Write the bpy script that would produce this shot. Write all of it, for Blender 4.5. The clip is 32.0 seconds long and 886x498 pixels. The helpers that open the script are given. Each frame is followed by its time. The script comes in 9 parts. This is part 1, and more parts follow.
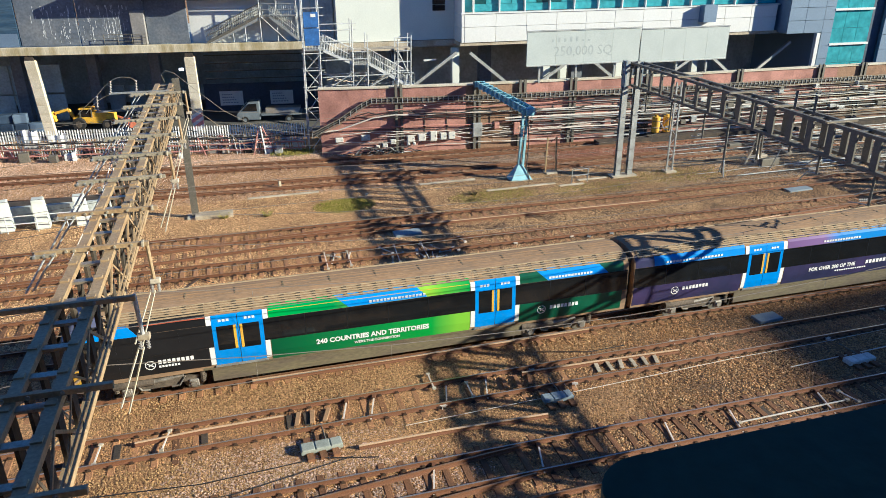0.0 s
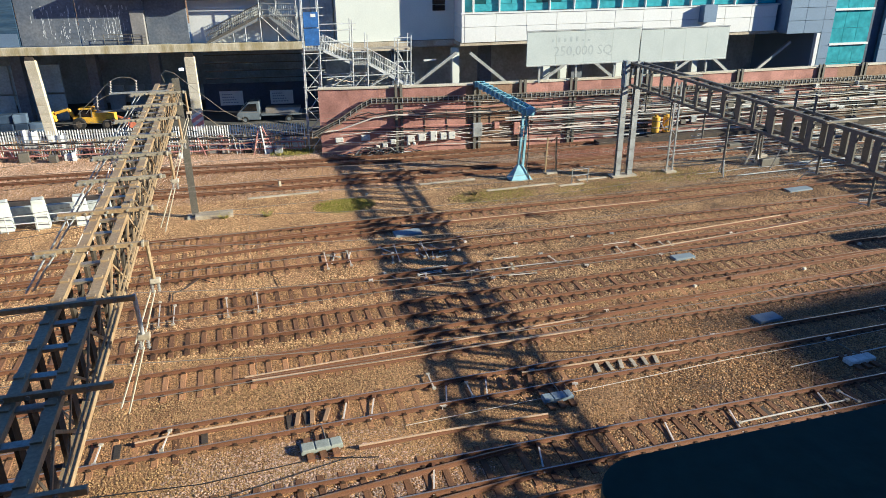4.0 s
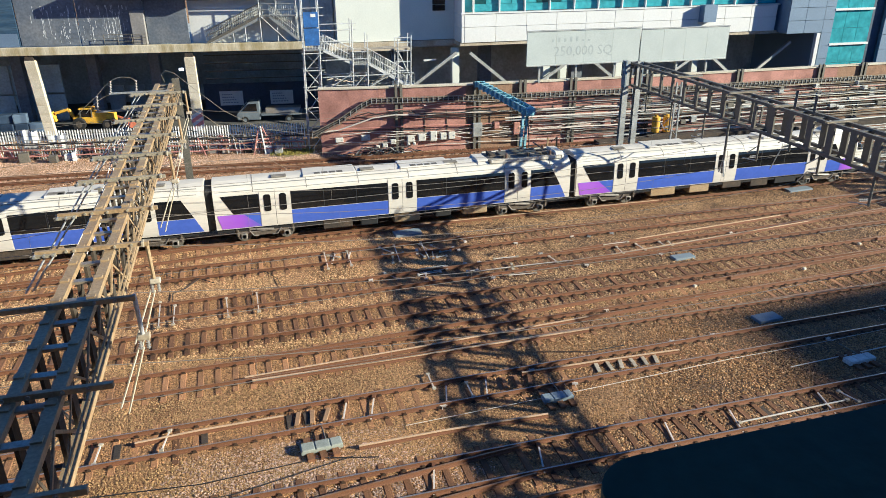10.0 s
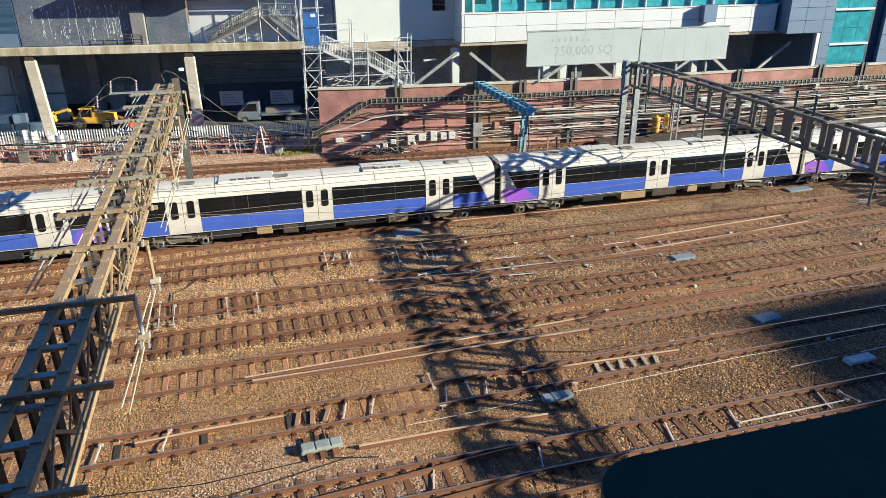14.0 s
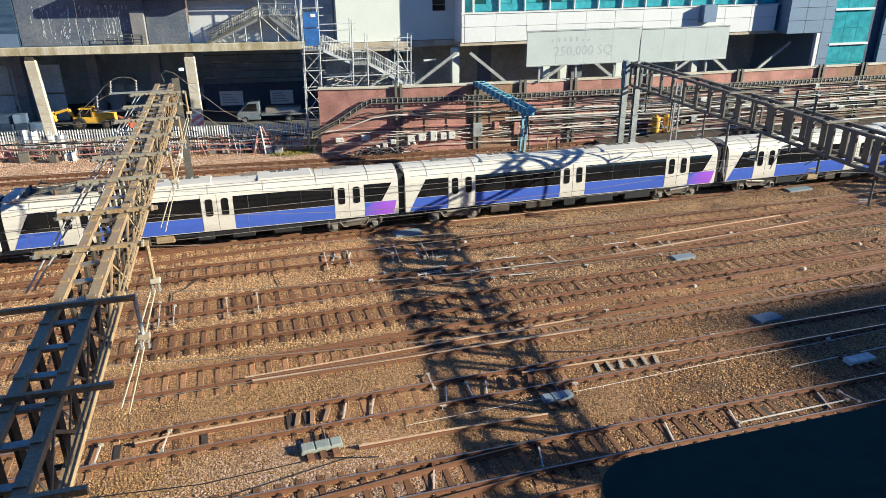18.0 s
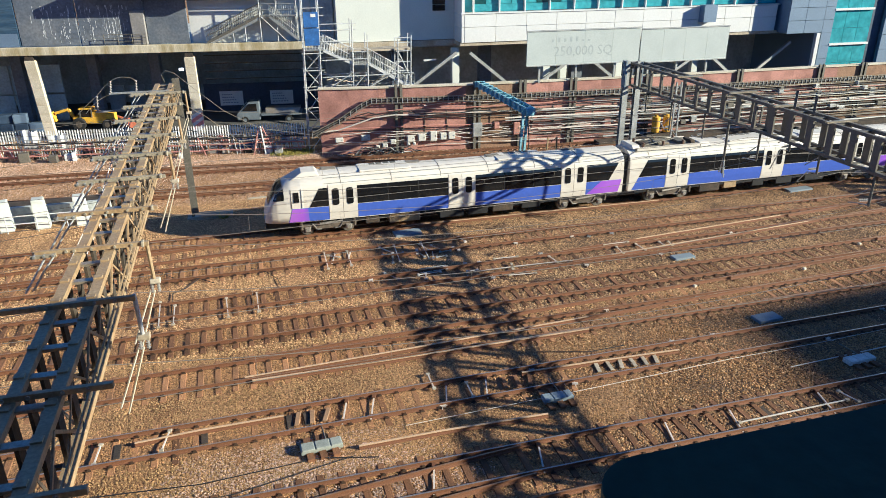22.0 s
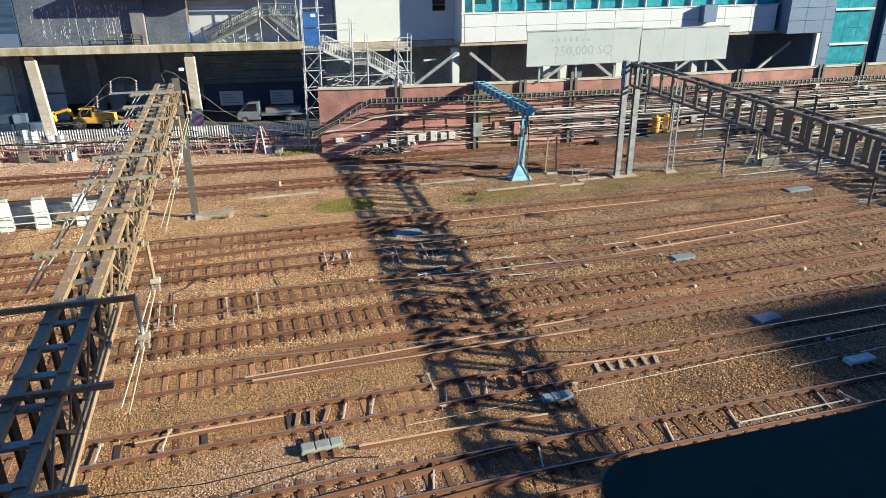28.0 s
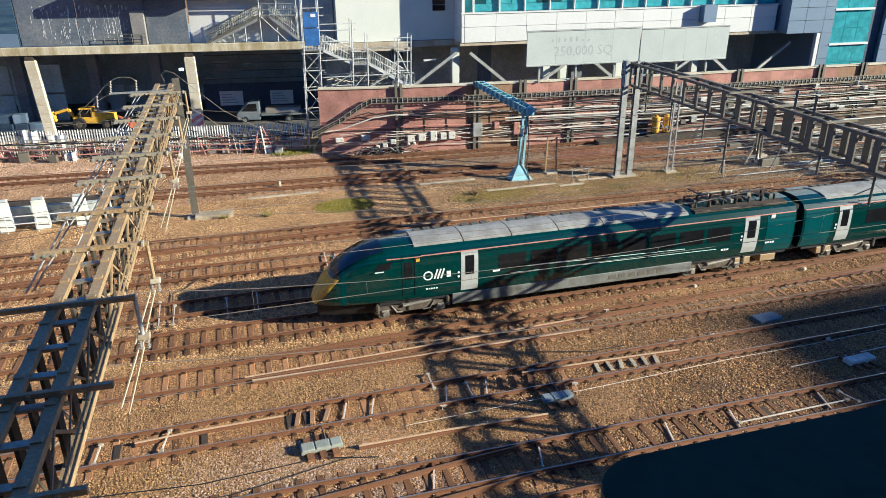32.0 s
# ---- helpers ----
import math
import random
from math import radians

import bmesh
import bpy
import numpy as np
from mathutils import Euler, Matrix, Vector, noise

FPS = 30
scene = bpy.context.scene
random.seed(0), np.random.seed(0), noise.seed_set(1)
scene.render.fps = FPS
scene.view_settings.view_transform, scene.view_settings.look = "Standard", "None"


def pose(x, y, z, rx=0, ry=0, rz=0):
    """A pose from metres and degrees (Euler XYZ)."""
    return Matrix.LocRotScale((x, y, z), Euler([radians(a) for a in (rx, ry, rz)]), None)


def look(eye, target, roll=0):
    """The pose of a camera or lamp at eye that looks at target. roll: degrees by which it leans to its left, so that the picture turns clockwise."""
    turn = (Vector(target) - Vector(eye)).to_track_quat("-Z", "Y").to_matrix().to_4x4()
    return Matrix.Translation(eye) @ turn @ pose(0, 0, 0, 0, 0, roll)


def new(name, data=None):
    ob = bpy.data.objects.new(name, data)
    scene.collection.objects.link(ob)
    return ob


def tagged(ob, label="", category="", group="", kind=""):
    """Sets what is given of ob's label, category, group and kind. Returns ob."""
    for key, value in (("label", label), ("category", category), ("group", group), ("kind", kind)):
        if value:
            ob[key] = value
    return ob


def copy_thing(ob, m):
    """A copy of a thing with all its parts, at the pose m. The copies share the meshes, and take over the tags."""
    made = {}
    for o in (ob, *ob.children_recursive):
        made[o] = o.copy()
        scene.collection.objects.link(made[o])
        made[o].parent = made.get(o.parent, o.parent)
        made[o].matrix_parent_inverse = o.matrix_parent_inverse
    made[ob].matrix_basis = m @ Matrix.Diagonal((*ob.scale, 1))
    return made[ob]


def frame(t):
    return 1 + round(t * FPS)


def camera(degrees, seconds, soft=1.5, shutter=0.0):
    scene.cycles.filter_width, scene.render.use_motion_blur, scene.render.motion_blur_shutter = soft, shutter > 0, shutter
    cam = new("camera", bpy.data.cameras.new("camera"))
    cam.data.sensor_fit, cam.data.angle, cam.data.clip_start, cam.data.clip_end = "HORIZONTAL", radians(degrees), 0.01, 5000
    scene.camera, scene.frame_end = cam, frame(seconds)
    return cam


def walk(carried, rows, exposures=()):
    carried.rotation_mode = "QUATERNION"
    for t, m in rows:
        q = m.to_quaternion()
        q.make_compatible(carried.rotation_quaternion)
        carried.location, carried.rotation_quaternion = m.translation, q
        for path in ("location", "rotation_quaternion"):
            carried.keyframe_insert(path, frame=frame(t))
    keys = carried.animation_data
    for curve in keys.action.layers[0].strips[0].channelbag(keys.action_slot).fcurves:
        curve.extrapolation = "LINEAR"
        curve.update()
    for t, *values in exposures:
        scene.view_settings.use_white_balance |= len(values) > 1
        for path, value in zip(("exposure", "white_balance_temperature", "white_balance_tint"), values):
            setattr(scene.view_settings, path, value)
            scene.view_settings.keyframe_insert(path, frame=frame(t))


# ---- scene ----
cam = camera(63.1205, 32.0, soft=0.7)
EYE = pose(0, 0, 16.594, 66.8228, 0.34177, -14.9175)
walk(cam, [(0.0, EYE), (32.0, EYE)], exposures=[(0.0, 1.18, 4930, 11), (32.0, 1.18, 4930, 11)])

# ---- light: low winter sun and clear sky ----
world = bpy.data.worlds.new("sky")
scene.world = world
world.use_nodes = True
sky = world.node_tree.nodes.new("ShaderNodeTexSky")
sky.sky_type, sky.sun_disc = "NISHITA", False
sky.sun_elevation, sky.sun_rotation = radians(20), radians(116)
sky.dust_density, sky.ozone_density = 0.1, 7.0
background = world.node_tree.nodes["Background"]
background.inputs["Strength"].default_value = 0.05
world.node_tree.links.new(sky.outputs[0], background.inputs["Color"])
SUN_WAY = Vector((-2.45, 1.22, -1.0))
sun = new("sun", bpy.data.lights.new("sun", "SUN"))
sun.data.energy, sun.data.angle, sun.data.color = 5.0, radians(0.55), (1.0, 0.81, 0.475)
sun.matrix_world = look((60, -30, 40), Vector((60, -30, 40)) + SUN_WAY)


# ---- materials ----
def surface(name, color, rough=0.8, metal=0.0, var=0.3, scale=1.2, fine=30.0, bump=0.15, tint=None, amount=0.5,
            island=0.0, per_object=0.0, stretch=(1, 1, 1), coat=0.0, dist=0.02):
    """A procedural surface: base colour with broad stains, fine grain, relief and a second tint in patches."""
    m = bpy.data.materials.new(name)
    m.use_nodes = True
    n, l = m.node_tree.nodes, m.node_tree.links
    bsdf = n["Principled BSDF"]
    bsdf.inputs["Roughness"].default_value, bsdf.inputs["Metallic"].default_value = rough, metal
    bsdf.inputs["Coat Weight"].default_value = coat
    tc, info = n.new("ShaderNodeTexCoord"), n.new("ShaderNodeObjectInfo")
    mp = n.new("ShaderNodeMapping")
    mp.inputs["Scale"].default_value = stretch
    off = n.new("ShaderNodeMath")
    off.operation = "MULTIPLY"
    off.inputs[1].default_value = 37.0
    l.new(info.outputs["Random"], off.inputs[0])
    l.new(tc.outputs["Object"], mp.inputs["Vector"])
    l.new(off.outputs[0], mp.inputs["Location"])

    def noise_tex(s, detail):
        t = n.new("ShaderNodeTexNoise")
        t.inputs["Scale"].default_value, t.inputs["Detail"].default_value = s, detail
        l.new(mp.outputs[0], t.inputs["Vector"])
        return t
    broad, grain = noise_tex(scale, 5), noise_tex(fine, 3)
    mix = n.new("ShaderNodeMix")
    mix.data_type = "RGBA"
    c2 = tint or tuple(c * (1 - var) for c in color)
    mix.inputs[6].default_value, mix.inputs[7].default_value = (*color, 1), (*c2, 1)
    ramp = n.new("ShaderNodeMapRange")
    ramp.inputs[1].default_value, ramp.inputs[2].default_value = 0.38, 0.68
    ramp.inputs[3].default_value, ramp.inputs[4].default_value = 0.0, amount if tint else 1.0
    l.new(broad.outputs["Fac"], ramp.inputs[0])
    l.new(ramp.outputs[0], mix.inputs[0])
    val = n.new("ShaderNodeMapRange")
    val.inputs[1].default_value, val.inputs[2].default_value = 0.25, 0.75
    val.inputs[3].default_value, val.inputs[4].default_value = 1 - var, 1 + var * 0.7
    l.new(grain.outputs["Fac"], val.inputs[0])
    value = val.outputs[0]
    for source, strength in ((info.outputs["Random"], per_object), (None, island)):
        if strength:
            if source is None:
                source = n.new("ShaderNodeNewGeometry").outputs["Random Per Island"]
            r = n.new("ShaderNodeMapRange")
            r.inputs[3].default_value, r.inputs[4].default_value = 1 - strength, 1 + strength
            l.new(source, r.inputs[0])
            k = n.new("ShaderNodeMath")
            k.operation = "MULTIPLY"
            l.new(value, k.inputs[0])
            l.new(r.outputs[0], k.inputs[1])
            value = k.outputs[0]
    hsv = n.new("ShaderNodeHueSaturation")
    l.new(mix.outputs[2], hsv.inputs["Color"])
    l.new(value, hsv.inputs["Value"])
    l.new(hsv.outputs[0], bsdf.inputs["Base Color"])
    if bump:
        b = n.new("ShaderNodeBump")
        b.inputs["Strength"].default_value, b.inputs["Distance"].default_value = bump, dist
        l.new(grain.outputs["Fac"], b.inputs["Height"])
        l.new(b.outputs[0], bsdf.inputs["Normal"])
    return m


def glass(name, color=(0.02, 0.03, 0.035), rough=0.06):
    """Dark tinted glazing of a vehicle or a facade, with slight waviness."""
    m = surface(name, color, rough=rough, var=0.25, scale=0.7, fine=2.0, bump=0.02, dist=0.05)
    m.node_tree.nodes["Principled BSDF"].inputs["Specular IOR Level"].default_value = 0.6
    return m


def ballast(name, light, stain, darker, cell=24.0):
    """Broken stone: each small cell a stone with its own tone and height, under broad rusty stains, the colour deepened
    eastward so gaps between stones read dark.
    """
    m = bpy.data.materials.new(name)
    m.use_nodes = True
    n, l = m.node_tree.nodes, m.node_tree.links
    bsdf = n["Principled BSDF"]
    bsdf.inputs["Roughness"].default_value = 0.95
    tc = n.new("ShaderNodeTexCoord")
    cells = n.new("ShaderNodeTexVoronoi")
    cells.inputs["Scale"].default_value = cell
    grain, broad = n.new("ShaderNodeTexNoise"), n.new("ShaderNodeTexNoise")
    grain.inputs["Scale"].default_value, broad.inputs["Scale"].default_value = 60.0, 0.32
    broad.inputs["Detail"].default_value = 6.0
    for t in (cells, grain, broad):
        l.new(tc.outputs["Object"], t.inputs["Vector"])
    tone = n.new("ShaderNodeSeparateColor")
    l.new(cells.outputs["Color"], tone.inputs[0])
    patch = n.new("ShaderNodeMapRange")
    patch.inputs[1].default_value, patch.inputs[2].default_value = 0.42, 0.66
    l.new(broad.outputs["Fac"], patch.inputs[0])
    mix = n.new("ShaderNodeMix")
    mix.data_type = "RGBA"
    mix.inputs[6].default_value, mix.inputs[7].default_value = (*light, 1), (*stain, 1)
    l.new(patch.outputs[0], mix.inputs[0])
    val = n.new("ShaderNodeMapRange")
    val.inputs[3].default_value, val.inputs[4].default_value = 0.35, 1.35
    l.new(tone.outputs[0], val.inputs[0])
    place, east, east_mix = n.new("ShaderNodeSeparateXYZ"), n.new("ShaderNodeMath"), n.new("ShaderNodeMapRange")
    l.new(tc.outputs["Object"], place.inputs[0])
    east.operation = "MULTIPLY_ADD"
    east.inputs[1].default_value = 16.0
    l.new(broad.outputs["Fac"], east.inputs[0])
    l.new(place.outputs["X"], east.inputs[2])
    east_mix.inputs[1].default_value, east_mix.inputs[2].default_value = 15.0, 26.0
    l.new(east.outputs[0], east_mix.inputs[0])
    deep = n.new("ShaderNodeMix")
    deep.data_type = "RGBA"
    deep.inputs[7].default_value = (*darker, 1)
    l.new(east_mix.outputs[0], deep.inputs[0])
    l.new(mix.outputs[2], deep.inputs[6])
    hsv = n.new("ShaderNodeHueSaturation")
    l.new(deep.outputs[2], hsv.inputs["Color"])
    clump, clod, both = n.new("ShaderNodeTexNoise"), n.new("ShaderNodeMapRange"), n.new("ShaderNodeMath")
    clump.inputs["Scale"].default_value, clump.inputs["Detail"].default_value = 8.0, 3.0
    l.new(tc.outputs["Object"], clump.inputs["Vector"])
    clod.inputs[1].default_value, clod.inputs[2].default_value = 0.3, 0.7
    clod.inputs[3].default_value, clod.inputs[4].default_value = 0.55, 1.4
    l.new(clump.outputs["Fac"], clod.inputs[0])
    both.operation = "MULTIPLY"
    l.new(clod.outputs[0], both.inputs[0])
    l.new(val.outputs[0], both.inputs[1])
    l.new(both.outputs[0], hsv.inputs["Value"])
    l.new(hsv.outputs[0], bsdf.inputs["Base Color"])
    height = n.new("ShaderNodeMath")
    height.operation = "SUBTRACT"
    l.new(grain.outputs["Fac"], height.inputs[0])
    l.new(cells.outputs["Distance"], height.inputs[1])
    b = n.new("ShaderNodeBump")
    b.inputs["Strength"].default_value, b.inputs["Distance"].default_value = 1.0, 0.03
    l.new(height.outputs[0], b.inputs["Height"])
    l.new(b.outputs[0], bsdf.inputs["Normal"])
    return m


BALLAST = ballast("ballast", (0.49, 0.275, 0.118), (0.32, 0.165, 0.066), (0.19, 0.115, 0.058))
STONE = surface("ballast_stone", (0.54, 0.34, 0.147), 0.93, var=0.34, scale=0.3, fine=8, bump=0.3, tint=(0.44, 0.258, 0.098), amount=0.9, island=0.32)
DUSTSTONE = surface("rust_dusted_stone", (0.45, 0.245, 0.09), 0.93, var=0.42, scale=0.4, fine=8, bump=0.3, tint=(0.379, 0.198, 0.0792), amount=0.9, island=0.4)
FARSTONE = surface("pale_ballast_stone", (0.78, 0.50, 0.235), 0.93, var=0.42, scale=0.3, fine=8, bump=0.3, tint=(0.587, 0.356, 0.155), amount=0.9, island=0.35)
GREYSTONE = surface("grey_ballast_stone", (0.54, 0.345, 0.168), 0.93, var=0.35, scale=0.3, fine=8, bump=0.3, tint=(0.31, 0.175, 0.078), amount=0.9, island=0.45)
# Brighter copy of the clean pink stone; sunlight is put into its colour.
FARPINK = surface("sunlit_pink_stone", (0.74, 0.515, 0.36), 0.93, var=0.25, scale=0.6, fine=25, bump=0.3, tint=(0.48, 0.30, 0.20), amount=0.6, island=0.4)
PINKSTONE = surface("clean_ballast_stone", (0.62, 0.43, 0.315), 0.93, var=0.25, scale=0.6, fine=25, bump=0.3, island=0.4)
RUST = surface("rusted_rail", (0.185, 0.086, 0.042), 0.7, 0.15, var=0.35, scale=1.5, fine=22, bump=0.2, tint=(0.21, 0.092, 0.046), amount=0.8)
WORNTOP = surface("worn_rail_head", (0.55, 0.50, 0.44), 0.35, 0.7, var=0.25, scale=2, fine=20, bump=0.05, tint=(0.40, 0.28, 0.18), amount=0.5)
RAILTOP = surface("rail_head", (0.378, 0.204, 0.1), 0.4, 0.55, var=0.3, scale=2, fine=20, bump=0.05, tint=(0.578, 0.437, 0.304), amount=0.5)
BRIGHTRAIL = surface("pale_spare_rail", (0.44, 0.27, 0.14), 0.6, 0.1, var=0.25, scale=1.0, fine=14, bump=0.1)
PALERAIL = surface("pale_lit_rail_head", (0.66, 0.47, 0.30), 0.55, 0.1, var=0.2, scale=1.0, fine=14, bump=0.1)
SLEEPER = surface("sleeper_timber", (0.165, 0.080, 0.036), 0.92, var=0.4, scale=1.2, fine=20, bump=0.5, tint=(0.242, 0.114, 0.0496), amount=0.9, per_object=0.35, stretch=(3, 0.6, 1))
IRON = surface("dark_chair_iron", (0.085, 0.05, 0.03), 0.8, 0.3, var=0.3)
BRICK = surface("painted_red_wall", (0.50, 0.255, 0.20), 0.85, var=0.25, scale=0.6, fine=9, bump=0.35, tint=(0.27, 0.13, 0.10), amount=0.9)
BUFFBRICK = surface("patched_brown_brick", (0.33, 0.2, 0.12), 0.9, var=0.3, scale=1.2, fine=9, bump=0.4)
DARKSTEEL = surface("weathered_dark_steel", (0.165, 0.152, 0.125), 0.6, 0.35, var=0.4, scale=1.3, fine=18, bump=0.2, tint=(0.17, 0.155, 0.125), amount=0.7)
TANSTEEL = surface("rust_tinted_gantry_steel", (0.405, 0.30, 0.17), 0.55, 0.1, var=0.3, scale=1.0, fine=14, bump=0.15, tint=(0.34, 0.215, 0.10), amount=0.8)
SCAFF = surface("bright_scaffold_tube", (0.66, 0.67, 0.66), 0.5, 0.25, var=0.25, scale=2, fine=18, bump=0.05)
PALESLEEPER = surface("dusty_sleeper", (0.399, 0.199, 0.088), 0.92, var=0.4, scale=1.2, fine=20, bump=0.5, tint=(0.231, 0.123, 0.056), amount=0.9, per_object=0.25, stretch=(3, 0.6, 1))
GALV = surface("galvanised_steel", (0.46, 0.47, 0.46), 0.55, 0.55, var=0.3, scale=1.5, fine=18, bump=0.1)
PALECONCRETE = surface("pale_cast_concrete", (0.66, 0.60, 0.47), 0.9, var=0.2, scale=0.6, fine=9, bump=0.2, tint=(0.42, 0.34, 0.2), amount=0.6)
CONCRETE = surface("weathered_concrete", (0.50, 0.44, 0.34), 0.9, var=0.3, scale=0.7, fine=10, bump=0.3, tint=(0.27, 0.21, 0.13), amount=0.7)
GREYSTEEL = surface("dull_grey_steel", (0.42, 0.385, 0.32), 0.36, 0.55, var=0.3, scale=1.5, fine=18, bump=0.06, tint=(0.36, 0.27, 0.16), amount=0.7)
WHITE = surface("white_cladding", (0.68, 0.68, 0.665), 0.55, var=0.06, scale=0.3, fine=6, bump=0.04)
CREAM = surface("cream_render", (0.64, 0.66, 0.60), 0.8, var=0.07, scale=0.4, fine=8, bump=0.1)
# Grey darkened and turned blue: the right wing's shade is put into it.
GREYCLAD = surface("blue_grey_cladding", (0.17, 0.235, 0.335), 0.5, 0.2, var=0.12, scale=0.3, fine=7, bump=0.05)
DARKCLAD = surface("dark_grey_panel", (0.13, 0.15, 0.185), 0.7, 0.1, var=0.3, scale=0.5, fine=5, bump=0.1, tint=(0.21, 0.22, 0.235), amount=0.8)
VOID = surface("undercroft_grey", (0.52, 0.55, 0.53), 0.95, var=0.3, scale=0.5, fine=4)
# Teal brightened in its base colour to stand for reflected sky and lit rooms.
TEAL = glass("teal_glazing", (0.085, 0.36, 0.42), 0.12)
# Near-black gantry steel: the shade inside the boom is put into this colour.
SHADESTEEL = surface("shade_black_steel", (0.042, 0.034, 0.024), 0.8, 0.0, var=0.4, scale=1.3, fine=14, bump=0.15, tint=(0.12, 0.09, 0.06), amount=0.5)
BOARD = surface("faded_grey_board", (0.47, 0.51, 0.49), 0.75, var=0.12, scale=0.5, fine=12, bump=0.08, tint=(0.40, 0.44, 0.43), amount=0.6)
LIGHTBLUE = surface("pale_blue_steel", (0.30, 0.55, 0.64), 0.55, 0.1, var=0.22, scale=1.4, fine=16, bump=0.1)
YELLOW = surface("yellow_paint", (0.74, 0.44, 0.03), 0.55, var=0.25, scale=2, fine=14, bump=0.05, tint=(0.50, 0.25, 0.04), amount=0.6)
BLACK = surface("black_rubber", (0.02, 0.02, 0.02), 0.8, var=0.3)
UNDER = surface("dusty_underframe", (0.055, 0.045, 0.037), 0.85, 0.2, var=0.4, scale=2, fine=12, bump=0.3, tint=(0.11, 0.08, 0.055), amount=0.8)


# ---- small mesh tools ----
def box(bm, a, b, turn=None):
    """A box between two corners, optionally transformed."""
    r = bmesh.ops.create_cube(bm, size=1)
    c = [(p + q) / 2 for p, q in zip(a, b)]
    d = [abs(q - p) for p, q in zip(a, b)]
    m = Matrix.Translation(c) @ Matrix.Diagonal((*d, 1))
    bmesh.ops.transform(bm, matrix=(turn @ m) if turn else m, verts=r["verts"])
    return r["verts"]


def beam(bm, p, q, w, h, up=(0, 0, 1)):
    """A rectangular bar from p to q, w wide and h high."""
    p, q = Vector(p), Vector(q)
    x = (q - p).normalized()
    u = Vector(up)
    if abs(x.dot(u)) > 0.99:
        u = Vector((0, 1, 0))
    y = u.cross(x).normalized()
    z = x.cross(y)
    m = Matrix((x, y, z)).transposed().to_4x4()
    m.translation = (p + q) / 2
    r = bmesh.ops.create_cube(bm, size=1)
    bmesh.ops.transform(bm, matrix=m @ Matrix.Diagonal(((q - p).length, w, h, 1)), verts=r["verts"])
    return r["verts"]


def tube(bm, p, q, r, n=6, r2=None):
    """A round bar from p to q."""
    p, q = Vector(p), Vector(q)
    m = (q - p).to_track_quat("Z", "Y").to_matrix().to_4x4()
    m.translation = (p + q) / 2
    bmesh.ops.create_cone(bm, cap_ends=True, segments=n, radius1=r, radius2=r if r2 is None else r2, depth=(q - p).length, matrix=m)


def line_of(bm, pts, r, n=5):
    """One continuous round bar bent along points."""
    pts = [Vector(p) for p in pts]
    rings, side = [], None
    for i, p in enumerate(pts):
        d = (pts[min(i + 1, len(pts) - 1)] - pts[max(i - 1, 0)]).normalized()
        if side is None:
            side = d.cross(Vector((0, 0, 1)))
            if side.length < 0.05:
                side = d.cross(Vector((0, 1, 0)))
        side = (side - d * side.dot(d)).normalized()
        up = side.cross(d)
        rings.append([bm.verts.new(p + (side * math.cos(2 * math.pi * k / n + 0.785) + up * math.sin(2 * math.pi * k / n + 0.785)) * r) for k in range(n)])
    for a, b in zip(rings, rings[1:]):
        for k in range(n):
            bm.faces.new((a[k], a[(k + 1) % n], b[(k + 1) % n], b[k]))
    bm.faces.new(rings[0][::-1])
    bm.faces.new(rings[-1])
    bmesh.ops.recalc_face_normals(bm, faces=bm.faces[:])


def ibeam(bm, p, q, w, h, t=0.02, up=(0, 0, 1)):
    """A rolled steel section: two flanges and a web."""
    p, q = Vector(p), Vector(q)
    x = (q - p).normalized()
    u = Vector(up)
    if abs(x.dot(u)) > 0.99:
        u = Vector((0, 1, 0))
    y = u.cross(x).normalized()
    z = x.cross(y)
    for s in (-1, 1):
        beam(bm, p + z * s * (h - t) / 2, q + z * s * (h - t) / 2, w, t, up)
    beam(bm, p, q, t, h - 2 * t, up)


def insulator_string(bm, p, q, r=0.07):
    p, q = Vector(p), Vector(q)
    n = 5
    for i in range(n):
        a, b = p.lerp(q, (i + 0.15) / n), p.lerp(q, (i + 0.75) / n)
        tube(bm, a, b, r, 8, r * 0.6)
    tube(bm, p, q, r * 0.3, 5)


def rounded(bm, width=0.02, seg=1):
    bmesh.ops.bevel(bm, geom=bm.edges[:], offset=width, segments=seg, affect="EDGES", profile=0.7, clamp_overlap=True)


def to_mesh(name, bm):
    me = bpy.data.meshes.new(name)
    bm.normal_update()
    bm.to_mesh(me)
    bm.free()
    return me


def part(name, bm, material, parent=None, label="", smooth=False):
    """Links a bmesh (or a finished mesh) as one mesh object, under a thing or a part."""
    me = bm if isinstance(bm, bpy.types.Mesh) else to_mesh(name, bm)
    if material and not me.materials:
        me.materials.append(material)
    if smooth:
        me.shade_smooth()
    ob = new(name, me)
    ob.parent = parent
    if label:
        ob["label"] = label
    return ob


def thing(name, label, category, m=None, group="", kind=""):
    """An empty at the thing's base that will carry its parts."""
    ob = new(name)
    ob.empty_display_size = 0.3
    if m is not None:
        ob.matrix_world = m
    return tagged(ob, label, category, group, kind)


def solid(name, label, category, bm, material, m=None, group="", kind="", smooth=False):
    """A thing of one mesh."""
    ob = part(name, bm, material, None, "", smooth)
    if m is not None:
        ob.matrix_world = m
    return tagged(ob, label, category, group, kind)


def bars(bm, x0, z0, width, height, count, thick=0.004, gap=0.35):
    """Unreadable writing: short plain bars in a row, in the xz plane."""
    step = width / count
    for i in range(count):
        box(bm, (x0 + i * step, -thick / 2, z0), (x0 + i * step + step * (1 - gap), thick / 2, z0 + height))


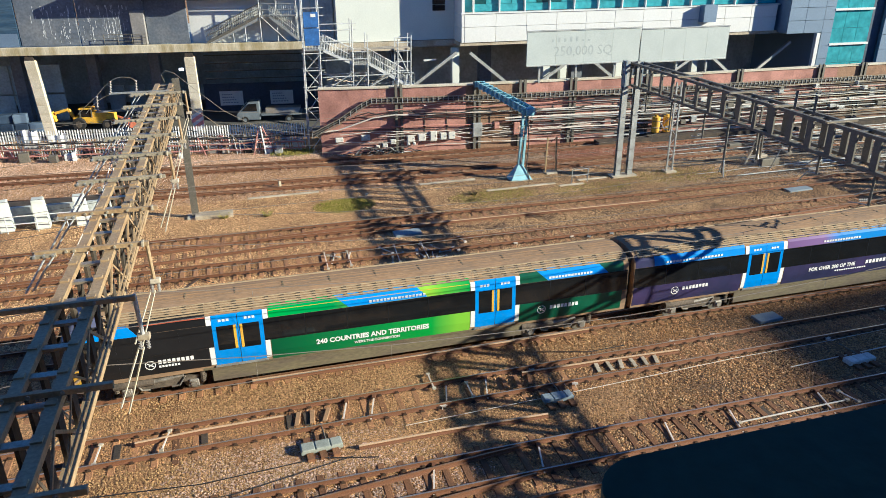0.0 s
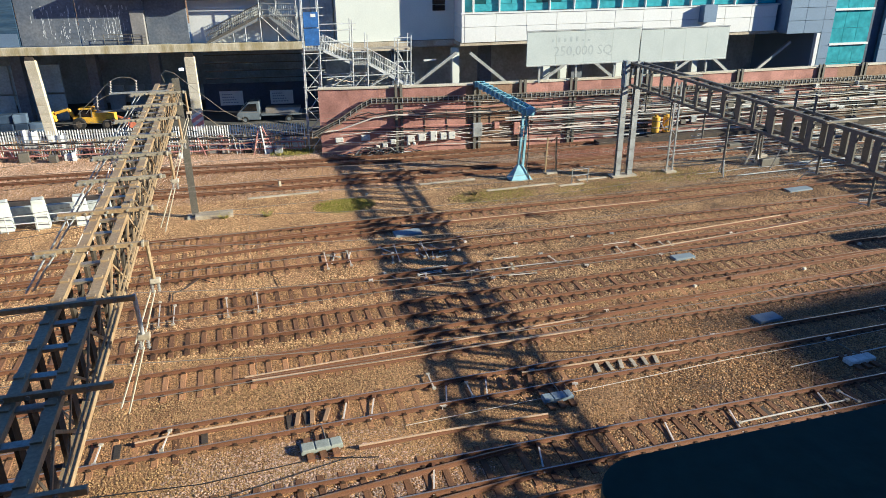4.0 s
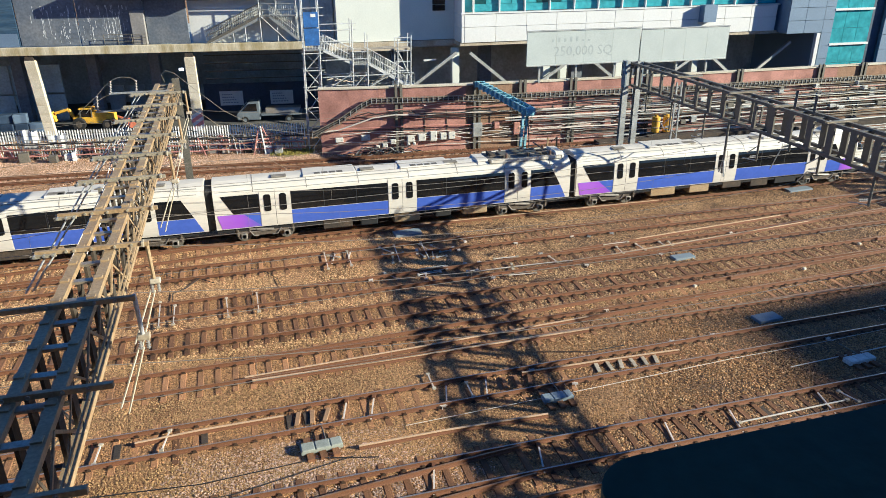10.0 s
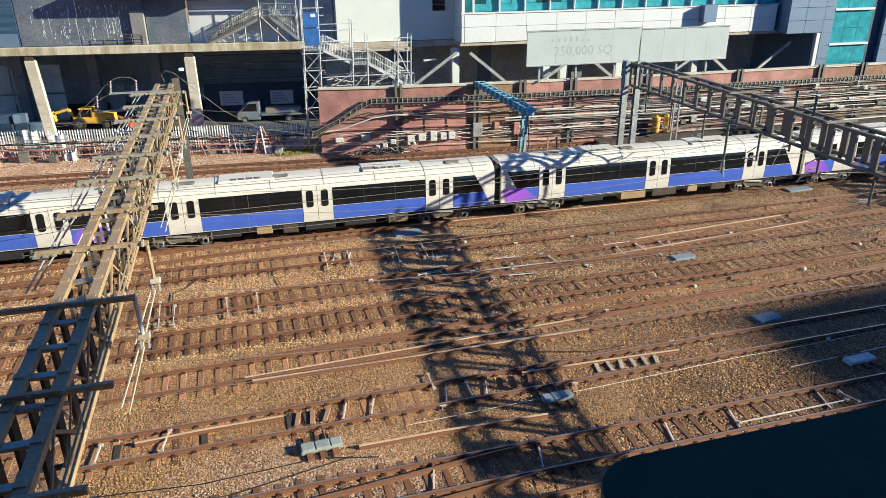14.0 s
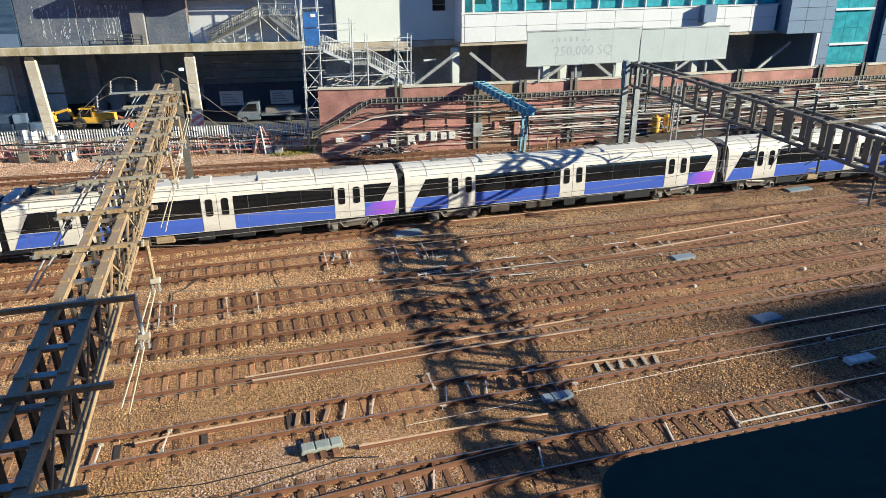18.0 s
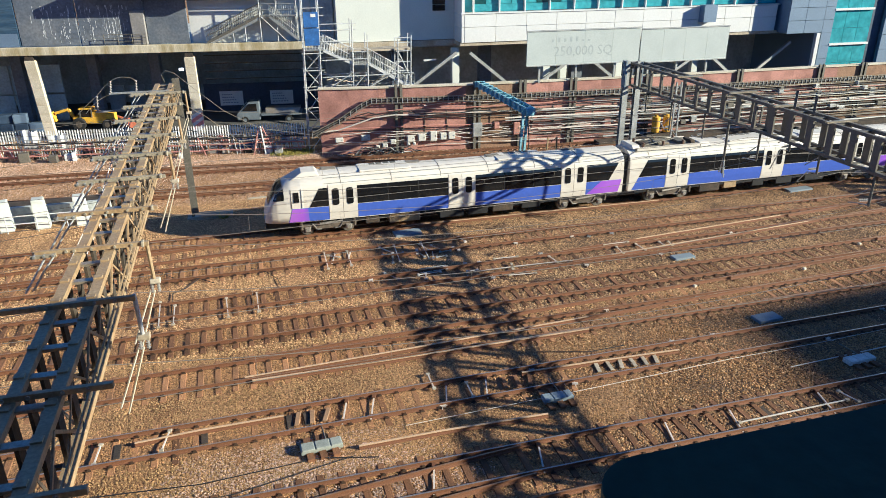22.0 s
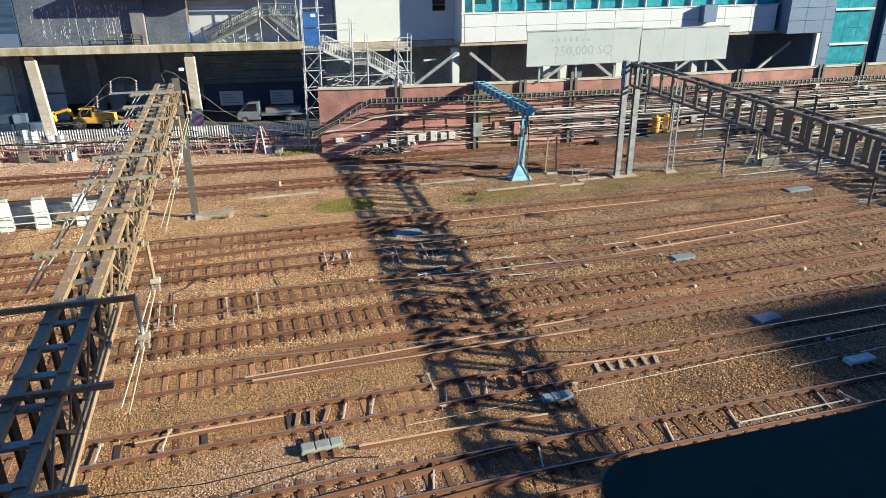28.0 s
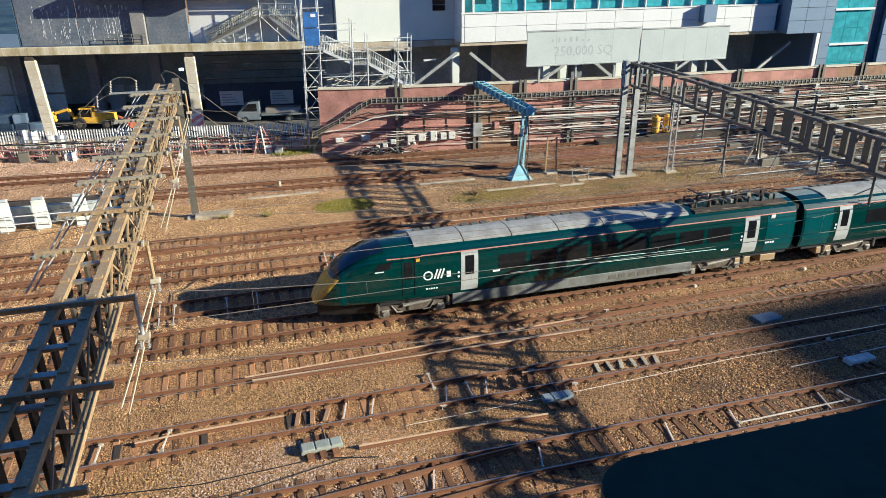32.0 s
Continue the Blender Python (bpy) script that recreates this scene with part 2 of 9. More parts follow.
def lettering(text, size, depth=0.003, bold=0.0):
    """Writing in the built-in font as a mesh, in the xy plane."""
    cu = bpy.data.curves.new("lettering", "FONT")
    cu.body, cu.size, cu.extrude, cu.resolution_u, cu.offset = text, size, depth, 2, bold
    ob = bpy.data.objects.new("lettering", cu)
    scene.collection.objects.link(ob)
    me = bpy.data.meshes.new_from_object(ob.evaluated_get(bpy.context.evaluated_depsgraph_get()))
    bpy.data.objects.remove(ob)
    return me


# ---- ground: one sheet of ballast and cess that reaches the horizon ----
TRACKS = [(18.77, 0.016), (23.36, 0.025), (27.31, 0.015), (30.82, 0.018), (34.03, 0.028), (38.25, 0.005), (42.72, 0.0), (52.5, -0.02), (57.3, -0.085), (16.08, 0.016)]


def far_bend(k, x):
    """Across-track place of the k-th track at x; the farthest ones bend."""
    c, m = TRACKS[k]
    if k == 8:
        return 56.0 + 2.2 * math.exp(-(x + 3) / 25) if x > -3 else 58.2 - 0.06 * (x + 3)
    return c + m * x


def ground_height(x, y):
    v = 0.05 * noise.noise(Vector((x * 0.35, y * 0.35, 0))) + 0.03 * noise.noise(Vector((x * 1.3, y * 1.3, 5)))
    return -0.215 + v * 0.7


xs = [-3000, -700, -200, -80] + [-40 + 0.6 * i for i in range(200)] + [90, 130, 250, 800, 3000]
ys = [-3000, -600, -120, -20, 6] + [10 + 0.6 * i for i in range(90)] + [66, 72, 90, 150, 700, 3000]
verts = [(x, y, ground_height(x, y) if -41 < x < 81 and 9 < y < 64 else -0.215) for y in ys for x in xs]
w = len(xs)
faces = [(j * w + i, j * w + i + 1, (j + 1) * w + i + 1, (j + 1) * w + i) for j in range(len(ys) - 1) for i in range(w - 1)]
me = bpy.data.meshes.new("ground")
me.from_pydata(verts, [], faces)
me.shade_smooth()
part("ground", me, BALLAST)
tagged(bpy.data.objects["ground"], "brown rust-stained railway ballast and cess", "ground", kind="structure")


def rail_section(bm, pts, head=(7,)):
    """A rail laid along points: foot, web and head as stacked strips; head lists the strips given the brighter second
    material.
    """
    prof = [(-0.075, -0.16), (0.075, -0.16), (0.075, -0.145), (0.014, -0.12), (0.014, -0.045), (0.038, -0.035), (0.038, -0.004),
            (0.028, 0.0), (-0.028, 0.0), (-0.036, -0.004), (-0.036, -0.035), (-0.012, -0.045), (-0.012, -0.12), (-0.07, -0.145)]
    rings = [[bm.verts.new((x, y + dy, z + dz)) for dy, dz in prof] for x, y, z in pts]
    n = len(prof)
    for a, b in zip(rings, rings[1:]):
        for i in range(n):
            f = bm.faces.new((a[i], b[i], b[(i + 1) % n], a[(i + 1) % n]))
            f.material_index = 1 if i in head else 0
    bm.faces.new(rings[0][::-1])
    bm.faces.new(rings[-1])


def sleeper_mesh():
    bm = bmesh.new()
    box(bm, (-0.125, -1.28, -0.29), (0.125, 1.28, -0.172))
    rounded(bm, 0.018)
    return to_mesh("sleeper", bm)


def chair_mesh():
    """Cast-iron rail chair with its clip."""
    bm = bmesh.new()
    box(bm, (-0.085, -0.15, -0.166), (0.085, 0.15, -0.15))
    box(bm, (-0.05, 0.06, -0.15), (0.05, 0.10, -0.10))
    box(bm, (-0.05, -0.10, -0.15), (0.05, -0.06, -0.10))
    return to_mesh("chair", bm)


SLEEPER_ME, CHAIR_ME = sleeper_mesh(), chair_mesh()
SLEEPER_ME.materials.append(SLEEPER)
CHAIR_ME.materials.append(IRON)
SPAN = [(-14, 30), (-14, 34), (-14, 38), (-16, 42), (-16, 46), (-18, 50), (-20, 52), (-24, 62), (-26, 64), (0, 14)]


def join_copies(name, me, places, material, parent, kind="stuff"):
    """Many copies of one small mesh joined into one object."""
    v = np.empty(len(me.vertices) * 3)
    me.vertices.foreach_get("co", v)
    v = v.reshape(-1, 3)
    f = [tuple(p.vertices) for p in me.polygons]
    vs, fs = [], []
    for i, m in enumerate(places):
        r = np.array(m.to_3x3())
        vs.append(v @ r.T + np.array(m.translation))
        o = i * len(v)
        fs += [tuple(a + o for a in q) for q in f]
    out = bpy.data.meshes.new(name)
    out.from_pydata(np.concatenate(vs).tolist(), [], fs)
    ob = part(name, out, material, parent)
    return tagged(ob, kind=kind)


PALE_ME = SLEEPER_ME.copy()
PALE_ME.materials.clear()
PALE_ME.materials.append(PALESLEEPER)


def railway_track(k):
    lo, hi = SPAN[k]
    t = thing("railway_track", "rust-brown steel railway track on sleepers in ballast", "track", kind="structure")
    xs_rail = [-260, -120] + list(range(-60, 111, 5)) + [180, 300]
    for s in (-1, 1):
        bm = bmesh.new()
        rail_section(bm, [(x, far_bend(k, x) + s * 0.7525, 0) for x in xs_rail])
        ob = part("rail", bm, RUST, t)
        ob.data.materials.append(WORNTOP if k < 2 else RAILTOP)
    # guard rails inside the two farthest lines
    for kk, a, b_, off in ((7, -34, 34, 0.36), (8, -24, 34, 0.34)):
        for s in (-1, 1):
            if kk == k:
                bm = bmesh.new()
                rail_section(bm, [(a + (b_ - a) * i / 12, far_bend(k, a + (b_ - a) * i / 12) + s * 0.7525 + off, -0.008) for i in range(13)])
                ob = part("guard_rail", bm, RUST, t)
                ob.data.materials.append(RAILTOP)
    chairs, rest, rnd = [], [], random.Random(k)
    x = -60.0
    while x < 100:
        y = far_bend(k, x)
        slope = far_bend(k, x + 0.5) - far_bend(k, x - 0.5)
        m = pose(x, y + rnd.uniform(-0.03, 0.03), rnd.uniform(-0.015, 0.006) - (0.024 if k == 1 else 0 if k in (0, 3) else 0.012), 0, 0, math.degrees(slope) + rnd.uniform(-1, 1))
        if lo < x < hi:
            ob = part("sleeper", SLEEPER_ME if k in (0, 3, 4) or (k == 1 and rnd.random() < 0.25) else PALE_ME, None, t)
            ob.matrix_local = m
        else:
            rest.append(m)
        for s in (-1, 1):
            chairs.append(pose(x, y + s * 0.7525, 0))
        x += 0.70
    join_copies("rail_chairs", CHAIR_ME, chairs, IRON, t)
    join_copies("distant_sleepers", SLEEPER_ME, rest, SLEEPER, t)
    return t


def crossover(ka, kb, c, m, x0, x1, bright=()):
    """The rails of a crossover that leaves line ka and joins line kb along y = c + m x, with its long timbers."""
    t = thing("crossover", "rusty crossover rails on long timbers between two lines", "track", kind="structure")

    def centre(x):
        a, b, l = far_bend(ka, x), far_bend(kb, x), c + m * x
        l = (a + l) / 2 + math.hypot((l - a) / 2, 0.09)
        return (b + l) / 2 - math.hypot((l - b) / 2, 0.09)
    n = int((x1 - x0) / 1.5)
    for s in (-1, 1):
        cuts = sorted({x0, x1} | {v for side, p, q in bright for v in (p, q) if side == s})
        for p, q in zip(cuts, cuts[1:]):
            # Stretches listed in bright get a lit head, put in as pale colour.
            pale_ = any(side == s and lo <= (p + q) / 2 <= hi for side, lo, hi in bright)
            steps = max(2, int((q - p) / 1.5))
            bm = bmesh.new()
            rail_section(bm, [(p + (q - p) * i / steps, centre(p + (q - p) * i / steps) + s * 0.7525, -0.004) for i in range(steps + 1)], range(5, 10) if pale_ else (7,))
            ob = part("crossover_rail", bm, RUST, t, "rail with a pale highlight coloured on its head" if pale_ else "")
            ob.data.materials.append(PALERAIL if pale_ else RAILTOP)
    # check rails beside the crossing of two running rails
    for k, sgn in ((ka, 1), (kb, -1)):
        for i in range(int((x1 - x0) * 5)):
            x = x0 + i / 5
            if (centre(x) - 0.7525 * sgn - far_bend(k, x) - 0.7525 * sgn) * sgn > 0:
                hit = x
                if sgn > 0:
                    break
        else:
            if sgn > 0:
                continue
        if not x0 + 3 < hit < x1 - 3:
            continue
        for y_of, off in ((lambda x: far_bend(k, x) - 0.7525 * sgn, 0.07 * sgn), (lambda x: centre(x) + 0.7525 * sgn, -0.07 * sgn)):
            bm = bmesh.new()
            rail_section(bm, [(hit - 2.2 + 0.55 * i, y_of(hit - 2.2 + 0.55 * i) + off + (0.05 * (1 if off > 0 else -1) if i in (0, 8) else 0), -0.01) for i in range(9)])
            ob = part("check_rail", bm, RUST, t)
            ob.data.materials.append(RAILTOP)
    x = -60.0
    while x < x1:
        if x0 < x:
            yc = centre(x)
            for k, sgn in ((ka, 1), (kb, -1)):
                edge = far_bend(k, x) + sgn * 1.27
                end = yc + sgn * 1.28
                if 0.12 < (end - edge) * sgn < 2.3:
                    ob = part("timber", SLEEPER_ME if ka in (3, 4) else PALE_ME, None, t)
                    ob.matrix_local = pose(x, (edge + end) / 2, -0.014) @ Matrix.Diagonal((1, abs(end - edge) / 2.56, 1, 1))
        x += 0.70
    return t


# ---- boundary wall of painted brick behind the farthest line ----
def wall_y(x):
    return 57.9 + 2.6 * math.exp(-(x - 5.4) / 14)


def boundary_wall():
    w = thing("wall_boundary", "pink-red painted brick retaining wall with pale coping, cables and dark piers", "wall", kind="structure")
    xs_w = [5.4 + 2.45 * i for i in range(34)]
    for i, (a, b) in enumerate(zip(xs_w, xs_w[1:])):
        bm = bmesh.new()
        beam(bm, (a, wall_y(a) + 0.3, 2.55), (b, wall_y(b) + 0.3, 2.55), 0.6, 5.5)
        part("wall_panel", bm, BUFFBRICK if i in (5, 6, 20, 21, 22) else BRICK, w)
        bm = bmesh.new()
        beam(bm, (a, wall_y(a) + 0.28, 5.35), (b, wall_y(b) + 0.28, 5.35), 0.75, 0.1)
        part("coping", bm, PALECONCRETE, w)
    for x in (11.9, 18.6, 22.6, 27.2, 34.4, 43.6, 52.4, 57.2, 62.0, 68.0, 75.0):
        for d in (-0.22, 0.22):
            bm = bmesh.new()
            ibeam(bm, (x + d, wall_y(x) - 0.12, -0.2), (x + d, wall_y(x) - 0.12, 5.6), 0.22, 0.2, 0.025)
            part("wall_pier", bm, DARKSTEEL, w, "dark rusted steel pier")
    return w


boundary_wall()


# ---- left building: deck on concrete columns over a dark undercroft ----
FACE = pose(4.0, 70.4, 0, 0, 0, math.degrees(math.atan(-0.13)))


def lean(bm, rake, verts):
    """Rake a column out of plumb."""
    for v in verts:
        v.co.x -= rake * v.co.z


def deck_building():
    b = thing("office_block", "dark grey clad block on a stained concrete deck", "building", FACE)
    bm = bmesh.new()
    box(bm, (-60, -0.4, 7.35), (3.2, 0.15, 8.05))
    rounded(bm, 0.03)
    part("deck_edge", bm, surface("stained_deck_concrete", (0.62, 0.555, 0.40), 0.9, var=0.25, scale=0.9, fine=8, bump=0.25, tint=(0.33, 0.26, 0.12), amount=0.95, stretch=(1.6, 1, 0.35)), b, "yellow-stained concrete deck edge")
    bm = bmesh.new()
    box(bm, (-60, 0.16, 7.4), (6, 20, 7.9))
    part("deck_slab", bm, VOID, b)
    # Near-black slab laid over the ballast, so the undercroft floor reads dark.
    bm = bmesh.new()
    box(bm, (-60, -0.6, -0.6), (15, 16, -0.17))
    part("undercroft_floor", bm, surface("dark_yard_floor", (0.075, 0.075, 0.072), 0.9, var=0.3, scale=0.5, fine=9, bump=0.2, tint=(0.13, 0.12, 0.105), amount=0.7), b, "dark grey yard floor slab")
    bm = bmesh.new()
    box(bm, (-60, 16, -0.3), (9, 16.4, 7.38))
    part("undercroft_wall", bm, VOID, b)
    for x, rake in ((-51, 0.0), (-36.6, 0.0), (-22.5, 0.065), (-9.1, 0.01)):
        bm = bmesh.new()
        lean(bm, rake, box(bm, (x - 0.42, -0.33, -0.3), (x + 0.42, 0.1, 6.92)))
        part("column", bm, PALECONCRETE, b, "pale board-marked concrete column")
        for k in range(9):
            z0 = -0.3 + k * 0.8
            bm = bmesh.new()
            lean(bm, rake, box(bm, (x - 0.45, -0.36, z0), (x + 0.45, 0.13, z0 + 0.775)))
            rounded(bm, 0.015)
            part("column_lift", bm, PALECONCRETE, b)
        # Column head in near-black: shade below the deck is put into its colour.
        bm = bmesh.new()
        lean(bm, rake, box(bm, (x - 0.36, -0.3, 6.915), (x + 0.36, 0.1, 7.34)))
        part("column_cap", bm, UNDER, b, "block at the column head, coloured dark as in shade")
    return b


left_building = deck_building()


# ---- overhead line gantries ----
def gantry(name, label, posts, y0, y1, x_of, width, top, bottom, pitch, steel, plate, m=None, chord=0.19, start=0.3, web=0.2):
    """A ladder-like lattice boom across the lines."""
    g = thing(name, label, "gantry", m)
    for dx in (0.0, width):
        for z, h, nm in ((top, 0.16, "top_chord"), (bottom, 0.15, "bottom_chord")):
            bm = bmesh.new()
            beam(bm, (x_of(y0) + dx, y0, z), (x_of(y1) + dx, y1, z), chord, h)
            part(nm, bm, steel, g)
    y = y0 + start
    while y < y1:
        bm = bmesh.new()
        beam(bm, (x_of(y), y, top - 0.02), (x_of(y) + width, y, top - 0.02), 0.24 if plate else 0.2, 0.07)
        part("rung", bm, steel if plate else GREYSTEEL, g)
        # Without plates, lower rungs and uprights take the steel coloured as shaded.
        bm = bmesh.new()
        beam(bm, (x_of(y), y, bottom), (x_of(y) + width, y, bottom), 0.12, 0.06)
        part("lower_rung", bm, steel if plate else SHADESTEEL, g)
        for dx in (0.0, width):
            bm = bmesh.new()
            beam(bm, (x_of(y) + dx, y, bottom), (x_of(y) + dx, y, top), 0.08 if not plate else 0.10, plate * (1.0 if 25 < y < 34 else 0.72 if y < 25 else 0.58) or web, up=(0, 1, 0))
            part("upright", bm, steel if plate else SHADESTEEL, g)
        y += pitch
    for x, py, z in posts:
        bm = bmesh.new()
        ibeam(bm, (x, py, -0.35), (x, py, z), 0.42, 0.32, 0.03, up=(0, 1, 0))
        part("mast", bm, GALV if plate else DARKSTEEL, g)
        bm = bmesh.new()
        box(bm, (x - 0.5, py - 0.5, -0.5), (x + 0.5, py + 0.5, -0.1))
        part("footing", bm, CONCRETE, g)
    return g


LEFT_X = lambda y: -5.02 - 0.013 * (y - 13)
RIGHT_X = lambda y: 27.0
left_gantry = gantry("overhead_line_gantry", "rust-brown lattice steel overhead line gantry spanning the tracks", [(-4.4, 47.6, 8.9)], 4.0, 47.6, LEFT_X, 0.80, 8.55, 7.1, 1.15, TANSTEEL, 0, None, 0.25, 0.89, 0.34)
# The two masts at y 9.2 stand out of view, added for their shadow.
right_gantry = gantry("overhead_line_gantry", "dark weathered steel plate gantry on paired grey masts", [(26.55, 48.1, 8.5), (27.55, 48.1, 8.45), (26.55, 9.2, 8.5), (27.55, 9.2, 8.45)], -6.0, 48.3, RIGHT_X, 0.9, 8.3, 6.75, 1.42, DARKSTEEL, 0.4)
# ---- trains ----
def profile_y(prof, z):
    """Half-width of a body at height z, on its side."""
    for (y0, z0), (y1, z1) in zip(prof, prof[1:]):
        if z0 <= z <= z1:
            return y0 + (y1 - y0) * (z - z0) / max(z1 - z0, 1e-6)
    return prof[-1][0] if z > prof[-1][1] else prof[0][0]


def shape_at(nose, s):
    """Width factor and roof height at s metres behind the nose."""
    if not nose:
        return 1.0, None
    if s >= nose[-1][0]:
        return 1.0, None
    for (s0, w0, t0), (s1, w1, t1) in zip(nose, nose[1:]):
        if s0 <= s <= s1:
            f = (s - s0) / (s1 - s0)
            return w0 + (w1 - w0) * f, t0 + (t1 - t0) * f
    return nose[0][1], nose[0][2]


def skin_point(prof, nose, s, k, grow=0.0):
    """Point k of the half profile at s behind the nose."""
    wf, top = shape_at(nose, s)
    y, z = prof[k]
    zb, zt = prof[0][1], prof[-1][1]
    if top is not None:
        z = zb + (z - zb) * (top - zb) / (zt - zb)
    return y * wf + grow, z


def shell(prof, nose, length):
    """The closed body shell: the profile drawn along the car, tapering to the nose."""
    bm = bmesh.new()
    stations = sorted({s for s, _, _ in nose} | {nose[-1][0] + 0.01, length} | {0.15 * i for i in range(1, int(nose[-1][0] / 0.15))}) if nose else [0.0, length]
    rings = []
    for s in stations:
        half = [skin_point(prof, nose, s, k) for k in range(len(prof))]
        ring = [(-y, z) for y, z in half] + [(y, z) for y, z in half[::-1][1:]]
        rings.append([bm.verts.new((-s, y, z)) for y, z in ring])
    n = len(rings[0])
    for a, b in zip(rings, rings[1:]):
        for i in range(n - 1):
            bm.faces.new((a[i], a[i + 1], b[i + 1], b[i]))
        bm.faces.new((a[n - 1], a[0], b[0], b[n - 1]))
    bm.faces.new(rings[0])
    bm.faces.new(rings[-1][::-1])
    bmesh.ops.recalc_face_normals(bm, faces=bm.faces)
    return bm


def cut_skin(bm, planes):
    """Score the shell along paint edges, so that the colours meet in clean lines."""
    for co, no in planes:
        bmesh.ops.bisect_plane(bm, geom=bm.verts[:] + bm.edges[:] + bm.faces[:], plane_co=co, plane_no=no)
    return bm


def smooth_nose(body, reach):
    """Rounded shading over the moulded nose of a cab car."""
    for f in body.data.polygons:
        if f.center.x > -reach and f.center.x < -0.02:
            f.use_smooth = True


def side_panel(prof, corners, side, eps=0.006, thick=0.02, nose=None):
    """A panel on the body side. corners: (s, z) in order: rear-bottom, front-bottom, front-top, rear-top."""
    bm = bmesh.new()
    (a0, za0), (b0, zb0), (b1, zb1), (a1, za1) = corners
    zs = sorted({0.0, 1.0} | {f for f in [(z - za0) / (za1 - za0) for _, z in prof] if 0.02 < f < 0.98})
    n_s = 1 if not nose else 4
    outer, inner = [], []
    for f in zs:
        ro, ri = [], []
        for j in range(n_s + 1):
            g = j / n_s
            s = (a0 + (a1 - a0) * f) * (1 - g) + (b0 + (b1 - b0) * f) * g
            z = (za0 + (za1 - za0) * f) * (1 - g) + (zb0 + (zb1 - zb0) * f) * g
            wf, top = shape_at(nose, s) if nose else (1.0, None)
            zz = z
            if top is not None:
                zb, zt = prof[0][1], prof[-1][1]
                zz = zb + (z - zb) * (zt - zb) / (top - zb)
            y = profile_y(prof, zz) * wf
            ro.append(bm.verts.new((-s, side * (y + eps), z)))
            ri.append(bm.verts.new((-s, side * (y - thick), z)))
        outer.append(ro)
        inner.append(ri)
    m = len(zs)
    for i in range(m - 1):
        for j in range(n_s):
            bm.faces.new((outer[i][j], outer[i][j + 1], outer[i + 1][j + 1], outer[i + 1][j]))
    loop_o = outer[0] + [r[-1] for r in outer[1:]] + outer[-1][::-1][1:] + [r[0] for r in outer[::-1][1:-1]]
    loop_i = inner[0] + [r[-1] for r in inner[1:]] + inner[-1][::-1][1:] + [r[0] for r in inner[::-1][1:-1]]
    for k in range(len(loop_o)):
        q = (k + 1) % len(loop_o)
        bm.faces.new((loop_o[k], loop_i[k], loop_i[q], loop_o[q]))
    bmesh.ops.recalc_face_normals(bm, faces=bm.faces)
    return bm


def rect(s0, s1, z0, z1):
    return [(s1, z0), (s0, z0), (s0, z1), (s1, z1)]


BOGIE = surface("dusty_bogie", (0.15, 0.118, 0.088), 0.85, 0.1, var=0.4, scale=3, fine=14, bump=0.3, tint=(0.06, 0.05, 0.04), amount=0.8)
BRAKE = surface("bare_brake_steel", (0.34, 0.31, 0.27), 0.55, 0.4, var=0.35, scale=3, fine=16, bump=0.1)


def wheelset_bogie(parent, s, gauge_y=0.75, wheelbase=2.5, material=None):
    """A bogie: side frames, bolsters, axle boxes, springs, dampers and pipes."""
    bm = bmesh.new()
    box(bm, (-s - 0.25, -0.95, 0.5), (-s + 0.25, 0.95, 0.85))
    b = part("bogie", bm, material or BOGIE, parent, "dusty brown bogie bolster")
    h = wheelbase / 2
    prof = [(-h - 0.5, 0.58), (-h - 0.5, 0.76), (-0.7, 0.74), (-0.38, 0.9), (0.38, 0.9), (0.7, 0.74), (h + 0.5, 0.76), (h + 0.5, 0.58), (0.75, 0.52), (0.5, 0.42), (-0.5, 0.42), (-0.75, 0.52)]
    for side in (-1, 1):
        bm = bmesh.new()
        ends = [[bm.verts.new((-s + x, y, z)) for x, z in prof] for y in (side * 0.94, side * 1.12)]
        bm.faces.new(ends[0])
        bm.faces.new(ends[1][::-1])
        for i in range(len(prof)):
            j = (i + 1) % len(prof)
            bm.faces.new((ends[0][i], ends[1][i], ends[1][j], ends[0][j]))
        bmesh.ops.recalc_face_normals(bm, faces=bm.faces[:])
        part("bogie_frame", bm, material or BOGIE, parent, "dusty brown bogie side frame")
    for side in (-1, 1):
        y = side * 1.14
        for e in (-1, 1):
            x = -s + e * wheelbase / 2
            bm = bmesh.new()
            box(bm, (x - 0.19, y - 0.1, 0.27), (x + 0.19, y + 0.06, 0.6))
            rounded(bm, 0.04)
            tube(bm, (x, y, 0.43), (x, y + side * 0.1, 0.43), 0.12, 10)
            part("axle_box", bm, BRAKE, parent)
            bm = bmesh.new()
            for k in range(5):
                tube(bm, (x + e * 0.36, y, 0.48 + k * 0.09), (x + e * 0.36, y, 0.53 + k * 0.09), 0.1, 8)
            tube(bm, (x + e * 0.36, y, 0.45), (x + e * 0.36, y, 0.95), 0.05, 6)
            part("coil_spring", bm, BOGIE, parent)
            bm = bmesh.new()
            line_of(bm, [(x - e * 0.3, y, 0.8), (x - e * 0.55, y + side * 0.04, 0.45), (x - e * 0.85, y, 0.4)], 0.035, 6)
            part("brake_hanger", bm, BRAKE, parent)
        bm = bmesh.new()
        tube(bm, (-s - 0.9, y + side * 0.03, 0.86), (-s + 0.5, y + side * 0.03, 0.74), 0.055, 8)
        tube(bm, (-s - 0.5, y + side * 0.03, 0.825), (-s + 0.5, y + side * 0.03, 0.74), 0.08, 8)
        part("yaw_damper", bm, BRAKE, parent)
    return b


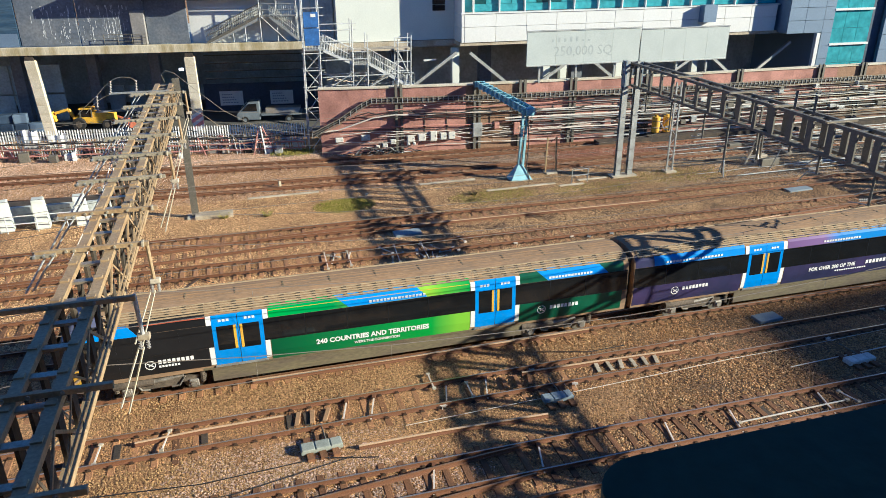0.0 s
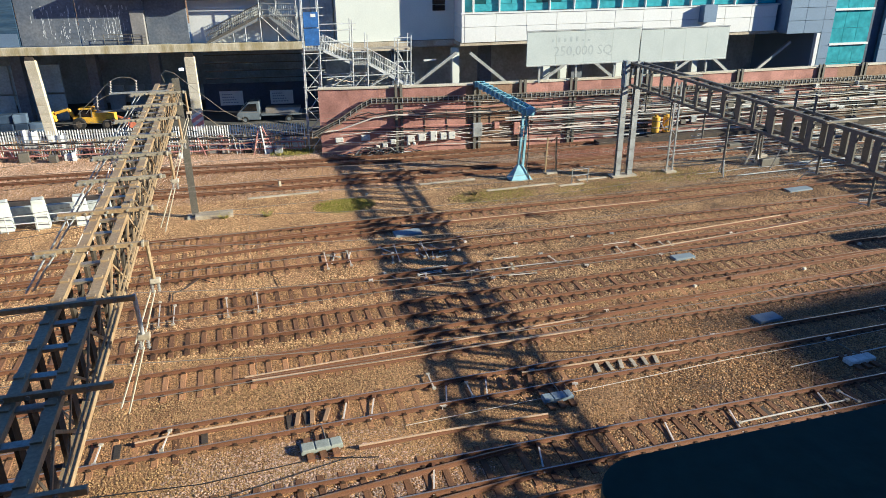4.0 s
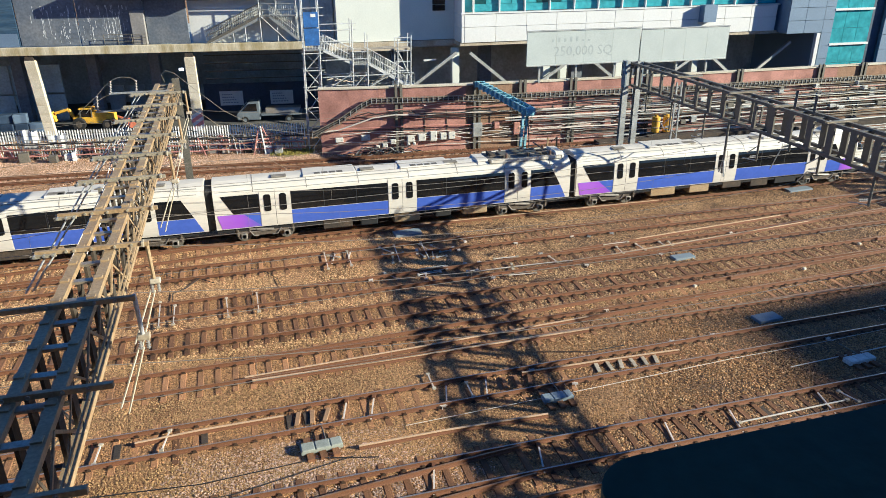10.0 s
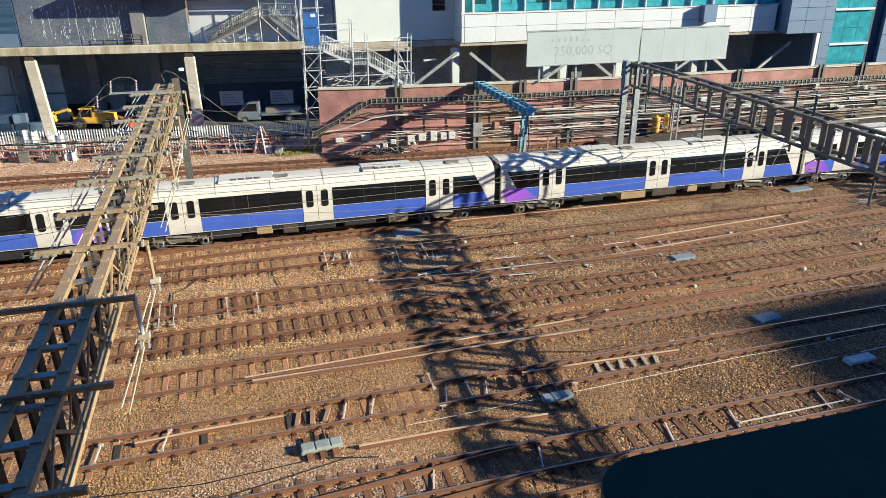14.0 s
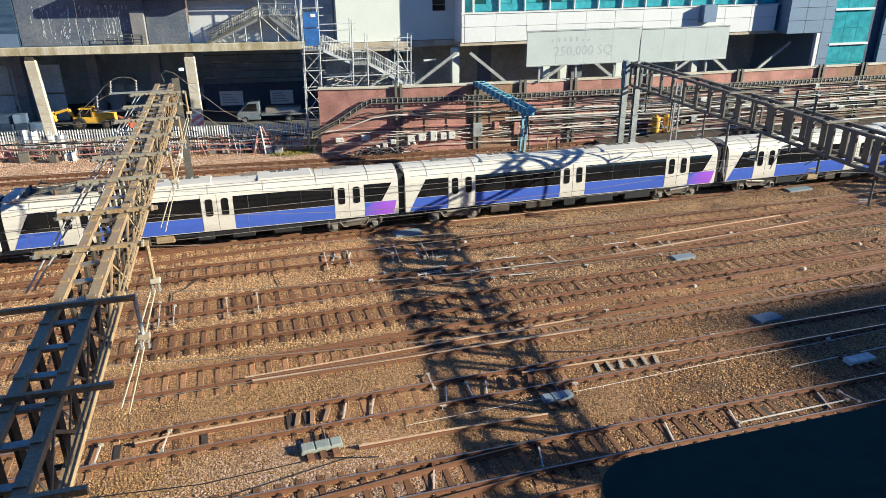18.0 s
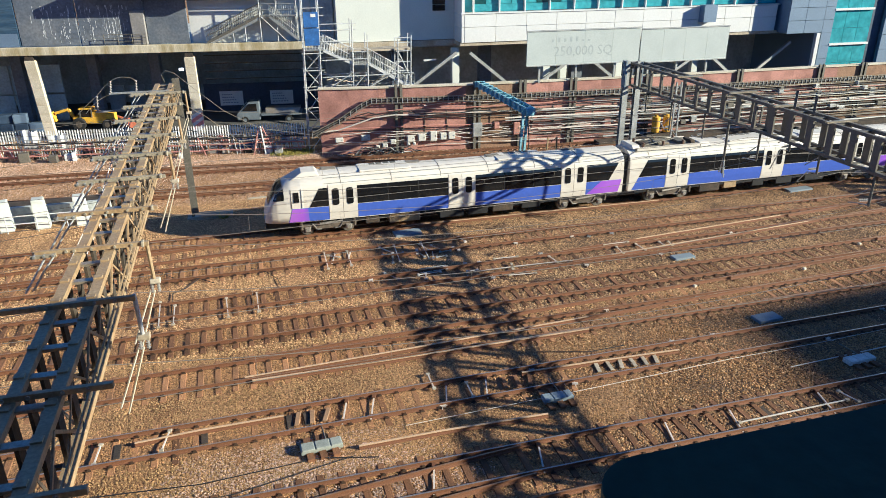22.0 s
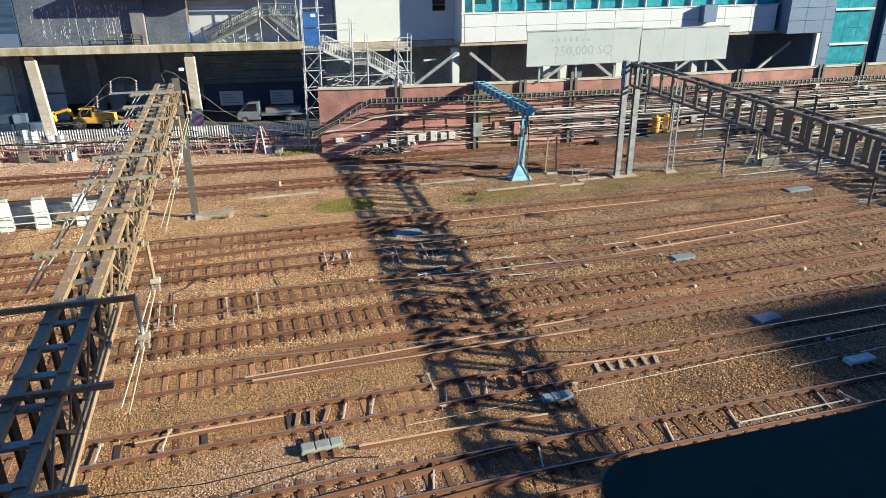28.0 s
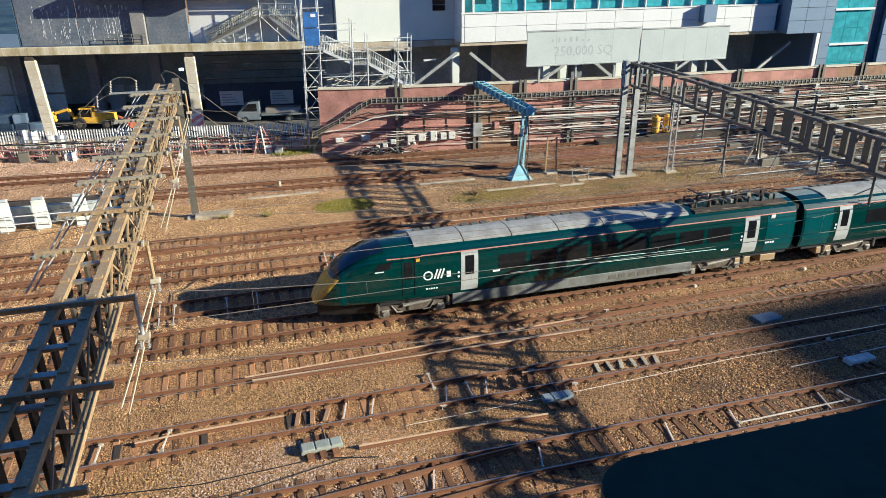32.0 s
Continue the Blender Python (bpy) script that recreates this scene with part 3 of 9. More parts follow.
def car_wheels(parent, s, wheelbase=2.5):
    for e in (-1, 1):
        for side in (-1, 1):
            bm = bmesh.new()
            x = -s + e * wheelbase / 2
            tube(bm, (x, side * 0.70, 0.425), (x, side * 0.83, 0.425), 0.42, 20)
            tube(bm, (x, side * 0.68, 0.425), (x, side * 0.70, 0.425), 0.455, 20)
            tube(bm, (x, side * 0.83, 0.425), (x, side * 0.9, 0.425), 0.13, 10)
            part("wheel", bm, DARKSTEEL, parent)


PAINT_WHITE = surface("train_white", (0.70, 0.655, 0.575), 0.42, var=0.08, scale=0.9, fine=5, bump=0.02, tint=(0.57, 0.53, 0.46), amount=0.6, stretch=(0.5, 1, 2))
PAINT_VIOLET = surface("train_violet_blue", (0.075, 0.135, 0.55), 0.35, var=0.08, scale=0.8, fine=5, bump=0.01)
TRAIN_GLASS = glass("train_glass", (0.012, 0.013, 0.015), 0.08)
BROWNRUBBER = surface("brown_roof_insulator", (0.16, 0.09, 0.06), 0.5, var=0.2)
SCREEN_GLASS = glass("dark_windscreen", (0.008, 0.009, 0.011), 0.12)
SCREEN_GLASS.node_tree.nodes["Principled BSDF"].inputs["Specular IOR Level"].default_value = 0.25
ROOF_DIRT = surface("grimy_roof_grey", (0.27, 0.245, 0.20), 0.8, var=0.3, scale=2, fine=10, bump=0.1, tint=(0.13, 0.11, 0.09), amount=0.8)
GANGWAY = surface("gangway_black", (0.018, 0.018, 0.02), 0.85, var=0.3, scale=2, fine=9, bump=0.3)

def livery_fade(name, s0, s1, stops):
    """Vinyl whose printed colour runs along the car from s0 to s1."""
    m = surface(name, (0.5, 0.5, 0.5), 0.3, var=0.08, scale=0.6, fine=3, bump=0.01)
    n, l = m.node_tree.nodes, m.node_tree.links
    tc, sep, mr, ramp = n.new("ShaderNodeTexCoord"), n.new("ShaderNodeSeparateXYZ"), n.new("ShaderNodeMapRange"), n.new("ShaderNodeValToRGB")
    mr.inputs[1].default_value, mr.inputs[2].default_value = -s0, -s1
    l.new(tc.outputs["Object"], sep.inputs[0])
    l.new(sep.outputs["X"], mr.inputs[0])
    l.new(mr.outputs[0], ramp.inputs[0])
    for i, (p, c) in enumerate(stops):
        e = ramp.color_ramp.elements[i] if i < 2 else ramp.color_ramp.elements.new(p)
        e.position, e.color = p, (*c, 1)
    l.new(ramp.outputs[0], n["Principled BSDF"].inputs["Base Color"])
    return m


PURPLE_NOSE = livery_fade("purple_nose_fade", 1.1, 2.45, [(0.0, (0.40, 0.15, 0.66)), (1.0, (0.09, 0.14, 0.56)), (0.55, (0.34, 0.11, 0.65))])
PURPLE_END = livery_fade("purple_end_fade", 19.4, 21.9, [(0.0, (0.08, 0.135, 0.55)), (1.0, (0.36, 0.13, 0.66)), (0.6, (0.33, 0.10, 0.66))])

PROF_A = [(1.33, 1.02), (1.375, 1.5), (1.39, 2.1), (1.36, 2.9), (1.30, 3.2), (1.14, 3.45), (0.80, 3.65), (0.42, 3.74), (0.0, 3.76)]
NOSE_A = [(-0.42, 0.56, 1.35), (-0.28, 0.72, 1.95), (-0.02, 0.82, 2.5), (0.36, 0.90, 3.05), (0.8, 0.94, 3.38), (1.2, 0.965, 3.58), (1.8, 0.985, 3.7), (2.4, 0.995, 3.74), (3.0, 1.0, 3.76)]


def window_with_frame(prof, corners, parent, side, name="window", mat=None, nose=None, eps=0.012):
    return part(name, side_panel(prof, corners, side, eps, 0.03, nose), mat or TRAIN_GLASS, parent)


def double_door(prof, parent, s0, s1, z0, z1, side, skin, win):
    """Two sliding leaves with tall rounded windows."""
    mid = (s0 + s1) / 2
    for a, b in ((s0, mid - 0.012), (mid + 0.012, s1)):
        leaf = part("door", side_panel(prof, rect(a, b, z0, z1), side, 0.02, 0.04), skin, parent)
        c, hw = (a + b) / 2, 0.2
        win(prof, parent, c, hw, side)
    return


def oval_window(prof, parent, c, hw, side):
    """A tall pane with rounded corners, set in a door leaf."""
    bm = bmesh.new()
    z0, z1, r = 1.98, 3.0, 0.13
    y_at = lambda z: profile_y(prof, z0) + (profile_y(prof, z1) - profile_y(prof, z0)) * (z - z0) / (z1 - z0)
    ring = []
    for cx, cz, a0 in ((hw - r, z1 - r, 0), (-hw + r, z1 - r, 90), (-hw + r, z0 + r, 180), (hw - r, z0 + r, 270)):
        for k in range(4):
            a = radians(a0 + k * 30)
            ring.append((cx + r * math.cos(a), cz + r * math.sin(a)))
    o = [bm.verts.new((-c + x, side * (y_at(z) + 0.05), z)) for x, z in ring]
    i = [bm.verts.new((-c + x, side * (y_at(z) - 0.02), z)) for x, z in ring]
    bm.faces.new(o)
    for k in range(len(o)):
        q = (k + 1) % len(o)
        bm.faces.new((o[k], i[k], i[q], o[q]))
    bmesh.ops.recalc_face_normals(bm, faces=bm.faces)
    part("door_window", bm, TRAIN_GLASS, parent)


def purple_car(train, x, turn, cab, length, doors, pantograph=False, purple=True):
    """One car of the white and violet unit."""
    m = pose(x, 0, 0, 0, 0, 180 if turn else 0)
    nose = NOSE_A if cab else []
    body = part("car", shell(PROF_A, nose, length - 0.45), PAINT_WHITE, train, "white car with violet-blue lower panels and dark window band")
    body.matrix_local = m
    smooth_nose(body, 3.0 if cab else 0)
    for side in (-1, 1):
        edges = [0.5 if not cab else 2.25] + [e for d in doors for e in d] + [length - 0.85]
        for k in range(0, len(edges), 2):
            a, b = edges[k], edges[k + 1]
            z0, z1 = 1.95, 3.06
            first, last = k == 0, k == len(edges) - 2
            if first:
                cor = [(b - 0.03, z0), (a + (0.0 if cab else 0.2), z0), (a + (0.62 if cab else 0.8), z1), (b - 0.03, z1)]
                low = [(b - 0.03, 1.06), (a + (-1.28 if cab else -0.25), 1.06), (a + (-1.04 if cab else 0.18), 1.92), (b - 0.03, 1.92)]
            elif last and not purple:
                e = length - 0.78
                cor = [(e - 0.2, z0), (a + 0.03, z0), (a + 0.03, z1), (e - 0.8, z1)]
                low = [(e + 0.25, 1.06), (a + 0.03, 1.06), (a + 0.03, 1.92), (e - 0.18, 1.92)]
            elif last:
                cor = [(b - 0.65, z0), (a + 0.03, z0), (a + 0.03, z1), (b, z1)]
                low = [(b + 0.06, 1.06), (a + 0.03, 1.06), (a + 0.03, 1.92), (b + 0.26, 1.92)]
            else:
                cor, low = rect(a + 0.03, b - 0.03, z0, z1), rect(a + 0.03, b - 0.03, 1.06, 1.92)
            window_with_frame(PROF_A, cor, body, side, "window_band")
            part("lower_panel", side_panel(PROF_A, low, side, 0.008, 0.02, nose if first and cab else None), PAINT_VIOLET, body)
            n_mull = max(1, round((b - a) / 1.75))
            for i in range(1, n_mull):
                s = a + (b - a) * i / n_mull
                if not (first and cab):
                    part("window_mullion", side_panel(PROF_A, rect(s - 0.02, s + 0.02, z0 + 0.02, z1 - 0.02), side, 0.016, 0.01), GANGWAY, body)
            if first and cab:
                pur = [(a - 0.05, 1.07), (a - 1.25, 1.07), (a - 1.02, 1.9), (a - 0.1, 1.9)]
                part("purple_panel", side_panel(PROF_A, pur, side, 0.014, 0.02, nose), PURPLE_NOSE, body, "purple panel fading to violet")
            if last and purple:
                pur = [(b + 0.08, 1.07), (b - 2.2, 1.07), (b - 1.2, 1.91), (b + 0.28, 1.91)]
                part("purple_panel", side_panel(PROF_A, pur, side, 0.014, 0.02), PURPLE_END, body, "purple panel fading to violet")
        for a, b in doors:
            double_door(PROF_A, body, a, b, 1.1, 3.25, side, PAINT_WHITE, oval_window)
            part("door_seal", side_panel(PROF_A, rect((a + b) / 2 - 0.012, (a + b) / 2 + 0.012, 1.12, 3.2), side, 0.012, 0.01), GANGWAY, body)
        if cab:
            part("cab_side_window", side_panel(PROF_A, [(0.8, 2.5), (0.14, 2.42), (0.36, 2.9), (0.8, 3.12)], side, 0.045, 0.03, nose), TRAIN_GLASS, body)
            part("cab_door_window", side_panel(PROF_A, rect(1.36, 1.66, 2.32, 2.92), side, 0.04, 0.02, nose), TRAIN_GLASS, body)
            for p, q in ((1.2, 1.225), (1.8, 1.825)):
                part("cab_door_seam", side_panel(PROF_A, rect(p, q, 1.95, 3.1), side, 0.03, 0.01, nose), ROOF_DIRT, body)
    if cab:
        bm = bmesh.new()
        rows = []
        for s in (-0.14, -0.02, 0.1, 0.2, 0.30, 0.45, 0.6, 0.75):
            wf, top = shape_at(NOSE_A, s)
            rows.append([bm.verts.new((-s + 0.03, f * 1.0 * wf, top - 0.10 * f * f + 0.035)) for f in (-1, -0.6, -0.2, 0.2, 0.6, 1)])
        for a, b in zip(rows, rows[1:]):
            for i in range(5):
                bm.faces.new((a[i], a[i + 1], b[i + 1], b[i]))
        bmesh.ops.recalc_face_normals(bm, faces=bm.faces)
        part("windscreen", bm, SCREEN_GLASS, body, smooth=True)
        bm = bmesh.new()
        for v in box(bm, (-2.6, -1.12, 0.42), (0.42, 1.12, 1.06)):
            if v.co.x > 0:
                v.co.y *= 0.66
                v.co.z += 0.16 if v.co.z < 0.6 else 0.0
        rounded(bm, 0.12, 2)
        part("front_skirt", bm, GANGWAY, body)
        for side in (-1, 1):
            bm = bmesh.new()
            box(bm, (0.2, side * 0.5 - 0.16, 1.16), (0.45, side * 0.5 + 0.16, 1.32))
            rounded(bm, 0.04)
            part("headlight", bm, GALV, body)
        bm = bmesh.new()
        for v in box(bm, (-3.1, -0.8, 3.55), (-1.3, 0.8, 3.93)):
            if v.co.z > 3.8:
                v.co.y *= 0.8
                v.co.x = -2.8 if v.co.x < -2 else -1.95
        rounded(bm, 0.07, 2)
        part("roof_fairing", bm, PAINT_WHITE, body, "raised white fairing on the cab roof")
    for s in (3.3 if cab else 3.2, length - 3.2):
        wheelset_bogie(body, s)
        car_wheels(body, s)
    rnd = random.Random(int(x * 10))
    s = 5.6
    while s < length - 6.0:
        wd = rnd.uniform(0.8, 2.0)
        bm = bmesh.new()
        box(bm, (-s - wd, -1.2, rnd.uniform(0.36, 0.5)), (-s, 1.2, 1.0))
        rounded(bm, 0.04)
        # About half the boxes are black, colouring in the shadow below the body.
        part("underframe_box", bm, GANGWAY if rnd.random() < 0.5 else UNDER if rnd.random() < 0.6 else TANSTEEL, body)
        s += wd + rnd.uniform(0.3, 1.3)
    # The sole bar's black also stands for shade under the car.
    bm = bmesh.new()
    box(bm, (-length + 0.5, -1.18, 0.78), (-0.6 if not cab else -3.0, 1.18, 1.03))
    part("sole_bar", bm, GANGWAY, body)
    bm = bmesh.new()
    box(bm, (-length + 0.02, -1.12, 0.95), (-length + 0.5, 1.12, 3.45))
    rounded(bm, 0.05)
    part("gangway", bm, GANGWAY, body, "black ribbed gangway bellows")
    # roof fittings
    for c in (length * (0.42 if pantograph else 0.3), length * 0.68):
        bm = bmesh.new()
        box(bm, (-c - 1.6, -0.78, 3.55), (-c + 1.6, 0.78, 3.79))
        rounded(bm, 0.05)
        part("roof_unit", bm, PAINT_WHITE, body)
        for i in range(4):
            bm = bmesh.new()
            box(bm, (-c - 0.9 + i * 0.45, -0.7, 3.78), (-c - 0.55 + i * 0.45, -0.35, 3.8))
            part("roof_grille", bm, DARKSTEEL, body)
    bm = bmesh.new()
    for side in (-1, 1):
        beam(bm, (-length + 0.6, side * 0.98, 3.57), (-3.2 if cab else -0.4, side * 0.98, 3.57), 0.03, 0.04)
        beam(bm, (-length + 0.6, side * 1.25, 3.3), (-3.2 if cab else -0.4, side * 1.25, 3.3), 0.02, 0.03)
    part("roof_rib", bm, GALV, body)
    for q in np.arange(4.2 if cab else 1.4, length - 1.0, 3.1):
        bm = bmesh.new()
        pts = [(y, z + 0.006) for y, z in PROF_A if z >= 3.2]
        ring = [(-y, z) for y, z in pts] + [(y, z) for y, z in pts[::-1][1:]]
        for (y0, z0), (y1, z1) in zip(ring, ring[1:]):
            beam(bm, (-q, y0, z0), (-q, y1, z1), 0.03, 0.014)
        part("roof_seam", bm, ROOF_DIRT, body, "dirty roof joint")
    for q in np.arange(3.4 if cab else 2.3, length - 2.0, 5.3):
        bm = bmesh.new()
        box(bm, (-q - 0.7, -0.62, 3.745), (-q + 0.2, -0.12, 3.80))
        rounded(bm, 0.02)
        part("roof_hatch", bm, ROOF_DIRT, body)
    if pantograph:
        bm = bmesh.new()
        box(bm, (-5.4, -1.0, 3.6), (-0.5, 1.0, 3.785))
        part("pantograph_well", bm, ROOF_DIRT, body, "sooty sunken roof well")
        for side in (-1, 1):
            bm = bmesh.new()
            beam(bm, (-5.3, side * 1.0, 3.74), (-0.6, side * 1.0, 3.74), 0.06, 0.22)
            part("well_side", bm, PAINT_WHITE, body)
        for k, (p, wd) in enumerate(((1.3, 0.5), (2.4, 0.9), (3.9, 0.6), (4.8, 0.35))):
            bm = bmesh.new()
            box(bm, (-p - wd, -0.5 + 0.2 * (k % 2), 3.78), (-p, 0.35 + 0.1 * k, 3.9 + 0.03 * k))
            rounded(bm, 0.03)
            part("well_equipment", bm, (UNDER, GREYSTEEL, DARKSTEEL, UNDER)[k], body)
        for s0, s1 in ((5.4, 6.2), (0.3, 0.9)):
            bm = bmesh.new()
            for v in box(bm, (-s1, -1.02, 3.5), (-s0, 1.02, 3.84 if s0 > 1 else 3.98)):
                if v.co.z > 3.8:
                    v.co.y *= 0.7
            rounded(bm, 0.06)
            part("well_fairing", bm, PAINT_WHITE, body)
        for side in (-1, 1):
            bm = bmesh.new()
            line_of(bm, [(-1.4, side * 0.5, 3.85), (-3.7, side * 0.25, 4.1), (-1.8, side * 0.3, 4.25)], 0.04, 6)
            part("pantograph_arm", bm, DARKSTEEL, body)
            for k in range(3):
                bm = bmesh.new()
                tube(bm, (-1.2 - k * 1.5, side * 0.65, 3.78), (-1.2 - k * 1.5, side * 0.65, 4.08), 0.09, 8)
                part("roof_insulator", bm, BROWNRUBBER, body)
        bm = bmesh.new()
        tube(bm, (-1.8, -0.85, 4.27), (-1.8, 0.85, 4.27), 0.04)
        part("pantograph_head", bm, DARKSTEEL, body)
    return body


def purple_train():
    t = thing("electric_train", "white and violet-blue seven-car electric train running on rails", "train")
    doors_cab = [(3.42, 5.12), (10.88, 12.6), (18.46, 20.22)]
    doors_mid = [(2.75, 4.48), (10.27, 12.02), (17.9, 19.68)]
    L0, L1 = 23.35, 22.72
    x = 0.0
    purple_car(t, x, False, True, L0, doors_cab)
    x -= L0
    for i in range(5):
        back = i > 2
        l = L1 if i < 2 else 22.26
        purple_car(t, x - l if back else x, back, False, l, doors_mid, pantograph=i in (0, 4), purple=i != 2)
        x -= l
    purple_car(t, x - L0, True, True, L0, doors_cab)
    return t


train_purple = purple_train()


# ---- airport express unit: black, green and blue ----
COAT_BLACK = surface("train_black", (0.014, 0.015, 0.018), 0.3, var=0.2, scale=0.7, fine=4, bump=0.01)
COAT_DEEP = surface("train_deep_green", (0.01, 0.095, 0.05), 0.3, var=0.2, scale=0.6, fine=3, bump=0.01)
COAT_BLUE = surface("train_bright_blue", (0.03, 0.27, 0.82), 0.3, var=0.12, scale=0.8, fine=3, bump=0.01)
COAT_NAVY = surface("train_navy", (0.03, 0.033, 0.085), 0.3, var=0.2, scale=0.6, fine=3, bump=0.01, tint=(0.065, 0.04, 0.13), amount=0.6)
DUSTY = surface("dust_coated_skirt", (0.16, 0.135, 0.075), 0.85, var=0.3, scale=1.5, fine=9, bump=0.15, tint=(0.11, 0.085, 0.065), amount=0.8, stretch=(0.5, 1, 2))
ROOF_TAN = surface("dusty_roof", (0.34, 0.215, 0.115), 0.92, var=0.25, scale=1.5, fine=9, bump=0.15, tint=(0.20, 0.15, 0.105), amount=0.7, stretch=(0.4, 1, 1))
# Dusty tan, lighter than the roof: sunlit ridges are put into the colour.
ROOF_RIB = surface("sunlit_dusty_rib", (0.46, 0.35, 0.215), 0.8, var=0.25, scale=2, fine=9, bump=0.1)
# Lavender base colour stands for sky sheen on a black-blue cab roof.
CAB_ROOF = surface("sky_sheen_cab_roof", (0.13, 0.14, 0.23), 0.25, var=0.15, scale=1, fine=5, bump=0.01)
PURE_WHITE = surface("white_vinyl", (0.82, 0.82, 0.80), 0.45, var=0.05, scale=1, fine=5, bump=0.01)
RED_LINE = surface("red_line", (0.62, 0.13, 0.06), 0.4, var=0.1, scale=1, fine=5, bump=0.01)

FADE_LOW = livery_fade("green_lime_fade", 7.98, 16.3, [(0.0, (0.008, 0.085, 0.035)), (1.0, (0.24, 0.52, 0.03)), (0.45, (0.015, 0.20, 0.05)), (0.8, (0.03, 0.33, 0.04)), (0.93, (0.22, 0.52, 0.03))])
FADE_UP = livery_fade("green_yellow_fade", 7.98, 16.3, [(0.0, (0.02, 0.36, 0.06)), (1.0, (0.02, 0.30, 0.05)), (0.3, (0.015, 0.27, 0.07)), (0.78, (0.30, 0.55, 0.03)), (0.86, (0.12, 0.45, 0.03))])
FADE_NAVY = livery_fade("navy_violet_fade", 8.15, 15.1, [(0.0, (0.16, 0.09, 0.24)), (1.0, (0.02, 0.20, 0.60)), (0.3, (0.20, 0.12, 0.30)), (0.42, (0.04, 0.20, 0.58)), (0.6, (0.02, 0.21, 0.62))])
PROF_B = [(1.28, 0.98), (1.35, 1.5), (1.37, 2.1), (1.345, 2.95), (1.28, 3.3), (1.08, 3.52), (0.72, 3.68), (0.36, 3.745), (0.0, 3.76)]
NOSE_B = [(0.0, 0.60, 2.30), (0.10, 0.76, 2.62), (0.28, 0.86, 3.05), (0.5, 0.92, 3.40), (0.85, 0.96, 3.64), (1.3, 0.985, 3.74), (1.8, 1.0, 3.76)]


def flat_text(text, size, prof, parent, s, z, side, material, name="lettering", reverse=False):
    """Writing laid on the body side, readable from outside."""
    me = lettering(text, size, 0.003, size * 0.035)
    ob = part(name, me, material, parent)
    y = side * (profile_y(prof, z) + 0.022)
    right = Vector((1, 0, 0)) if side < 0 else Vector((-1, 0, 0))
    up = Vector((0, side * (profile_y(prof, z + size) - profile_y(prof, z)), size)).normalized()
    m = Matrix((right, up, right.cross(up))).transposed().to_4x4()
    m.translation = (-s, y, z)
    ob.matrix_local = m
    return ob


def bar_text(prof, parent, s, z, width, height, count, side, material, name="lettering"):
    """Writing too small to read, as plain bars on the body side. s is the reading start."""
    bm = bmesh.new()
    d = -1 if side > 0 else 1
    step = width / count
    y = side * (profile_y(prof, z) + 0.016)
    for i in range(count):
        a, b = -s + d * i * step, -s + d * (i * step + step * 0.7)
        box(bm, (min(a, b), y - 0.004, z), (max(a, b), y + 0.004, z + height))
    return part(name, bm, material, parent)


def ring_mark(prof, parent, s, z, r, side, material):
    """A round plain emblem: a ring with a slanting bar."""
    bm = bmesh.new()
    y = side * (profile_y(prof, z) + 0.016)
    n = 20
    o = [bm.verts.new((-s + r * math.cos(2 * math.pi * k / n), y, z + r * math.sin(2 * math.pi * k / n))) for k in range(n)]
    i = [bm.verts.new((-s + r * 0.84 * math.cos(2 * math.pi * k / n), y, z + r * 0.84 * math.sin(2 * math.pi * k / n))) for k in range(n)]
    for k in range(n):
        q = (k + 1) % n
        bm.faces.new((o[k], o[q], i[q], i[k]))
    beam(bm, (-s - r * 0.6, y, z - r * 0.4), (-s + r * 0.6, y, z + r * 0.4), 0.01, r * 0.2)
    beam(bm, (-s - r * 0.6, y, z + r * 0.35), (-s + r * 0.3, y, z - r * 0.3), 0.01, r * 0.16)
    return part("emblem", bm, material, parent)


def express_door(prof, body, a, b, side):
    """Blue pair of leaves, dark panes, yellow poles behind, white corner patches."""
    mid = (a + b) / 2
    for p, q, inner in ((a, mid - 0.012, mid), (mid + 0.012, b, mid)):
        part("door", side_panel(prof, rect(p, q, 1.18, 3.36), side, 0.02, 0.04), COAT_BLUE, body, "bright blue sliding door leaf")
        o, i = (p + 0.16, q - 0.06) if inner >= q else (p + 0.06, q - 0.16)
        part("door_window", side_panel(prof, rect(o, i, 1.86, 2.9), side, 0.028, 0.02), TRAIN_GLASS, body)
        e = i if inner >= q else o
        e0, e1 = (e - 0.1, e) if inner >= q else (e, e + 0.1)
        part("grab_pole", side_panel(prof, rect(e0, e1, 1.88, 2.9), side, 0.034, 0.01), YELLOW, body, "yellow pole behind the pane")
        bar_text(prof, body, (p + q) / 2 + (0.22 if side < 0 else -0.22) * 1, 3.08, 0.44, 0.1, 3, side, PURE_WHITE)
        bar_text(prof, body, (p + q) / 2 + (0.3 if side < 0 else -0.3) * 1, 1.42, 0.6, 0.05, 5, side, PURE_WHITE)
    for p, q in ((a - 0.2, a - 0.01), (b + 0.01, b + 0.2)):
        lo, hi = (q, p) if p < a else (p, q)
        part("door_corner_patch", side_panel(prof, rect(p, q, 2.98, 3.34), side, 0.018, 0.02), PURE_WHITE, body)
        part("door_corner_patch", side_panel(prof, rect(p, q, 1.22, 2.02), side, 0.018, 0.02), PURE_WHITE, body)
    part("door_step", side_panel(prof, rect(a - 0.05, b + 0.05, 1.08, 1.15), side, 0.05, 0.06), GALV, body)


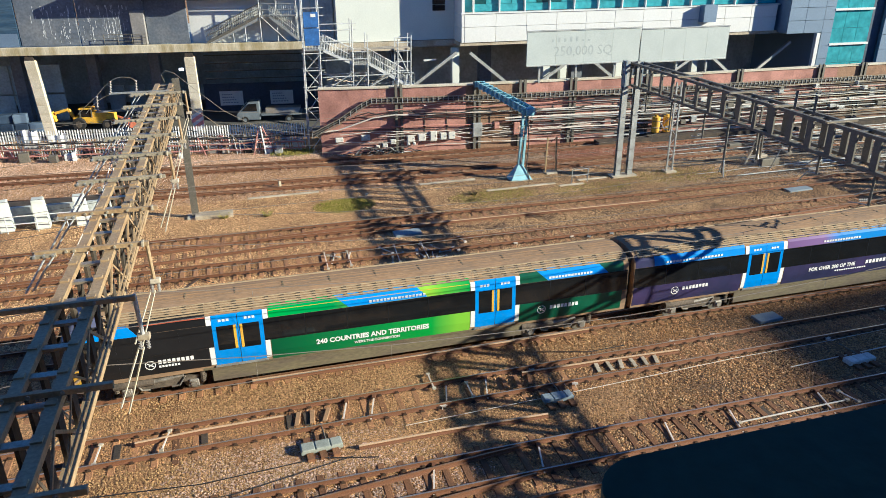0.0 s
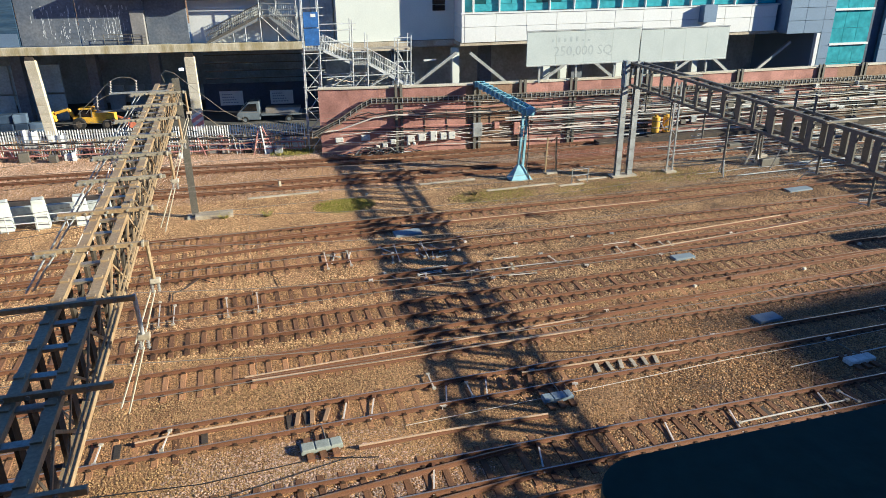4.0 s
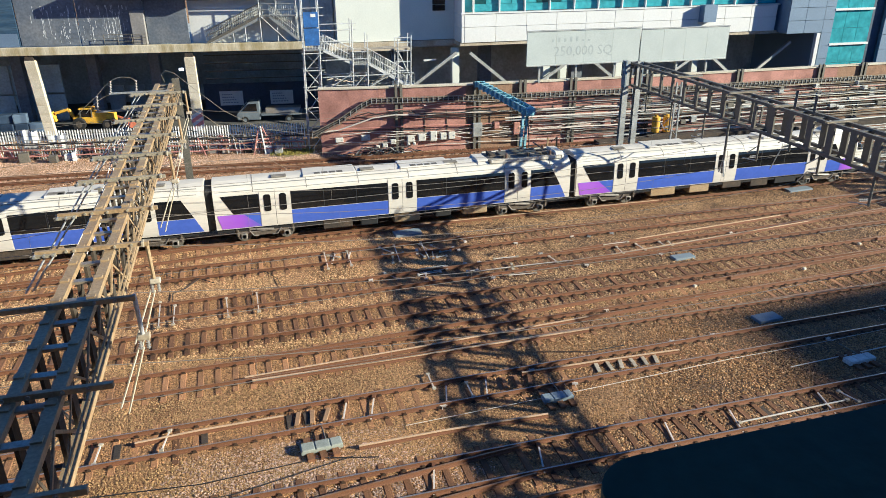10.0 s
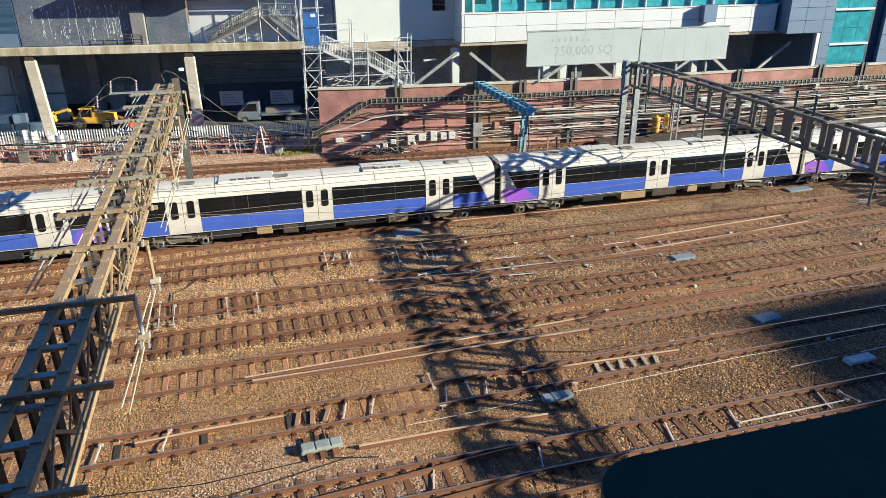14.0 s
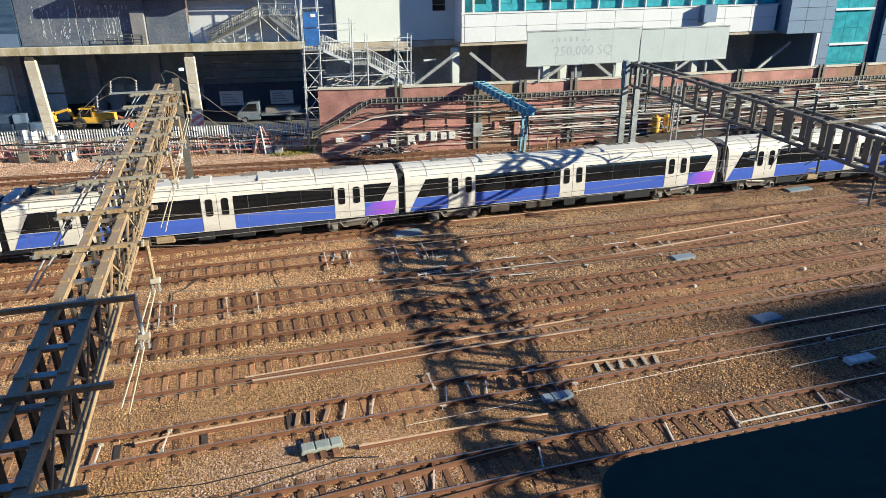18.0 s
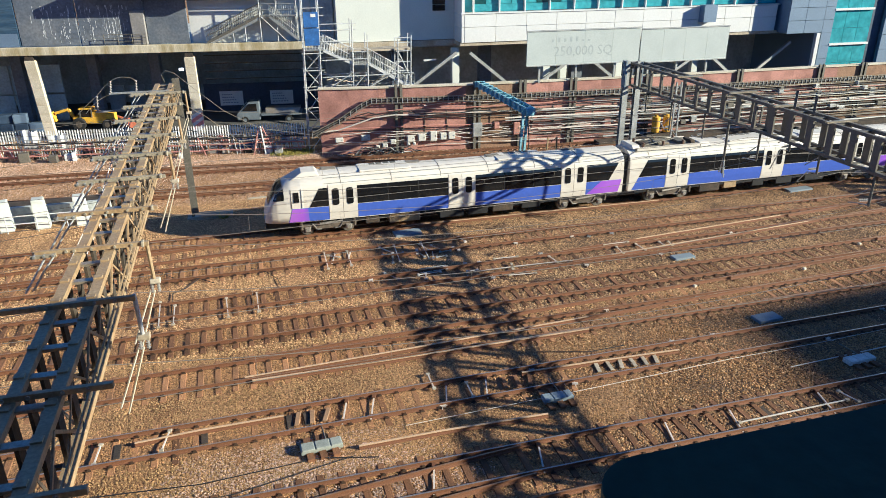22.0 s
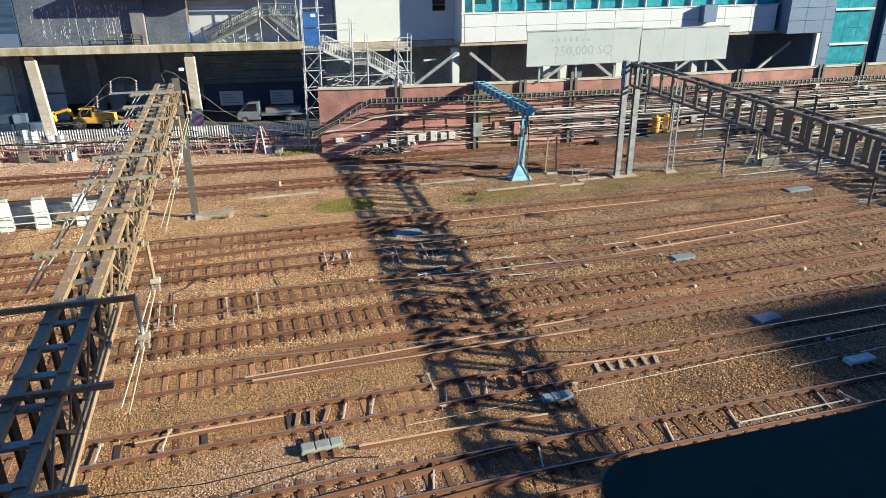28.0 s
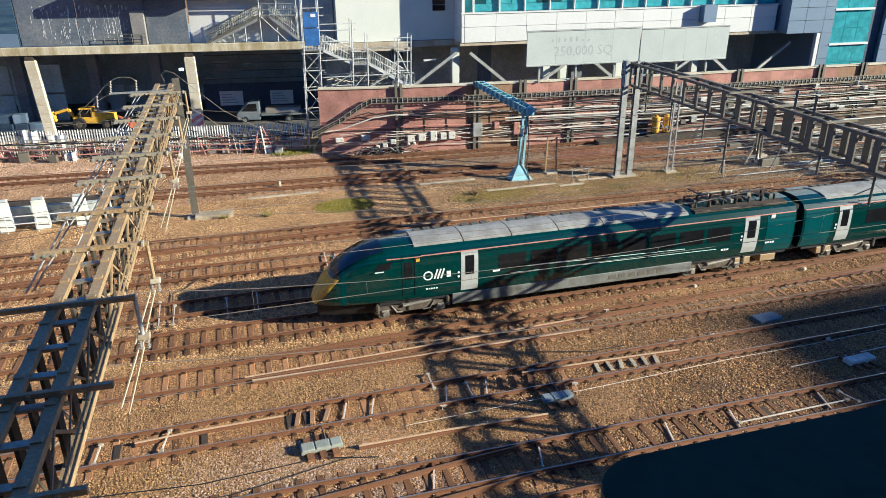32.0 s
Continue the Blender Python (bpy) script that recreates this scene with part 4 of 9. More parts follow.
def express_car(train, x, cab, length, doors, scheme):
    nose = NOSE_B if cab else []
    body = part("car", cut_skin(shell(PROF_B, nose, length - 0.3), [((0, 0, 1.78), (0, 0, 1)), ((0, 0, 1.12), (0, 0, 1)), ((-0.95, 0, 0), (1, 0, 0))]) if cab else shell(PROF_B, nose, length - 0.3), ROOF_TAN, train, "black, green and blue car with dusty ribbed roof" if cab else "navy and blue car with dusty ribbed roof")
    body.matrix_local = pose(x, 0, 0, 0, 0, 180)
    start = 0.02 if not cab else 1.25
    smooth_nose(body, 1.8 if cab else 0)
    if cab:
        for m_ in (CAB_ROOF, COAT_BLACK, YELLOW):
            body.data.materials.append(m_)
        for f in body.data.polygons:
            c = f.center
            if c.x > -1.75 and c.z > 1.0:
                f.material_index = 1 if c.z > 3.1 and c.x < -0.3 else 3 if 1.12 < c.z < 1.78 and c.x > -0.95 else 2
    end = length - 0.34
    for side in (-1, 1):
        edges = [start] + [e for d in doors for e in d] + [end]
        for k in range(0, len(edges), 2):
            a, b = edges[k] + 0.01, edges[k + 1] - 0.01
            part("window_band", side_panel(PROF_B, rect(a, b, 2.02, 2.98), side, 0.012, 0.03), TRAIN_GLASS if not (cab and k == 0) else COAT_BLACK, body)
            for s in np.arange(a + 1.6, b - 0.8, 1.7):
                part("window_bar", side_panel(PROF_B, rect(s - 0.015, s + 0.015, 2.05, 2.95), side, 0.016, 0.01), COAT_BLACK, body)
        for (a, b, z0, z1, mat) in scheme:
            part("livery_panel", side_panel(PROF_B, rect(a, b, z0, z1), side, 0.010, 0.02), mat, body)
        for s0, s1 in [(4.9, doors[-1][0] + 0.1)]:
            part("side_skirt", side_panel(PROF_B, rect(s0 + 0.4, min(s1, length - 5.4), 0.995, 1.095), side, 0.012, 0.02), DUSTY, body)
            bm = bmesh.new()
            box(bm, (-(length - 5.3), side * 1.2 - 0.04, 0.42), (-5.6, side * 1.2 + 0.04, 1.0))
            part("side_skirt", bm, DUSTY, body, "dust-coated lower skirt")
        for a, b in doors:
            express_door(PROF_B, body, a, b, side)
    for f in range(9):
        y = -0.96 + f * 0.24
        z = 3.76 - 0.26 * y * y + 0.012
        bm = bmesh.new()
        beam(bm, (-1.9 if cab else -0.2, y, z), (-end + 0.1, y, z), 0.03, 0.035)
        part("roof_rib", bm, ROOF_TAN, body)
    # corrugated shoulder: long ribs with short cross beads
    for side in (-1, 1):
        for y, z in ((1.20, 3.46), (1.12, 3.53), (1.02, 3.585), (0.91, 3.635), (0.80, 3.68)):
            bm = bmesh.new()
            beam(bm, (-2.0 if cab else -0.2, side * y, z), (-end + 0.1, side * y, z), 0.045, 0.045)
            part("shoulder_rib", bm, ROOF_RIB, body)
        s = 2.4 if cab else 0.6
        while s < end - 0.3:
            bm = bmesh.new()
            beam(bm, (-s, side * 1.21, 3.425), (-s, side * 0.80, 3.66), 0.16, 0.05)
            part("shoulder_bead", bm, UNDER, body)
            s += 0.62
    for s in np.arange(3.0, length - 1.5, 1.9):
        bm = bmesh.new()
        for f in range(9):
            y = -0.96 + f * 0.24
            q = y + 0.24
            if f < 8:
                beam(bm, (-s, y, 3.765 - 0.26 * y * y), (-s, q, 3.765 - 0.26 * q * q), 0.05, 0.025)
        part("roof_strap", bm, DUSTY, body)
    for a, b in doors:
        bm = bmesh.new()
        box(bm, (-(a + b) / 2 - 0.5, -1.12, 3.36), (-(a + b) / 2 + 0.5, 1.12, 3.56))
        rounded(bm, 0.04)
        part("roof_hatch", bm, UNDER, body)
    bm = bmesh.new()
    box(bm, (-end - 0.28, -1.1, 0.95), (-end + 0.1, 1.1, 3.45))
    rounded(bm, 0.05)
    part("gangway", bm, GANGWAY, body)
    for s in (3.6, length - 3.6):
        wheelset_bogie(body, s)
        car_wheels(body, s)
        for side in (-1, 1):
            bm = bmesh.new()
            tube(bm, (-s + 0.2, side * 1.14, 0.78), (-s + 1.7, side * 1.14, 0.78), 0.17, 12)
            part("air_tank", bm, BOGIE, body, "dusty grey air cylinder")
    if cab:
        # windscreen, yellow front, cowl
        bm = bmesh.new()
        pts = []
        for s, wf, top in NOSE_B[:6]:
            pts.append([bm.verts.new((-s + 0.03, f * 1.12 * wf, top - 0.12 * f * f + 0.03)) for f in (-1, -0.5, 0, 0.5, 1)])
        low = [bm.verts.new((0.03, f * 1.12 * 0.60, 2.05)) for f in (-1, -0.5, 0, 0.5, 1)]
        for a, b in zip([low] + pts[:4], pts[:5]):
            for i in range(4):
                bm.faces.new((a[i], a[i + 1], b[i + 1], b[i]))
        bmesh.ops.recalc_face_normals(bm, faces=bm.faces)
        part("windscreen", bm, SCREEN_GLASS, body, smooth=True)
        for side in (-1, 1):
            part("cab_pillar", side_panel(PROF_B, [(1.25, 2.25), (0.3, 2.25), (0.75, 3.2), (1.25, 3.3)], side, 0.014, 0.03, NOSE_B), COAT_BLACK, body)
            part("cab_blue_panel", side_panel(PROF_B, [(3.15, 2.93), (1.24, 2.95), (1.26, 3.36), (2.8, 3.36)], side, 0.022, 0.02), COAT_BLUE, body, "bright blue cab panel")
            part("cab_door", side_panel(PROF_B, rect(1.7, 2.3, 1.2, 2.9), side, 0.02, 0.03), COAT_BLACK, body)
            ring_mark(PROF_B, body, 3.05 + 0.35, 1.62, 0.2, side, PURE_WHITE)
            bar_text(PROF_B, body, 3.7 if side > 0 else 5.05, 1.62, 1.35, 0.17, 8, side, PURE_WHITE)
            bar_text(PROF_B, body, 3.7 if side > 0 else 5.05, 1.46, 0.8, 0.09, 7, side, PURE_WHITE)
        bm = bmesh.new()
        box(bm, (-0.5, -0.8, 1.13), (0.04, 0.8, 1.77))
        rounded(bm, 0.1, 2)
        part("yellow_front", bm, YELLOW, body, "yellow warning front")
        bm = bmesh.new()
        tube(bm, (0.02, 0, 1.46), (0.075, 0, 1.46), 0.2, 14)
        for v in bm.verts:
            v.co.y *= 1.9
        part("lamp_panel", bm, COAT_BLACK, body)
        bm = bmesh.new()
        for v in box(bm, (-1.3, -1.12, 0.42), (0.1, 1.12, 0.98)):
            if v.co.z < 0.5:
                v.co.y *= 0.75
                v.co.x -= 0.15 if v.co.x > -0.5 else 0
            if v.co.x > -0.5:
                v.co.y *= 0.72
        rounded(bm, 0.07, 2)
        part("cowl", bm, PURE_WHITE, body, "scuffed pale grey front cowl")
        bm = bmesh.new()
        box(bm, (-2.6, -0.8, 3.62), (-1.35, 0.3, 3.86))
        rounded(bm, 0.05)
        tube(bm, (-2.0, -0.25, 3.86), (-2.0, -0.25, 3.89), 0.28, 14)
        part("roof_fan_unit", bm, DARKSTEEL, body)
    return body


def express_train():
    t = thing("electric_train", "black, green and blue airport express train with dusty roof", "train")
    up, lo = (2.99, 3.5), (1.1, 2.01)
    cab_scheme = [(1.26, 5.6, 1.17, 2.01, COAT_BLACK), (2.9, 5.6, *up, COAT_BLACK), (7.98, 16.3, *lo, FADE_LOW), (18.56, 23.5, *lo, COAT_DEEP),
                  (7.98, 16.3, *up, FADE_UP), (18.56, 23.5, *up, COAT_DEEP)]
    mid_scheme = [(0.05, 5.75, *lo, COAT_NAVY), (8.15, 15.1, *lo, COAT_NAVY), (17.4, 22.9, *lo, COAT_NAVY), (0.05, 1.0, *up, COAT_NAVY), (1.0, 5.75, *up, COAT_BLUE), (8.15, 15.1, *up, FADE_NAVY), (17.4, 22.9, *up, COAT_BLUE)]
    body = express_car(t, 0.0, True, 24.05, [(5.82, 7.75), (16.53, 18.35)], cab_scheme)
    for side in (-1, 1):
        part("red_line", side_panel(PROF_B, rect(3.2, 5.6, 3.3, 3.325), side, 0.016, 0.01), RED_LINE, body)
        for a0, a1 in ((10.6, 14.3), (19.3, 22.6)):
            part("blue_flash", side_panel(PROF_B, [(a1 + 0.15, 2.995), (a0 + 0.55, 2.995), (a0, 3.49), (a1 - 0.35, 3.49)], side, 0.0135, 0.012), COAT_BLUE, body, "bright blue slanted flash")
        part("gold_line", side_panel(PROF_B, rect(7.98, 16.25, 3.27, 3.29), side, 0.016, 0.01), YELLOW, body)
        bar_text(PROF_B, body, 12.0 if side > 0 else 14.4, 3.06, 2.4, 0.1, 16, side, PURE_WHITE)
        bar_text(PROF_B, body, 19.9 if side > 0 else 22.0, 3.06, 2.1, 0.1, 14, side, PURE_WHITE)
        flat_text("240 COUNTRIES AND TERRITORIES", 0.30, PROF_B, body, 9.75 if side > 0 else 15.45, 1.51, side, PURE_WHITE)
        flat_text("WE'RE THE CONNECTION", 0.16, PROF_B, body, 11.3 if side > 0 else 13.6, 1.27, side, PURE_WHITE)
        ring_mark(PROF_B, body, 19.6, 1.62, 0.2, side, PURE_WHITE)
        bar_text(PROF_B, body, 20.0 if side > 0 else 21.4, 1.6, 1.4, 0.17, 8, side, PURE_WHITE)
    for i in range(3):
        b2 = express_car(t, 24.05 + i * 23.3, False, 23.3, [(6.0, 7.9), (15.4, 17.3)], mid_scheme)
        for side in (-1, 1):
            flat_text("FOR OVER 200 OF THE", 0.27, PROF_B, b2, 9.6 if side > 0 else 14.9, 1.6, side, PURE_WHITE)
            bar_text(PROF_B, b2, 13.0 if side > 0 else 11.5, 1.6, 1.7, 0.19, 8, side, PURE_WHITE)
            bar_text(PROF_B, b2, 11.2 if side > 0 else 13.2, 1.4, 1.9, 0.09, 14, side, PURE_WHITE)
            bar_text(PROF_B, b2, 10.2 if side > 0 else 12.4, 3.06, 2.2, 0.1, 14, side, PURE_WHITE)
            bar_text(PROF_B, b2, 1.6 if side > 0 else 4.6, 3.06, 3.0, 0.1, 18, side, PURE_WHITE)
            ring_mark(PROF_B, b2, 2.2, 1.62, 0.2, side, PURE_WHITE)
            bar_text(PROF_B, b2, 2.6 if side > 0 else 4.0, 1.6, 1.4, 0.17, 8, side, PURE_WHITE)
    return t


train_express = express_train()

# ---- green intercity unit ----
GREEN = surface("train_dark_green", (0.0025, 0.036, 0.034), 0.2, var=0.12, scale=0.7, fine=3, bump=0.01, coat=0.6)
GREEN_END = surface("train_teal_green", (0.006, 0.075, 0.085), 0.25, var=0.12, scale=0.7, fine=3, bump=0.01, coat=0.5)
SHOULDER_LINE = surface("pale_red_line", (0.52, 0.21, 0.17), 0.4, var=0.1, scale=1, fine=5, bump=0.01)
GREEN_GLASS = glass("blue_tinted_windscreen", (0.008, 0.018, 0.035), 0.12)
ROOF_GREY = surface("train_roof_grey", (0.40, 0.395, 0.37), 0.55, 0.1, var=0.2, scale=1.2, fine=7, bump=0.08, tint=(0.22, 0.21, 0.19), amount=0.7)
DOOR_GREY = surface("train_door_grey", (0.46, 0.475, 0.46), 0.4, var=0.1, scale=1, fine=6, bump=0.02)
SKIRT_GREY = surface("train_skirt_grey", (0.19, 0.195, 0.185), 0.55, var=0.2, scale=1.5, fine=8, bump=0.06, tint=(0.09, 0.085, 0.075), amount=0.7)
PROF_C = [(1.22, 1.05), (1.33, 1.5), (1.36, 2.1), (1.34, 2.8), (1.26, 3.25), (1.10, 3.48), (0.78, 3.66), (0.40, 3.74), (0.0, 3.76)]
NOSE_C = [(0.0, 0.28, 1.22), (0.12, 0.42, 1.46), (0.4, 0.56, 1.9), (0.7, 0.67, 2.28), (1.0, 0.74, 2.6), (1.35, 0.80, 2.88), (1.9, 0.87, 3.2), (2.6, 0.93, 3.5), (3.4, 0.97, 3.66), (4.2, 0.99, 3.73), (5.0, 1.0, 3.76)]


def green_car(train, x, cab, length, doors, first):
    nose = NOSE_C if cab else []
    body = part("car", cut_skin(shell(PROF_C, nose, length - 0.35), [((-0.2, 0, 1.2), (1, 0, 0.85)), ((0, 0, 2.4), (0, 0, 1)), ((0, 0, 1.1), (0, 0, 1))]) if cab else shell(PROF_C, nose, length - 0.35), GREEN, train, "glossy dark green car with grey roof panels and pale doors", smooth=False)
    if cab:
        body.data.materials.append(YELLOW)
        for f in body.data.polygons:
            c = f.center
            if 1.1 < c.z < 2.4 and -c.x < 0.2 + (c.z - 1.2) * 0.85:
                f.material_index = 1
        smooth_nose(body, 5.0)
    body.matrix_local = pose(x, 0, 0, 0, 0, 180)
    for side in (-1, 1):
        for a, b in doors:
            part("door", side_panel(PROF_C, rect(a, b, 1.2, 3.2), side, 0.02, 0.04), DOOR_GREY, body, "pale grey door")
            part("door_window", side_panel(PROF_C, rect(a + 0.2, b - 0.2, 2.05, 3.0), side, 0.028, 0.02), TRAIN_GLASS, body)
            for z in (2.2, 2.0):
                bm = bmesh.new()
                y = side * (profile_y(PROF_C, z) + 0.02)
                d = b + 0.15 if first else a - 0.15
                tube(bm, (-(a - 0.13), y - 0.015, z), (-(a - 0.13), y + 0.015, z), 0.06, 10)
                part("door_button", bm, PURE_WHITE, body)
        lo = doors[0][1] + 0.9
        hi = doors[-1][0] - 0.7
        n = 8
        for i in range(n):
            a = lo + (hi - lo) * i / n
            part("window", side_panel(PROF_C, rect(a + 0.12, lo + (hi - lo) * (i + 1) / n - 0.12, 2.05, 2.85), side, 0.008, 0.03), TRAIN_GLASS, body)
        part("shoulder_line", side_panel(PROF_C, rect(5.0 if cab else 0.1, length - 0.4, 3.205, 3.255), side, 0.012, 0.01), SHOULDER_LINE, body, "thin dull red line")
        if cab:
            part("shoulder_line", side_panel(PROF_C, rect(3.4, 5.0, 3.185, 3.225), side, 0.016, 0.01, nose), SHOULDER_LINE, body)
        for a, b in ((length - 2.15, length - 0.42),) if cab else ((0.12, 1.9), (length - 1.9, length - 0.42)):
            part("end_panel", side_panel(PROF_C, rect(a, b, 1.1, 3.19), side, 0.008, 0.012), GREEN_END, body, "paler teal-green end panel")
        if cab:
            for z0, z1, a, b in ((2.13, 1.87, 8.9, 19.0), (1.83, 1.62, 9.4, 20.9)):
                part("white_stripe", side_panel(PROF_C, [(b, z1), (a, z0 - 0.018), (a, z0), (b, z1 + 0.028)], side, 0.012, 0.01), PURE_WHITE, body)
        for s0, s1 in ((6.5, length - 6.4),) if cab else ((6.4, length - 6.4),):
            bm = bmesh.new()
            box(bm, (-s1, side * 1.21 - 0.05, 0.5), (-s0, side * 1.21 + 0.05, 1.06))
            rounded(bm, 0.03)
            part("side_skirt", bm, SKIRT_GREY, body, "grey lower skirt")
            for i in range(6):
                bm = bmesh.new()
                a = s0 + 8.3 + i * 0.55
                box(bm, (-a - 0.4, side * 1.265 - 0.005, 0.68), (-a, side * 1.265 + 0.005, 0.92))
                part("skirt_grille", bm, DARKSTEEL, body)
        for s, z, wd in ((7.2, 2.0, 0.0),):
            bar_text(PROF_C, body, (8.5 if side > 0 else 9.0), 2.0, 0.5, 0.09, 1, side, PURE_WHITE)
        bar_text(PROF_C, body, 21.2, 1.5, 0.5, 0.1, 3, side, PURE_WHITE)
        bar_text(PROF_C, body, length - 2.1, 1.6, 0.6, 0.1, 4, side, PURE_WHITE)
        bm = bmesh.new()
        y = side * (profile_y(PROF_C, 3.0) + 0.012)
        box(bm, (-length + 1.7, y - 0.01, 3.0), (-length + 1.95, y + 0.01, 3.2))
        part("data_panel", bm, PURE_WHITE, body)
        if cab:
            part("cab_side_window", side_panel(PROF_C, [(3.5, 2.75), (2.75, 2.72), (3.0, 2.98), (3.6, 3.1)], side, 0.014, 0.02, nose), TRAIN_GLASS, body)
            bar_text(PROF_C, body, 2.8 if side > 0 else 3.4, 2.66, 0.6, 0.05, 1, side, PURE_WHITE)
            for a, b, z0, z1 in ((4.07, 4.1, 1.3, 3.2), (4.66, 4.7, 1.3, 3.2), (4.07, 4.7, 3.18, 3.21)):
                part("cab_door_edge", side_panel(PROF_C, rect(a, b, z0, z1), side, 0.014, 0.02, nose), COAT_BLACK, body)
            part("cab_door_window", side_panel(PROF_C, rect(4.2, 4.56, 2.15, 3.0), side, 0.014, 0.02, nose), TRAIN_GLASS, body)
            bm = bmesh.new()
            y = side * (profile_y(PROF_C, 3.05) + 0.016)
            box(bm, (-4.92, y - 0.01, 2.98), (-4.74, y + 0.01, 3.14))
            part("yellow_mark", bm, YELLOW, body)
            # plain white emblem: arc, zigzag, block
            bm = bmesh.new()
            d = -1 if side > 0 else 1
            o = 5.1 if side > 0 else 6.5
            y = side * (profile_y(PROF_C, 2.25) + 0.018)
            rings = [[bm.verts.new((-o + d * (0.2 + r_ * math.cos(math.tau * k / 20)), y, 2.22 + r_ * math.sin(math.tau * k / 20))) for k in range(20)] for r_ in (0.235, 0.165)]
            for k in range(20):
                bm.faces.new((rings[0][k], rings[0][(k + 1) % 20], rings[1][(k + 1) % 20], rings[1][k]))
            part("emblem_ring", bm, PURE_WHITE, body)
            for u0 in (0.50, 0.66, 0.82):
                bm = bmesh.new()
                beam(bm, (-o + d * u0, y, 2.02), (-o + d * (u0 + 0.16), y, 2.5), 0.02, 0.08)
                part("emblem_slash", bm, PURE_WHITE, body)
            bm = bmesh.new()
            box(bm, (-o + d * 1.2 - 0.1, y - 0.015, 2.05), (-o + d * 1.2 + 0.1, y + 0.015, 2.35))
            part("emblem_block", bm, PURE_WHITE, body)
            bar_text(PROF_C, body, 5.2 if side > 0 else 5.8, 1.5, 0.6, 0.07, 5, side, PURE_WHITE)
    if cab:
        bm = bmesh.new()
        rows = []
        for s in (1.0, 1.3, 1.6, 1.9, 2.2, 2.5, 2.9, 3.3):
            wf, top = shape_at(NOSE_C, s)
            rows.append([bm.verts.new((-s + 0.02, f * 1.06 * wf, top - 0.14 * f * f + 0.035)) for f in (-1, -0.6, -0.2, 0.2, 0.6, 1)])
        for a, b in zip(rows, rows[1:]):
            for i in range(5):
                bm.faces.new((a[i], a[i + 1], b[i + 1], b[i]))
        bmesh.ops.recalc_face_normals(bm, faces=bm.faces)
        part("windscreen", bm, GREEN_GLASS, body, smooth=True)
        bm = bmesh.new()
        for v in box(bm, (-4.4, -1.15, 0.38), (-0.2, 1.15, 1.08)):
            if v.co.x > -1:
                v.co.y *= 0.35
        rounded(bm, 0.1, 2)
        part("front_skirt", bm, COAT_BLACK, body)
    # grey roof panels, a third at a time
    r0 = 4.75 if cab else 1.6
    r1 = 19.3 if cab else length - 1.2
    n = 6
    for i in range(n):
        a, b = r0 + (r1 - r0) * i / n, r0 + (r1 - r0) * (i + 1) / n - 0.05
        bm = bmesh.new()
        ys_r = [-0.94, -0.78, -0.40, 0.0, 0.40, 0.78, 0.94]
        zs_r = [3.57, 3.66, 3.74, 3.76, 3.74, 3.66, 3.57]
        va = [bm.verts.new((-a, y, z + 0.05)) for y, z in zip(ys_r, zs_r)]
        vb = [bm.verts.new((-b, y, z + 0.05)) for y, z in zip(ys_r, zs_r)]
        for k in range(6):
            bm.faces.new((va[k], va[k + 1], vb[k + 1], vb[k]))
        g = bmesh.ops.extrude_face_region(bm, geom=bm.faces[:])
        bmesh.ops.translate(bm, vec=(0, 0, -0.08), verts=[v for v in g["geom"] if isinstance(v, bmesh.types.BMVert)])
        bmesh.ops.recalc_face_normals(bm, faces=bm.faces)
        part("roof_panel", bm, ROOF_GREY, body, "grey ribbed roof panel")
        for k in range(3):
            bm = bmesh.new()
            x0 = -a - 0.35 - k * 0.5
            box(bm, (x0 - 0.36, -0.86, 3.66), (x0, -0.5, 3.76), Matrix.Translation((0, 0, 0.03)))
            part("roof_vent", bm, DARKSTEEL, body)
    if cab:
        bm = bmesh.new()
        box(bm, (-25.2, -0.95, 3.60), (-19.6, 0.95, 3.74))
        part("pantograph_well", bm, UNDER, body)
        for k in range(7):
            for y in (-0.55, 0.5):
                bm = bmesh.new()
                tube(bm, (-19.9 - k * 0.8, y, 3.72), (-19.9 - k * 0.8, y, 4.05), 0.09 if k % 2 else 0.06, 8)
                part("insulator", bm, UNDER, body)
        bm = bmesh.new()
        line_of(bm, [(-20.0, -0.5, 4.05), (-22.6, -0.25, 4.2), (-20.2, 0.0, 4.35)], 0.04)
        line_of(bm, [(-20.0, 0.5, 4.05), (-22.6, 0.25, 4.2), (-20.2, 0.0, 4.35)], 0.04)
        tube(bm, (-20.2, -0.8, 4.36), (-20.2, 0.8, 4.36), 0.04)
        line_of(bm, [(-22.8, -0.5, 4.05), (-25.0, -0.5, 4.0), (-25.6, 0.2, 4.05)], 0.03)
        part("pantograph", bm, DARKSTEEL, body)
        rnd = random.Random(6)
        for k in range(11):
            x_, y_ = -19.9 - k * 0.49, rnd.uniform(-0.7, 0.3)
            bm = bmesh.new()
            box(bm, (x_ - rnd.uniform(0.08, 0.2), y_ - 0.2, 3.72), (x_ + 0.12, y_ + 0.2, 3.79 + rnd.uniform(0.0, 0.12)))
            rounded(bm, 0.03)
            part("roof_equipment", bm, (UNDER, DARKSTEEL, GREYSTEEL)[k % 3], body)
        for k in range(5):
            bm = bmesh.new()
            line_of(bm, [(-20.0 - k, -0.75, 3.9), (-20.4 - k, -0.4, 4.05 + 0.03 * k), (-20.9 - k, -0.6 + 0.2 * k, 3.95)], 0.025, 5)
            part("busbar", bm, BRAKE if k % 2 else BROWNRUBBER, body)
        for x_ in (-21.6, -23.0):
            bm = bmesh.new()
            insulator_string(bm, (x_, -0.9, 3.66), (x_, -0.9, 4.02), 0.07)
            part("insulator", bm, GALV, body)
